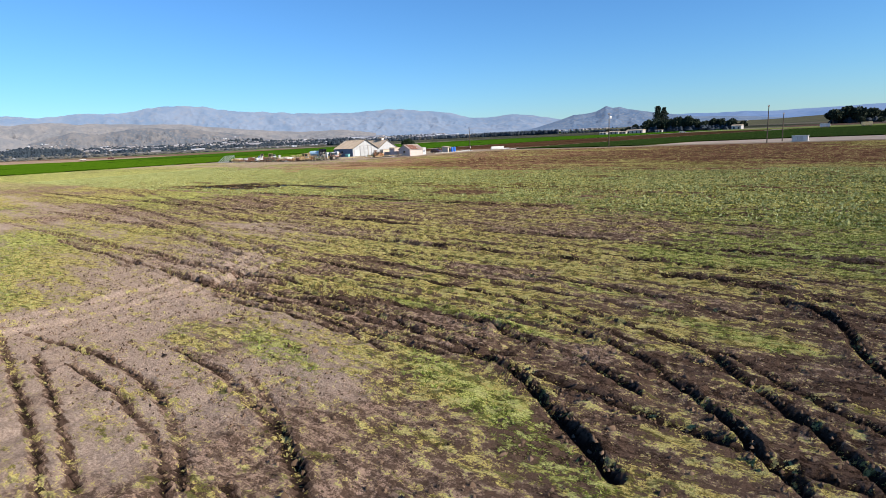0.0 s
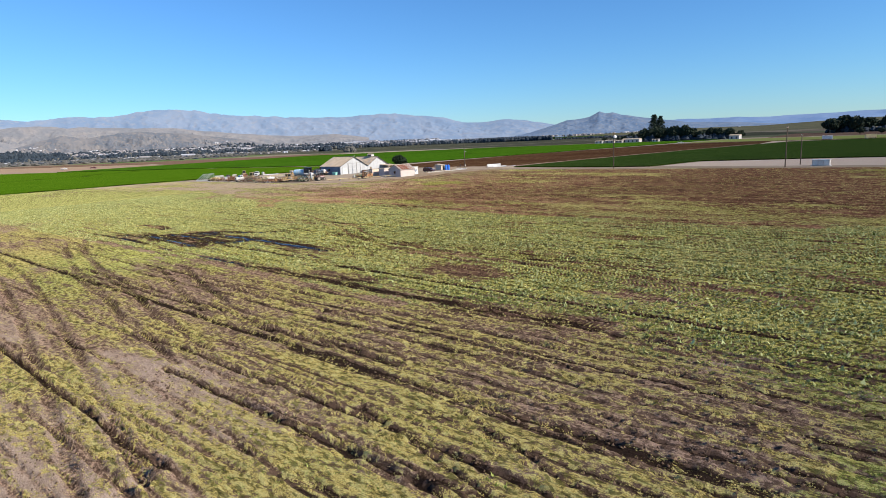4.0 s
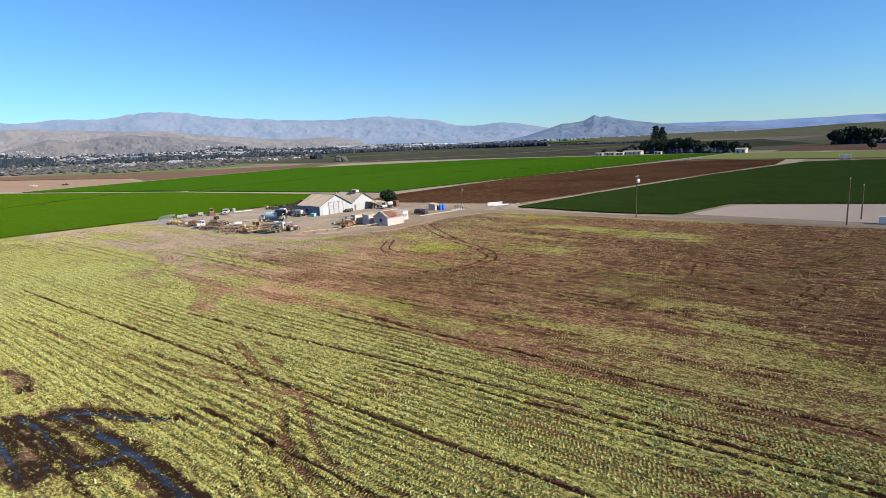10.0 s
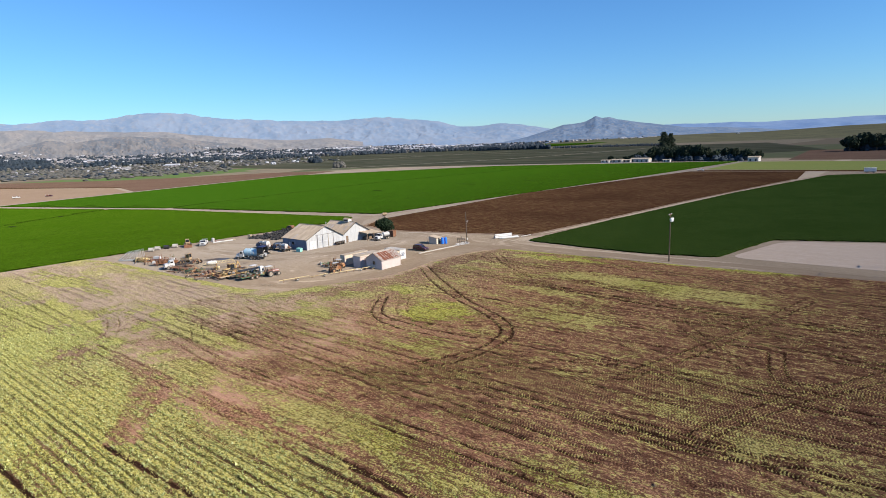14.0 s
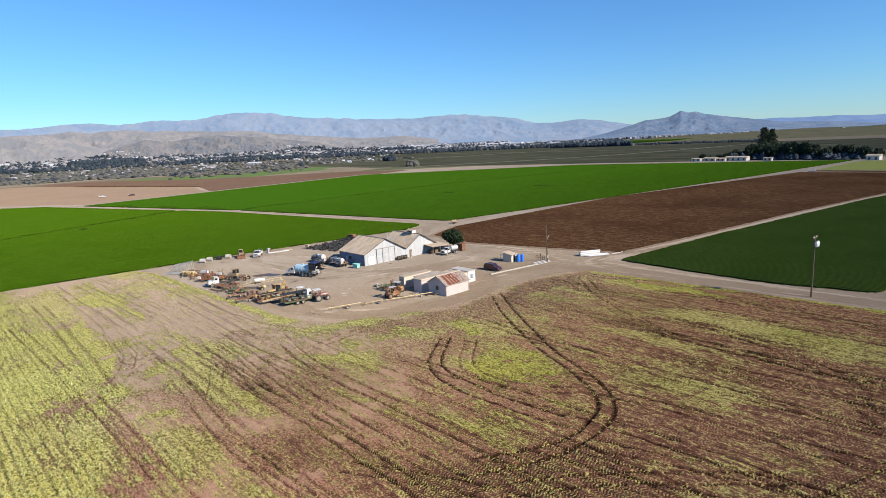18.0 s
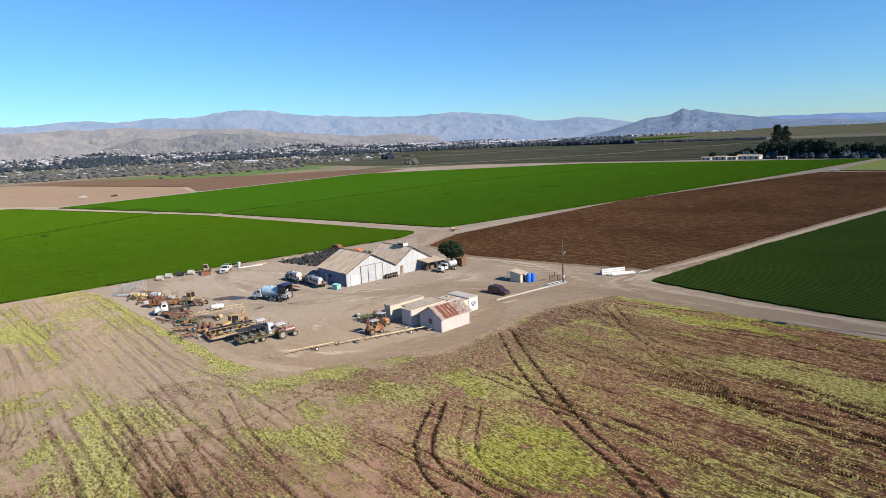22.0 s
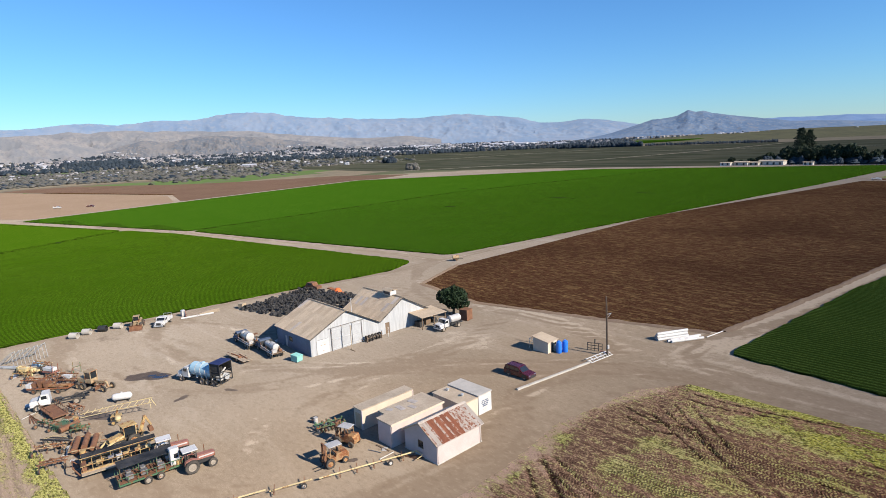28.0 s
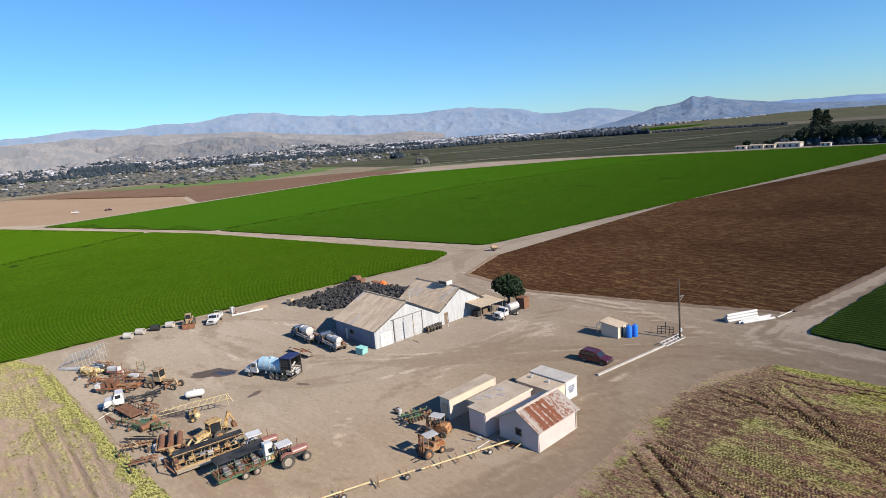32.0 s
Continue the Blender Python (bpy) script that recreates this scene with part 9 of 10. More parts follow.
def rusty_trailers():
    th = thing("rusty_rack_trailer", put(-195.2, 125.6, 8), "rusty flat trailer with upright stakes and loose iron", "trailer")
    part("deck", MB().box((0, 0, 0.62), (5.2, 1.9, 0.12), 0.02), M_RUST, th)
    for i in range(7):
        for s in (-1, 1):
            part("stake", MB().bar((-2.4 + i * 0.8, s * 0.88, 0.65), (-2.4 + i * 0.8, s * 0.95, 1.6), 0.05), M_RUST, th)
    part("rail", MB().bar((-2.4, -0.93, 1.3), (2.4, -0.93, 1.3), 0.05).bar((-2.4, 0.93, 1.3), (2.4, 0.93, 1.3), 0.05), M_RUST, th)
    for x in (-1.2, 1.4):
        for s in (-1, 1):
            wheel(th, x, s * 0.8, 0.33, 0.33, 0.2, M_RUST)
    th = thing("flat_trailer", put(-195.6, 152.3, 3), "low flat trailer with weathered timber deck", "trailer")
    for i in range(7):
        part("plank", MB().box((0, -0.72 + i * 0.24, 0.62), (6.2, 0.22, 0.06), 0.01), M_PALEWOOD, th)
    part("frame", MB().bar((-3.0, -0.6, 0.52), (3.0, -0.6, 0.52), 0.1).bar((-3.0, 0.6, 0.52), (3.0, 0.6, 0.52), 0.1).bar((-3.0, 0, 0.5), (-4.2, 0, 0.4), 0.1), M_RUST, th)
    part("load", MB().bar((-2.2, -0.3, 0.75), (1.2, 0.1, 0.72), 0.12).bar((-1.0, 0.5, 0.72), (2.2, 0.3, 0.72), 0.1).box((0.5, -0.2, 0.72), (0.6, 0.4, 0.14)), M_RUSTORANGE, th)
    for s in (-1, 1):
        wheel(th, 0.5, s * 0.85, 0.34, 0.34, 0.2, M_RUST)
    # rusted rails on the ground
    for i in range(5):
        single("iron_rail", MB().bar((-1.8, 0, 0.06), (1.8, 0.1, 0.06), 0.14, 0.1), M_RUST, "rusty iron rail lying on the dirt", "rail", "iron rails", m=put(-196.6 + 0.5 * i, 122.9 + 0.2 * i, -8 + 5 * i))


def scrap_machines():
    """The row of mixed old machines at the yard's west corner."""
    th = thing("orange_bed_shaper", put(-205.6, 126.9, 45), "rusted orange bed shaper with upright hoppers", "farm implement")
    part("frame", MB().bar((-3.2, -0.7, 0.7), (3.2, -0.7, 0.8), 0.18).bar((-3.2, 0.7, 0.7), (3.2, 0.7, 0.8), 0.18).bar((-3.2, -0.7, 0.7), (-3.2, 0.7, 0.7), 0.14).bar((3.2, -0.7, 0.8), (3.2, 0.7, 0.8), 0.14), M_RUSTORANGE, th)
    part("beam", MB().box((0.8, 0, 1.0), (4.6, 0.5, 0.35), 0.04), M_ORANGE, th, "long faded orange beam")
    for x, h in ((-2.2, 1.5), (-1.3, 1.9), (-0.4, 1.6)):
        part("hopper", MB().prism([(x - 0.2, 0.8), (x + 0.2, 0.8), (x + 0.4, h), (x - 0.4, h)], -0.5, 0.5), M_RUST, th)
    part("seat_box", MB().box((-3.0, -0.2, 1.1), (0.8, 0.9, 0.6), 0.04), M_WHITE, th, "dirty white box")
    part("hoop", MB().lathe([(0.5, -0.05), (0.6, -0.05), (0.6, 0.05), (0.5, 0.05)], 16, T(0.3, 0.2, 1.6) @ RX(80), True), M_RUST, th)
    for x in (-2.0, 1.8):
        for s in (-1, 1):
            wheel(th, x, s * 0.9, 0.4, 0.4, 0.24, M_RUST)
    th = thing("rusty_cultivator", put(-209.5, 129.0, 40), "tangle of rusted cultivator frame and tines", "farm implement")
    fr = MB()
    r = random.Random(4)
    for i in range(16):
        x, y = r.uniform(-2.2, 2.2), r.uniform(-1, 1)
        fr.bar((x, y, 0.1), (x + r.uniform(-0.5, 0.5), y + r.uniform(-0.4, 0.4), r.uniform(0.8, 1.7)), 0.08)
    fr.bar((-2.4, -0.8, 0.8), (2.4, -0.8, 0.9), 0.14).bar((-2.4, 0.8, 0.8), (2.4, 0.8, 0.9), 0.14).bar((-2.4, -0.8, 0.8), (-2.4, 0.8, 0.8), 0.12)
    part("frame", fr, M_RUST, th)
    th = thing("yellow_transplanter", put(-217.5, 126.0, 25), "faded yellow transplanter with small wheels", "farm implement")
    part("frame", MB().box((0, 0, 0.75), (4.2, 0.5, 0.3), 0.03).bar((-2.0, -1.0, 0.6), (2.0, -1.0, 0.6), 0.12), M_PALEYELLOW, th)
    for i in range(5):
        part("planter_unit", MB().box((-1.7 + i * 0.85, -0.6, 1.0), (0.5, 0.8, 0.6), 0.05).cyl((-1.7 + i * 0.85, -1.05, 0.3), (-1.7 + i * 0.85, -0.9, 0.3), 0.28, n=12), M_YELLOW if i % 2 else M_PALEYELLOW, th)
    for s in (-1.8, 1.8):
        wheel(th, s, 0.5, 0.34, 0.34, 0.2, M_YELLOW, 0)
    th = thing("white_seed_hopper", put(-213.6, 128.2, 30), "dirty white seed hopper with red frame", "farm implement")
    part("hopper", MB().box((0, 0, 1.15), (2.2, 0.9, 0.6), 0.08), M_WHITE, th)
    part("frame", MB().box((0, 0, 0.7), (2.6, 1.0, 0.2), 0.02).bar((1.0, -0.5, 0.1), (1.2, -0.5, 2.0), 0.08).bar((1.0, 0.5, 0.1), (1.2, 0.5, 2.0), 0.08), M_TRACTORRED, th)
    for s in (-1, 1):
        wheel(th, 0, s * 0.7, 0.36, 0.36, 0.2, M_RUST)
    th = thing("green_bed_mulcher", put(-188.6, 125.9, 20), "green implement with a rusted drum", "farm implement")
    part("frame", MB().box((-0.9, 0, 0.6), (1.9, 1.6, 0.35), 0.04).box((1.5, 0.3, 0.6), (0.8, 1.0, 0.8), 0.05), M_GREENPAINT, th)
    part("drum", MB().cyl((0.4, -1.1, 0.55), (0.5, 1.3, 0.65), 0.36, n=14), M_RUST, th)
    for i in range(5):
        part("tine", MB().bar((-1.7 + 0.38 * i, -0.7, 0.5), (-1.7 + 0.38 * i, -1.0, 0.05), 0.06).bar((-1.7 + 0.38 * i, 0.4, 0.8), (-1.7 + 0.38 * i, 0.6, 1.15), 0.06), M_GREENPAINT, th)
    th = thing("green_gauge_wheel_bar", put(-211.5, 131.6, 80), "small green tool bar standing upright", "farm implement")
    part("bar", MB().bar((-0.6, 0, 0.05), (-0.5, 0, 1.9), 0.1).bar((0.5, 0, 0.05), (0.5, 0, 1.7), 0.1).bar((-0.6, 0, 1.0), (0.5, 0, 1.1), 0.1), M_GREENPAINT, th)
    # white ladder racks propped up
    for i in range(5):
        th = thing("ladder_rack", put(-224.4 - 0.35 * i, 123.8 + 1.15 * i, 36), "white galvanised ladder frame propped at a slant", "ladder rack", "ladder racks")
        m = MB()
        for s in (-0.35, 0.35):
            m.bar((-2.1, s, 0.1), (1.3, s, 2.7), 0.07)
            m.bar((1.3, s, 2.7), (1.5, s, 0.05), 0.06)
        part("rail", m, M_GALV, th)
        for k in range(8):
            t = (k + 0.5) / 8
            part("rung", MB().bar((-2.1 + 3.4 * t, -0.35, 0.1 + 2.6 * t), (-2.1 + 3.4 * t, 0.35, 0.1 + 2.6 * t), 0.05), M_GALV, th)
    for i in range(3):
        single("white_beam", MB().bar((-2.8, 0, 0.15), (2.8, 0.2, 0.2), 0.22, 0.2), M_GALV, "pale steel beam lying on the dirt", "beam", "white beams", m=put(-222.8 + 0.5 * i, 123.6 + 0.7 * i, 30 + 8 * i, 0.02 + 0.16 * (i % 2)))
    single("blue_tarp_bundle", MB().box((0, 0, 0.3), (2.2, 1.0, 0.6), 0.2), M_LIGHTBLUE, "pale blue tarp bundle among machines", "tarp", m=put(-221.0, 127.4, 25))
    single("black_hose_heap", MB().box((0, 0, 0.3), (1.2, 1.0, 0.6), 0.25), M_BLACKFILM, "heap of black hose", "hose", m=put(-220.0, 124.8, 10))


def edge_row():
    for x, y, m, l in ((-233.2, 135.3, M_CONCRETE, "pale concrete pipe lying on its side"), (-234.0, 137.7, M_CONCRETE, "pale concrete pipe lying on its side"), (-233.4, 143.2, M_CONCRETE, "pale concrete pipe lying on its side"), (-233.8, 140.5, M_DARK, "dark steel drum lying on its side")):
        mb = MB().lathe([(0.5, -0.75), (0.62, -0.75), (0.62, 0.75), (0.5, 0.75)], 20, T(0, 0, 0.62) @ RX(90) @ RY(0), True)
        single("pipe_section", mb, m, l, "pipe", "pipe sections", m=put(x, y, -45))
    pickup(-228.6, 150.6, -40, M_WHITE, "white pickup truck with a ladder rack at the crop edge")
    single("white_irrigation_pipe", MB().cyl((-3.3, 0, 0.2), (3.3, 0, 0.2), 0.2, n=12), M_WHITE, "long white irrigation pipe on the dirt", "pipe", m=put(-228.7, 157.6, 78))
    for i in range(4):
        single("pale_plank", MB().box((0, 0, 0.06), (4.2 - 0.4 * i, 0.25, 0.1), 0.01), M_PALEWOOD, "weathered plank lying on the dirt", "plank", "planks", m=put(-229.6 - 0.5 * i, 160.6 + 0.4 * i, 70 + 6 * i))
    th = thing("valve_stand", put(-231.6, 155.6, 0), "grey valve box with a red standpipe", "valve")
    part("box", MB().box((0, 0, 0.7), (0.9, 0.8, 1.4), 0.05), M_TANKGREY, th)
    part("standpipe", MB().cyl((0.9, 0.2, 0), (0.9, 0.2, 1.4), 0.1, n=8).cyl((0.9, 0.2, 0.6), (1.8, 0.2, 0.6), 0.08, n=8), M_TRACTORRED, th)


def heap():
    """The heap of black hose coils and film behind the barn."""
    th = thing("hose_coil_heap", T(-216, 178, 0), "big heap of black hose coils and plastic film", "hose heap")
    r = random.Random(21)
    me = []
    for k in range(4):
        R = 0.48 + 0.06 * k
        m = MB()
        prof = []
        for j in range(8):
            a = j * math.pi / 4
            prof.append((R - 0.22 + 0.2 * math.cos(a) * (1 + 0.1 * k), 0.26 * math.sin(a)))
        m.lathe(prof, 14, None, True)
        m.v = [(x * r.uniform(0.85, 1.15), y * r.uniform(0.85, 1.15), z * r.uniform(0.8, 1.2)) for x, y, z in m.v]
        me.append(m.mesh("coil", M_BLACKFILM, True))
    poly = [(-226, 166), (-214, 169), (-203, 179), (-203.5, 186), (-212, 190), (-231, 186.5), (-229, 173)]
    k = 0
    while k < 290:
        x, y = r.uniform(-232, -203), r.uniform(165, 191)
        if not inside(np.array([x]), np.array([y]), poly)[0]:
            continue
        z = 0.2 + 0.75 * r.random() ** 1.6
        part("coil", me[k % 4], None, th, at=T(x + 216, y - 178, z) @ Matrix.Scale(r.uniform(0.4, 0.8), 4) @ Euler((r.gauss(0, 0.5), r.gauss(0, 0.5), r.uniform(0, 6.3))).to_matrix().to_4x4())
        k += 1
    base = MB()
    for i in range(1500):
        x, y = r.uniform(-231, -204), r.uniform(166, 190)
        if inside(np.array([x]), np.array([y]), poly)[0]:
            clump_low(base, x + 216, y - 178, r)
    tagged(part("film_scrap", base, M_BLACKFILM, th, "crumpled black plastic film"), kind="stuff")
    single("wooden_crate", MB().box((0, 0, 0.65), (1.3, 1.2, 1.3), 0.04), M_PALEWOOD, "pale wooden crate beside the heap", "crate", m=put(-226.6, 166.8, 20))
    th = thing("scrap_pickup_body", put(-229.5, 186.6, 15), "old rusty vehicle body beside the heap", "vehicle body")
    part("body", MB().prism([(-2.0, 0.3), (2.0, 0.3), (2.0, 0.9), (0.9, 1.0), (0.5, 1.7), (-1.2, 1.7), (-1.9, 1.0)], -0.85, 0.85), M_RUST, th)
    for s in (-0.86, 0.86):
        # dark plate drawn for the shade inside an empty window
        part("window_hole", MB().box((-0.4, s, 1.35), (1.2, 0.02, 0.5)), M_DARK, th)
    single("orange_tarp", MB().lathe([(0.05, 1.1), (0.5, 1.0), (0.9, 0.5), (1.0, 0.0)][::-1], 10), M_ORANGETARP, "bright orange tarp over a mound", "tarp", m=put(-221.5, 188.6, 0))
    for i in range(6):
        single("rusty_pallet", MB().box((0, 0, 0.12), (1.3, 1.1, 0.22), 0.02), M_RUSTORANGE, "rust-coloured pallet by the heap", "pallet", "pallets", m=put(-226 + 1.5 * i, 189.4 - 0.2 * i, 12 * i))


def clump_low(mb, x, y, r):
    k = len(mb.v)
    n = 7
    s, h = r.uniform(0.25, 0.65), r.uniform(0.15, 0.8)
    for i in range(n):
        a = 6.283 * i / n
        mb.v.append((x + s * math.cos(a) * r.uniform(0.7, 1.2), y + s * math.sin(a) * r.uniform(0.7, 1.2), 0.0))
    for i in range(n):
        a = 6.283 * (i + 0.5) / n
        mb.v.append((x + 0.6 * s * math.cos(a), y + 0.6 * s * math.sin(a), h * r.uniform(0.5, 1.0)))
    mb.v.append((x, y, h))
    for i in range(n):
        a, b, c, d = k + i, k + (i + 1) % n, k + n + i, k + n + (i + 1) % n
        mb.f += [(a, b, c), (b, d, c), (c, d, k + 2 * n)]


def yard_small():
    bn = thing("mint_bin", put(-187.4, 158.6, 12), "mint green metal bin beside the barn corner", "bin")
    part("body", MB().prism([(-0.75, 0.08), (0.65, 0.08), (0.8, 1.05), (-0.85, 1.15)], -0.6, 0.6), M_MINT, bn)
    part("lid", MB().box((0, 0, 1.14), (1.75, 1.3, 0.07), 0.02, 0, RY(3)), M_MINT, bn)
    part("foot", MB().box((-0.5, 0, 0.04), (0.15, 1.1, 0.08)).box((0.5, 0, 0.04), (0.15, 1.1, 0.08)), M_DARK, bn)
    # tyres stood on edge along the barn wall
    tm = MB().lathe([(0.30, -0.11), (0.42, -0.14), (0.55, -0.11), (0.58, 0), (0.55, 0.11), (0.42, 0.14), (0.30, 0.11)], 20, RY(90), True).mesh("tyre", M_RUBBER, True)
    for i in range(9):
        ob = new("tyre", tm)
        ob.matrix_basis = put(-186.2 + 0.25 * (i % 2), 171.9 + i * 0.36, 90 + 12 * ((i * 7) % 3 - 1), 0.56) @ RY(-8)
        tagged(ob, "worn black tyre stood on edge against the barn", "tyre", "tyres at the barn")
    rk = thing("tyre_rail", put(-185.6, 173.2, 90), "low timber rail holding tyres", "rail")
    part("post", MB().box((-1.6, 0, 0.65), (0.14, 0.14, 1.3), 0.01), M_WOOD, rk)
    part("post", MB().box((1.6, 0, 0.65), (0.14, 0.14, 1.3), 0.01), M_WOOD, rk)
    part("rail", MB().box((0, 0, 0.75), (3.3, 0.06, 0.14), 0.01), M_WOOD, rk)
    sp = thing("standpipe", put(-185.4, 176.2, 0), "thin white standpipe at the barn wall", "standpipe")
    part("pipe", MB().cyl((0, 0, 0), (0, 0, 1.9), 0.05, n=8), M_WHITE, sp)
    part("valve", MB().lathe([(0.1, -0.02), (0.14, -0.02), (0.14, 0.02), (0.1, 0.02)], 12, T(0, 0.12, 1.2) @ RX(90), True), M_RUST, sp)
    for x, y, h in ((-184.6, 167.6, 4.6),):
        gp_ = thing("guide_post", put(x, y, 0), "slim pale post before the barn doors", "post", "guide posts")
        part("post", MB().box((0, 0, h / 2), (0.1, 0.1, h), 0.01), M_PALEWOOD, gp_)
        part("foot", MB().box((0.3, 0, 0.05), (1.4, 0.1, 0.08)), M_WOOD, gp_)
    single("rust_box", MB().box((0, 0, 1.05), (1.9, 1.9, 2.1), 0.05).box((0, 0, 2.13), (2.0, 2.0, 0.08)), M_RUST, "rust brown steel container by the tree", "container", m=put(-181.6, 192.6, 10))
    # kerb log, gate panels, pipes
    single("kerb_log", MB().bar((-152.7, 173.6, 0.12), (-150.7, 189.0, 0.12), 0.3, 0.24), M_CONCRETE, "long pale concrete kerb beam on the dirt", "kerb")
    gt = thing("white_gate_panel", put(-150.6, 191.2, 84), "white lattice gate panel lying on a slant", "gate")
    for z, y in ((0.12, -0.5), (0.3, 0.0), (0.48, 0.5)):
        part("rail", MB().bar((-2.6, y, z), (2.6, y, z), 0.09), M_WHITE, gt)
    for i in range(10):
        part("bar", MB().bar((-2.5 + i * 0.55, -0.55, 0.1), (-2.5 + i * 0.55 + (0.25 if i % 2 else -0.25), 0.55, 0.5), 0.07), M_WHITE, gt)
    cgk = thing("pipe_manifold", put(-153.0, 193.6, 20), "dark pipe manifold frame beside the power pole", "manifold")
    for i in range(5):
        part("upright", MB().bar((-1.2 + i * 0.6, 0, 0), (-1.2 + i * 0.6, 0, 1.3), 0.08), M_DARK, cgk)
    part("rail", MB().bar((-1.2, 0, 0.4), (1.2, 0, 0.4), 0.08).bar((-1.2, 0, 0.9), (1.2, 0, 0.9), 0.08).bar((-1.2, 0, 1.3), (1.2, 0, 1.3), 0.08).bar((0, 0, 1.3), (0, 0.1, 2.0), 0.16), M_DARK, cgk)
    part("pipe_stub", MB().cyl((1.0, -0.4, 0.25), (2.4, -0.9, 0.25), 0.12, n=8), M_TRACTORRED, cgk)
    pm = MB().lathe([(0.19, -3.0), (0.23, -3.0), (0.23, 3.0), (0.19, 3.0)], 14, RY(90), True).mesh("white_pipe", M_WHITE, True)
    ang = math.degrees(math.atan2(5.4, 2.8))
    for i, (o, z) in enumerate(((-0.48, 0.23), (0.0, 0.23), (0.48, 0.23), (-0.24, 0.64), (0.24, 0.64), (0.0, 1.05))):
        ob = new("white_pipe", pm)
        ob.matrix_basis = put(-146.6, 207.0, ang) @ T(0.1 * (i % 3), o, z)
        tagged(ob, "white plastic pipe in a neat stack", "pipe", "stacked white pipes")
    for i, (o, s) in enumerate(((-0.35, 0.2), (0.15, -0.3), (0.62, 0.5))):
        ob = new("white_pipe", pm)
        ob.matrix_basis = put(-144.3, 207.3, ang - 3 + 2 * i) @ T(s, o, 0.23)
        tagged(ob, "white plastic pipe lying beside the stack", "pipe", "loose white pipes")
    single("thin_white_pipe", MB().cyl((-2.4, 0, 0.1), (2.4, 0, 0.1), 0.08, n=8), M_WHITE, "thin white pipe on the dirt", "pipe", m=put(-141.8, 213.2, 80))
    # oily puddle and stains
    pd = Nodes("wet_mud_puddle")
    f = pd.noise(0.9, 5, 0.6)
    M_PUD = pd.done(pd.mix(pd.ramp(f, 0.42, 0.56), (0.085, 0.062, 0.046), (0.03, 0.026, 0.028)), pd.ramp(f, 0.46, 0.54, 0.8, 0.06), 0, 0.5)
    M_STAIN = worn("oil_stain", (0.125, 0.092, 0.066), (0.165, 0.125, 0.092), 0.8, bump=0)

    def stain(name, x, y, rx, ry, rz, m, label, z=0.006, seed=1):
        r = random.Random(seed)
        p = []
        for i in range(28):
            a = 6.283 * i / 28
            k = 1 + 0.10 * math.sin(3 * a + seed) + 0.10 * math.sin(5 * a + 2 * seed) + r.uniform(-0.1, 0.1)
            p.append((rx * k * math.cos(a), ry * k * math.sin(a)))
        single(name, MB().slab(p, 0.001, z), m, label, "ground", kind="structure", m=put(x, y, rz))
    M_DAMP = worn("damp_mud", (0.125, 0.090, 0.064), (0.088, 0.064, 0.046), 0.8, bump=0.1)
    stain("damp_patch", -200.2, 139.2, 3.7, 1.75, 45, M_DAMP, "dark damp mud patch in the yard", 0.007, 3)
    stain("puddle", -199.2, 140.2, 2.0, 0.8, 45, M_PUD, "shallow oily puddle in the yard", 0.011, 4)
    for i, (x, y, a, b, c) in enumerate(((-187.2, 139.9, 0.5, 1.3, 20), (-184.6, 146.0, 1.2, 0.35, 30), (-160.3, 150.6, 1.0, 0.5, 0), (-158.2, 146.9, 0.6, 0.5, 0), (-154.6, 147.2, 0.7, 0.4, 60), (-190.0, 130.0, 3.2, 1.0, 30))):
        stain("stain", x, y, a, b, c, M_STAIN, "dark oil stain on packed dirt", 0.005, 7 + i)
    # brush scraps at the yard's corner
    sc = MB()
    r = random.Random(8)
    for i in range(60):
        x, y = r.gauss(0, 1.1), r.gauss(0, 0.7)
        sc.bar((x, y, 0.03), (x + r.uniform(-0.6, 0.6), y + r.uniform(-0.4, 0.4), r.uniform(0.03, 0.25)), 0.04)
    single("brush_scraps", sc, M_PALEWOOD, "small pile of dry brush scraps", "brush", kind="stuff", m=put(-158.4, 127.9, 0))
    # tan tank trailer at the crossing
    tt = thing("tan_tank_trailer", put(-224.5, 231.6, 60), "small tan tank trailer at the road crossing", "tank trailer")
    part("tank", tank_mesh(2.0, 0.55), M_TANMETAL, tt, at=(0, 0, 1.1), smooth=True)
    part("drawbar", MB().bar((0.6, 0, 0.55), (2.2, 0, 0.5), 0.1).box((0, 0, 0.5), (1.6, 0.9, 0.12)), M_DARK, tt)
    for s in (-1, 1):
        wheel(tt, 0, s * 0.6, 0.38, 0.38, 0.22, M_RUST)


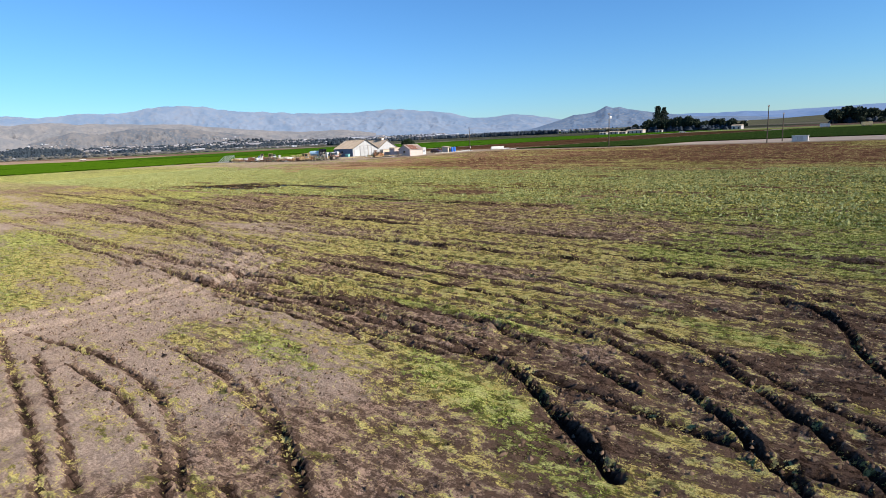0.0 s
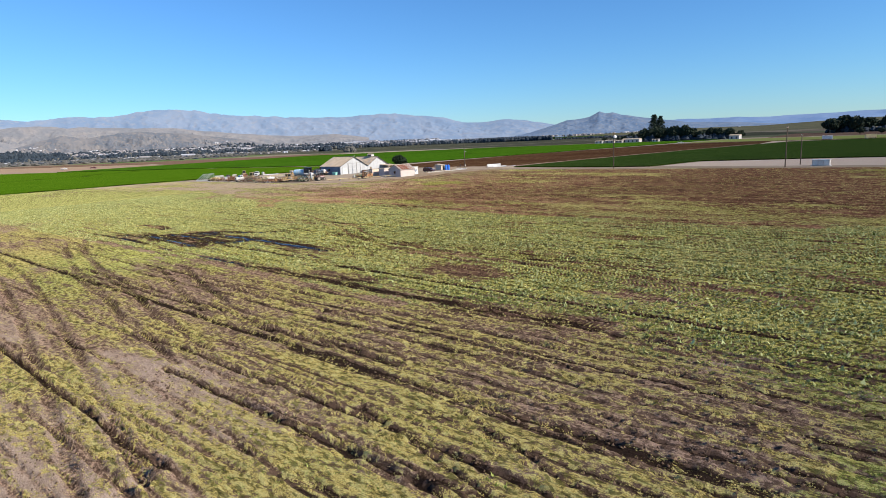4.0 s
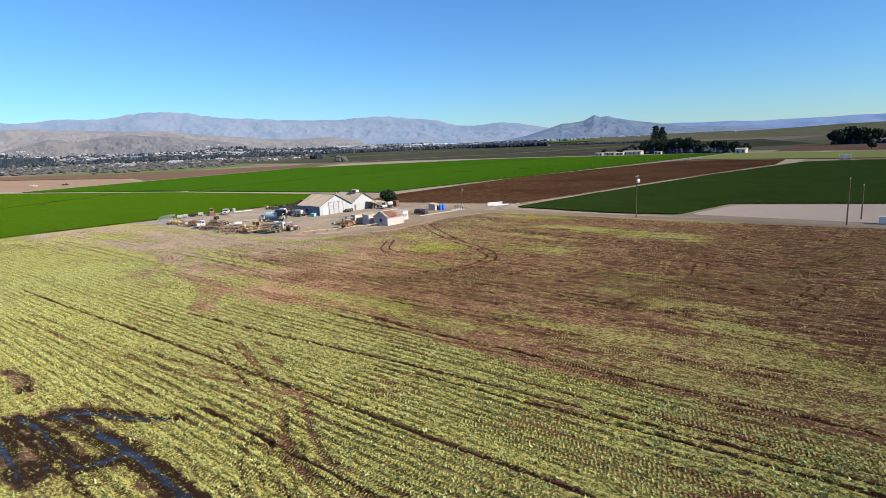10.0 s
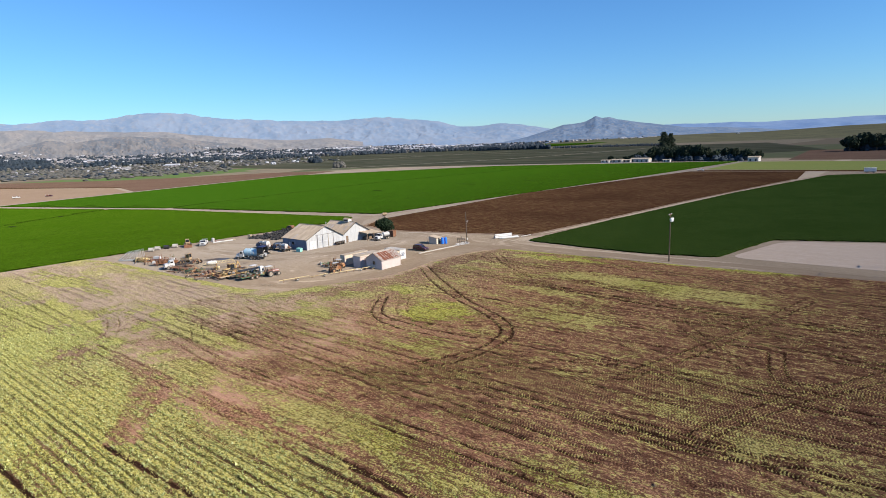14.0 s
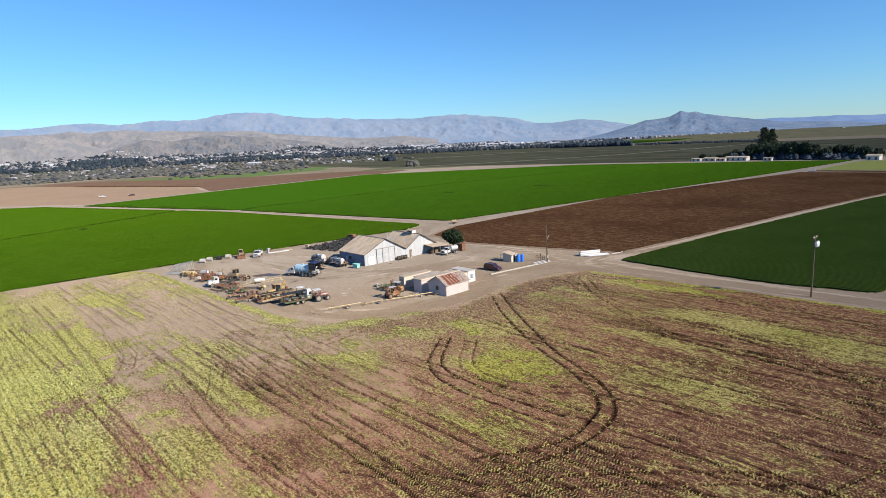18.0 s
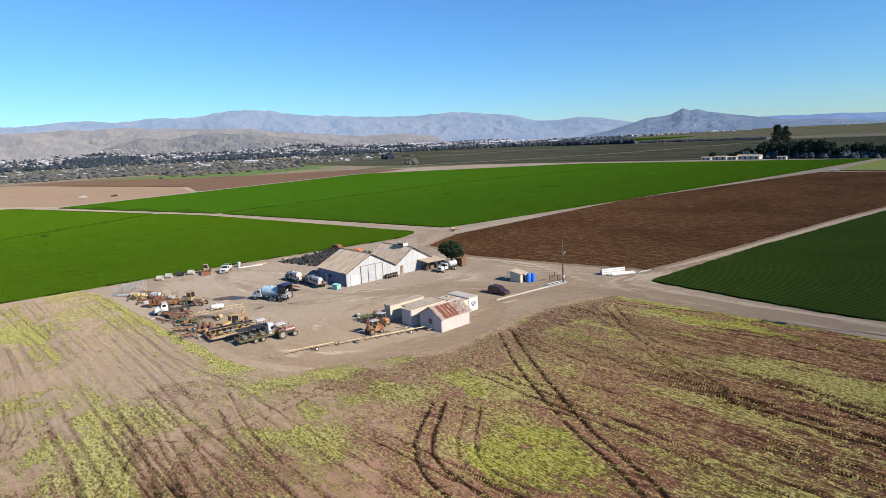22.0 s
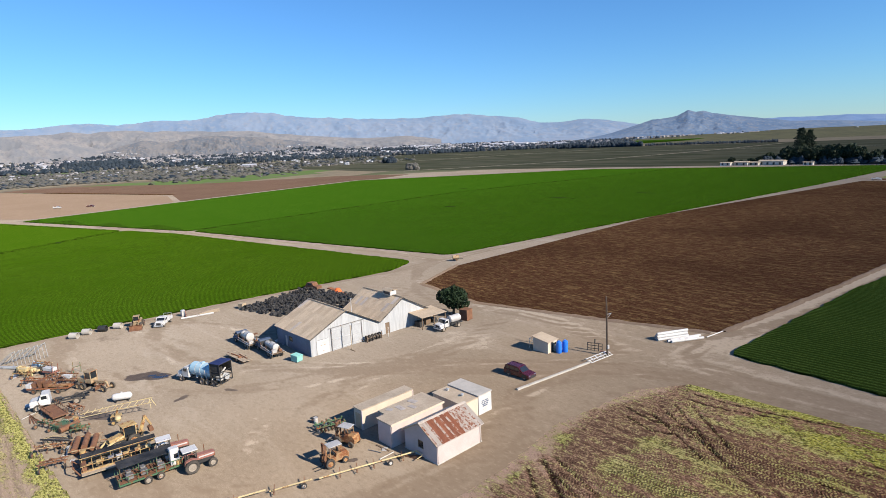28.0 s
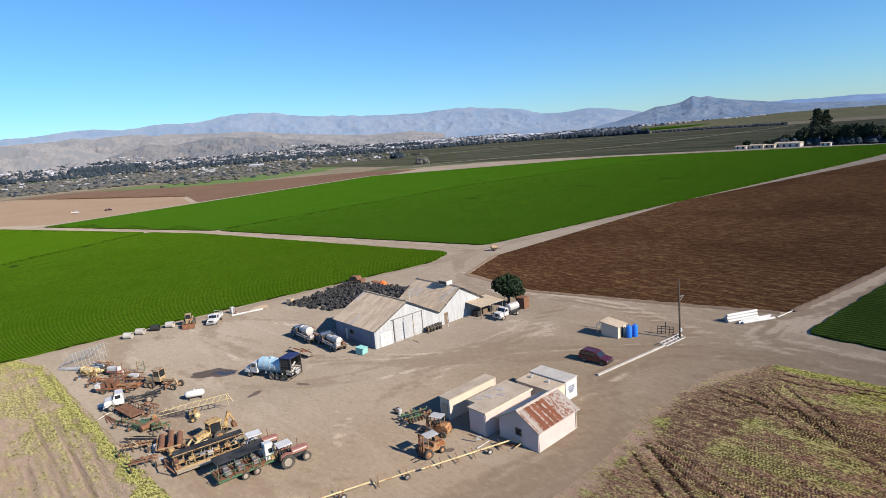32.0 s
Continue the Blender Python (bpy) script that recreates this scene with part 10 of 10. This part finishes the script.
def tool_bar(x, y, rz, paint, label, n=7, w=4.2, seed=1, seat=False):
    """A row-crop tool bar: two beams, curved shanks with shovels, clamps, gauge wheels and hitch."""
    r = random.Random(seed)
    th = thing("tool_bar", put(x, y, rz), label, "farm implement", "row crop tool bars")
    part("front_beam", MB().box((0, -0.45, 0.82), (w, 0.14, 0.14), 0.015), paint, th)
    part("rear_beam", MB().box((0.1, 0.4, 0.78), (w * 0.92, 0.14, 0.14), 0.015), paint, th)
    for i in range(n):
        xx = -w / 2 + w * (i + 0.5) / n + r.uniform(-0.08, 0.08)
        yy = -0.45 if i % 2 else 0.4
        part("clamp", MB().box((xx, yy, 0.82), (0.12, 0.24, 0.26), 0.01), M_RUST, th)
        sh = part("shank", MB().bar((xx, yy + 0.05, 0.78), (xx, yy + 0.45, 0.5), 0.06, 0.09).bar((xx, yy + 0.45, 0.5), (xx, yy + 0.2, 0.12), 0.06, 0.08), paint if r.random() < 0.5 else M_RUST, th)
        part("shovel", MB().prism([(xx - 0.11, 0.0), (xx + 0.11, 0.0), (xx + 0.05, 0.24), (xx - 0.05, 0.24)], yy + 0.12, yy + 0.18), M_STEEL, sh)
    part("hitch", MB().bar((-0.5, -0.45, 0.85), (0, -0.75, 1.55), 0.09).bar((0.5, -0.45, 0.85), (0, -0.75, 1.55), 0.09).bar((0, -0.75, 1.55), (0.1, 0.4, 0.85), 0.07), paint, th)
    for s in (-1, 1):
        part("cross_tube", MB().bar((s * w * 0.3, -0.45, 0.84), (s * w * 0.3, 0.4, 0.84), 0.1), M_RUST, th)
        wheel(th, s * w * 0.42, -0.95, 0.3, 0.3, 0.16, M_RUST, 0)
        part("wheel_arm", MB().bar((s * w * 0.42, -0.45, 0.8), (s * w * 0.42, -0.95, 0.3), 0.07), paint, th)
    if seat:
        part("seed_box", MB().prism([(-0.6, 1.0), (0.6, 1.0), (0.75, 1.5), (-0.75, 1.5)], -0.2, 0.35), M_WHITE if seat == 2 else M_PALEYELLOW, th)


for k, (x, y, rz, m, lb, n, w, st) in enumerate(((-219.4, 127.9, 30, M_TANMETAL, "faded tan tool bar with curved shanks", 8, 4.0, 0), (-216.2, 124.9, 36, M_YELLOW, "worn yellow tool bar with seed box", 6, 3.4, 1), (-211.2, 125.6, 42, M_RUSTORANGE, "rusted orange tool bar with shanks", 7, 3.8, 0), (-207.0, 129.4, 38, M_RUST, "rust brown tool bar half collapsed", 8, 3.6, 2),
                                              (-191.4, 124.4, 24, M_GREENPAINT, "green rusted tool bar with curved shanks", 7, 3.2, 0), (-186.4, 127.0, 70, M_GREENPAINT, "short green tool bar beside a rusted drum", 5, 2.2, 0), (-183.6, 123.2, 60, M_TANMETAL, "dull tan tool bar with gauge wheels", 8, 3.8, 0), (-179.0, 122.8, 72, M_RUST, "rusted tool bar near the field edge", 6, 3.0, 0), (-194.3, 128.0, 15, M_RUST, "rusted tool bar beside the white truck", 6, 2.6, 0))):
    tool_bar(x, y, rz, m, lb, n, w, 60 + k, st)


def clutter():
    """Small scrap between the machines: pipes, planks, drums, plates, tyres, crates."""
    r = random.Random(91)
    pipe = [MB().lathe([(0.05, -1.1), (0.07, -1.1), (0.07, 1.1), (0.05, 1.1)], 8, RY(90), True).mesh("scrap_pipe", m, True) for m in (M_RUST, M_STEEL, M_TANKGREY)]
    plank = [MB().box((0, 0, 0), (2.0, 0.18, 0.06), 0.01).mesh("scrap_plank", m) for m in (M_WOOD, M_PALEWOOD)]
    plate = [MB().prism([(-0.5, 0.0), (0.5, 0.0), (0.52, 0.05), (0.1, 0.09), (-0.5, 0.04)], -0.35, 0.35).mesh("scrap_plate", m) for m in (M_RUST, M_TANKGREY)]
    tyre = MB().lathe([(0.28, -0.1), (0.36, -0.13), (0.48, -0.1), (0.5, 0), (0.48, 0.1), (0.36, 0.13), (0.28, 0.1)], 16, None, True).mesh("old_tyre", M_RUBBER, True)
    drum = [MB().lathe([(0.02, 0.0), (0.28, 0.0), (0.29, 0.28), (0.30, 0.30), (0.29, 0.32), (0.29, 0.58), (0.30, 0.60), (0.29, 0.62), (0.28, 0.88), (0.26, 0.86), (0.02, 0.86)], 14).mesh("metal_drum", m, True) for m in (M_RUST, M_TANKGREY, M_YELLOW)]
    kinds = (("scrap_pipe", pipe, "length of scrap pipe among machines", "pipe", 0.07), ("scrap_plank", plank, "loose weathered plank on the dirt", "plank", 0.03), ("scrap_plate", plate, "bent scrap plate on the dirt", "scrap metal", 0.0), ("old_tyre", [tyre], "old dusty tyre lying flat", "tyre", 0.13), ("metal_drum", drum, "standing dusty metal drum", "drum", 0.0))
    spots = [(-219, 125.6, 2.6, 10), (-213, 128.5, 2.4, 9), (-208, 127.5, 2.4, 8), (-198, 124.4, 2.2, 8), (-192, 126.5, 2.0, 7), (-183, 125.2, 2.2, 9), (-177, 125.0, 2.0, 6), (-206, 158.6, 2.2, 7), (-198.5, 160.3, 1.8, 6), (-165.5, 150.0, 1.8, 6), (-152.6, 151.0, 1.4, 5), (-183.5, 190.5, 1.8, 6), (-214, 172, 2.0, 5)]
    for x, y, sp, k in spots:
        for i in range(k):
            nm, meshes, lb, cat, z = kinds[r.choice((0, 0, 0, 1, 1, 2, 2, 3, 4))]
            ob = new(nm, r.choice(meshes))
            s = r.uniform(0.7, 1.25)
            ob.matrix_basis = put(x + r.gauss(0, sp * 0.6), y + r.gauss(0, sp * 0.35), r.uniform(0, 180), z * s + 0.004) @ Matrix.Diagonal((s, s, s, 1))
            tagged(ob, lb, cat, "yard scrap")


clutter()


# ---------------------------------------------------------------- poles
def power_pole(x, y, h, kind, label, lean=0.0):
    th = thing("utility_pole", put(x, y, 0) @ RY(lean), label, "utility pole", "utility poles")
    part("pole", MB().cyl((0, 0, -0.2), (0, 0, h), 0.17, 0.11, 12), M_POLE, th)
    if kind == "bracket":
        part("bracket", MB().bar((0, 0, h * 0.70), (0.55, 0.5, h * 0.72), 0.07).bar((0, 0, h * 0.62), (0.45, 0.42, h * 0.71), 0.05), M_GALV, th)
        part("meter_box", MB().box((0.18, 0, 1.5), (0.2, 0.35, 0.6), 0.02), M_TANKGREY, th)
    else:
        arm = part("crossarm", MB().box((0, 0, h - 0.35), (0.12, 2.4, 0.14), 0.01).bar((0, -0.7, h - 0.38), (0, 0, h - 1.0), 0.04).bar((0, 0.7, h - 0.38), (0, 0, h - 1.0), 0.04), M_WOOD, th)
        for yy in (-1.1, -0.6, 0.6, 1.1):
            part("insulator", MB().lathe([(0.03, 0), (0.07, 0.03), (0.05, 0.09), (0.07, 0.13), (0.02, 0.18)], 8, T(0, yy, h - 0.28)), M_WHITE, arm)
        if kind == "transformer":
            for yy in (-0.5, 0.0, 0.5):
                can = part("transformer", MB().lathe([(0.05, -0.02), (0.24, 0), (0.25, 0.1), (0.25, 0.75), (0.2, 0.85), (0.05, 0.87)], 14, T(0.42, yy * 1.1, h - 2.0)), M_GALV, th, "pale grey transformer can", smooth=True)
                part("bushing", MB().cyl((0.42, yy * 1.1, h - 1.15), (0.42, yy * 1.1, h - 0.9), 0.04, n=6), M_WHITE, can)
            part("hanger", MB().box((0.2, 0, h - 1.5), (0.3, 1.3, 0.1)), M_GALV, th)


def kiosk():
    th = thing("pump_kiosk", put(-34.0, 205.0, 0), "grey metal pump cabinet on a slab", "cabinet")
    part("body", MB().box((0, 0, 0.9), (4.2, 1.6, 1.5), 0.04), M_TANKGREY, th)
    part("roof", MB().box((0, 0, 1.72), (4.5, 1.9, 0.12), 0.03), M_GALV, th)
    part("slab", MB().box((0, 0, 0.08), (4.8, 2.2, 0.16), 0.02), M_CONCRETE, th)
    for x in (-1.3, 0, 1.3):
        part("door", MB().box((x, -0.82, 0.9), (1.1, 0.03, 1.3), 0.01), M_GALV, th)


suv()
tanker()
flatbed(-202.2, 156.7, 178, M_BLUEMARK, ((-0.9, 2.0, 0.75, M_TANKGREY), (0.7, 0.7, 0.7, M_TANKGREY)), "old flatbed truck with a dull pale tank and dark blue cab")
flatbed(-194.6, 157.4, 176, M_BLUEMARK, ((-1.9, 2.2, 0.62, M_TANKGREY), (0.3, 1.4, 0.5, M_TANKGREY)), "old flatbed truck loaded with two lying tanks")
water_truck()
chassis_truck()
tractor(-166.2, 134.4, 84, M_TRACTORRED, "faded red tractor with pale wheels hitched to the harvest trailer", True)
tractor(-171.0, 133.2, 80, M_TRACTORRED, "old red tractor with a flat white canopy", True, True)
forklift(-155.6, 145.4, -97, M_ORANGE, "faded orange rough terrain forklift with dark mast")
forklift(-158.3, 148.9, 200, M_ORANGE, "rusty orange rough terrain forklift missing its roof")
backhoe()
wheel_loader()
road_grader()
green_harvester()
yellow_harvester()
roller_implement()
disc_harrow(-162.9, 149.6, 75, M_GREENPAINT, "worn green disc harrow with rusted discs")
spray_boom()
sprayer_frame()
rusty_trailers()
scrap_machines()
edge_row()
heap()
yard_small()
power_pole(-150.3, 193.0, 9.7, "bracket", "dark wooden power pole with a side bracket", -1.5)
power_pole(-90.5, 195.3, 11.8, "transformer", "tall wooden power pole with three transformer cans")
power_pole(-42.0, 200.5, 11.2, "arms", "tall wooden power pole with a crossarm")
power_pole(-40.0, 211.5, 8.8, "arms", "shorter wooden power pole on the gravel pad")
kiosk()
pickup(-604, 196, 70, M_WHITE, "white pickup driving lane beside the far field")
pickup(-588, 214, 70, M_MAROON, "dark pickup parked by the far field")
pickup(-183, 546, 20, M_WHITE, "white truck at the far end of the tilled field")


# ---------------------------------------------------------------- trees
def leaf_crown(mb, blobs, n, size, r):
    """Leaf clusters over a set of (x, y, z, rx, rz) lobes, outlines broken."""
    for x, y, z, rx, rz in blobs:
        for i in range(n):
            a, u = r.uniform(0, 6.283), r.uniform(-1, 1)
            q = math.sqrt(1 - u * u)
            d = r.uniform(0.62, 1.08)
            p = Vector((x + rx * d * q * math.cos(a), y + rx * d * q * math.sin(a), z + rz * d * u))
            s = size * r.uniform(0.6, 1.4)
            e = Euler((r.uniform(0, 3.1), r.uniform(0, 3.1), r.uniform(0, 6.3))).to_matrix()
            k = len(mb.v)
            for c in ((-s, -s * 0.4, 0), (s, -s * 0.4, 0.1 * s), (s * 0.7, s * 0.5, -0.1 * s), (-s * 0.6, s * 0.55, 0.15 * s)):
                mb.v.append(tuple(p + e @ Vector(c)))
            mb.f.append((k, k + 1, k + 2, k + 3))


def round_tree(name, m, h, w, label, leaf, n=230, size=0.28, seed=1, group=""):
    r = random.Random(seed)
    th = thing(name, m, label, "tree", group)
    tr = MB().cyl((0, 0, -0.1), (0.05 * w, 0, h * 0.35), 0.05 * h, 0.035 * h, 10)
    blobs = []
    for i in range(9):
        a, d = 6.283 * i / 9 + r.uniform(-0.3, 0.3), w * 0.28 * r.uniform(0.5, 1.1)
        z = h * r.uniform(0.45, 0.78)
        p = (d * math.cos(a), d * math.sin(a), z)
        tr.cyl((0.04 * w, 0, h * r.uniform(0.2, 0.35)), p, 0.02 * h, 0.008 * h, 6)
        blobs.append((*p, w * r.uniform(0.2, 0.27), h * r.uniform(0.17, 0.24)))
    blobs.append((0, 0, h * 0.8, w * 0.22, h * 0.2))
    blobs.append((0, 0, h * 0.5, w * 0.3, h * 0.25))
    part("trunk", tr, M_BARK, th)
    cr = MB()
    leaf_crown(cr, blobs, n, size, r)
    part("crown", cr, leaf, th)
    return th


def pine(m, h, label, seed):
    r = random.Random(seed)
    th = thing("tall_pine", m, label, "tree", "tall pines")
    part("trunk", MB().cyl((0, 0, 0), (0, 0, h * 0.97), h * 0.018, h * 0.004, 8), M_BARK, th)
    cr = MB()
    k = 13
    for i in range(k):
        z = h * (0.42 + 0.56 * i / (k - 1))
        rad = h * (0.23 - 0.15 * (i / (k - 1)) ** 1.5) * r.uniform(0.75, 1.2)
        for j in range(7):
            a = 6.283 * j / 7 + r.uniform(-0.3, 0.3)
            L = rad * r.uniform(0.7, 1.15)
            leaf_crown(cr, [(L * 0.62 * math.cos(a), L * 0.62 * math.sin(a), z + L * 0.05, L * 0.42, h * 0.026)], 26, h * 0.018, r)
    part("crown", cr, M_LEAFDARK, th)


round_tree("shade_tree", T(-185.6, 193.0, 0), 6.1, 6.4, "dense dark green shade tree beside the barn", M_LEAF, 470, 0.24, 2)
pine(T(-283, 752, 0), 32, "tall dark pine rising above the grove", 3)
pine(T(-277, 757, 0), 30, "tall dark pine rising above the grove", 4)


def grove():
    r = random.Random(31)
    proto = [round_tree("grove_tree", T(-262 - 12 * i, 734, 0), 14, 15, "dark broad tree in the farmstead grove", M_LEAFDARK, 130, 0.9, 40 + i, "grove trees") for i in range(3)]
    for i in range(44):
        t = i / 43
        x = -300 + 118 * t + r.uniform(-5, 5)
        y = 733 - 5 * t + r.uniform(-14, 20)
        s = r.uniform(0.75, 1.15) * (0.7 if t < 0.1 else 1.05 if t < 0.6 else 0.8)
        o = copy_thing(proto[i % 3], T(x, y, 0) @ RZ(r.uniform(0, 360)))
        o.scale = (s, s, s * r.uniform(0.85, 1.15))
    for x, y, s in ((-118, 930, 1.5), (-105, 945, 1.7), (-92, 940, 1.6), (-78, 950, 1.4), (-60, 960, 1.5), (-45, 955, 1.3), (-25, 960, 1.2), (-70, 740, 0.6), (-52, 735, 0.5), (-314, 716, 0.5), (-322, 712, 0.4), (-306, 714, 0.6), (-335, 722, 0.55), (0, 970, 1.3), (20, 960, 1.4), (45, 960, 1.2)):
        o = copy_thing(proto[int(abs(x)) % 3], T(x, y, 0) @ RZ(x * 7))
        o.scale = (s, s, s * 0.9)
    for x, y, l, w, h, m in ((-293, 708, 22, 7, 3.6, M_TANKGREY), (-318, 703, 13, 6, 3.0, M_CONCRETE), (-331, 700, 10, 5, 2.6, M_TANKGREY), (-307, 704, 9, 5, 2.6, M_CONCRETE), (-262, 702, 8, 3, 2.6, M_TANKGREY), (-176, 700, 10, 7, 4, M_TANKGREY), (-20, 900, 60, 9, 4, M_WHITE), (25, 890, 50, 9, 4, M_WHITE), (-75, 1040, 40, 8, 4, M_WHITE)):
        th = thing("farm_building", put(x, y, -8), "low pale farm building by the far grove", "building", "far farm buildings")
        part("wall", MB().box((0, 0, h / 2), (l, w, h), 0.05), m, th)
        part("roof", MB().prism([(-w / 2 - 0.5, h), (w / 2 + 0.5, h), (0, h + w * 0.16)], -l / 2 - 0.5, l / 2 + 0.5, RZ(90)), M_ROOFFLAT, th)
        for i in range(max(2, int(l / 5))):
            # dark panel on the wall, put there for an opening's inner shade
            part("opening", MB().box((-l / 2 + (i + 0.5) * l / max(2, int(l / 5)), -w / 2 - 0.03, 1.5), (1.8, 0.05, 2.2)), M_DARK, th)


grove()


def far_yard():
    """Trailers and bins beyond the gravel pad."""
    for x, y, rz, m, lb in ((-72, 528, 10, M_WHITE, "white box trailer parked beyond the crop"), (-46, 526, 20, M_PALEYELLOW, "pale box trailer parked beyond the crop")):
        th = thing("box_trailer", put(x, y, rz), lb, "trailer", "box trailers")
        part("box", MB().box((0, 0, 2.0), (6.5, 2.4, 2.4), 0.05), m, th)
        part("frame", MB().box((0, 0, 0.7), (6.6, 1.2, 0.2)), M_DARK, th)
        for xx in (-2.0, 2.0):
            for s in (-1, 1):
                wheel(th, xx, s * 1.0, 0.48, 0.48, 0.28, M_RIM)


far_yard()
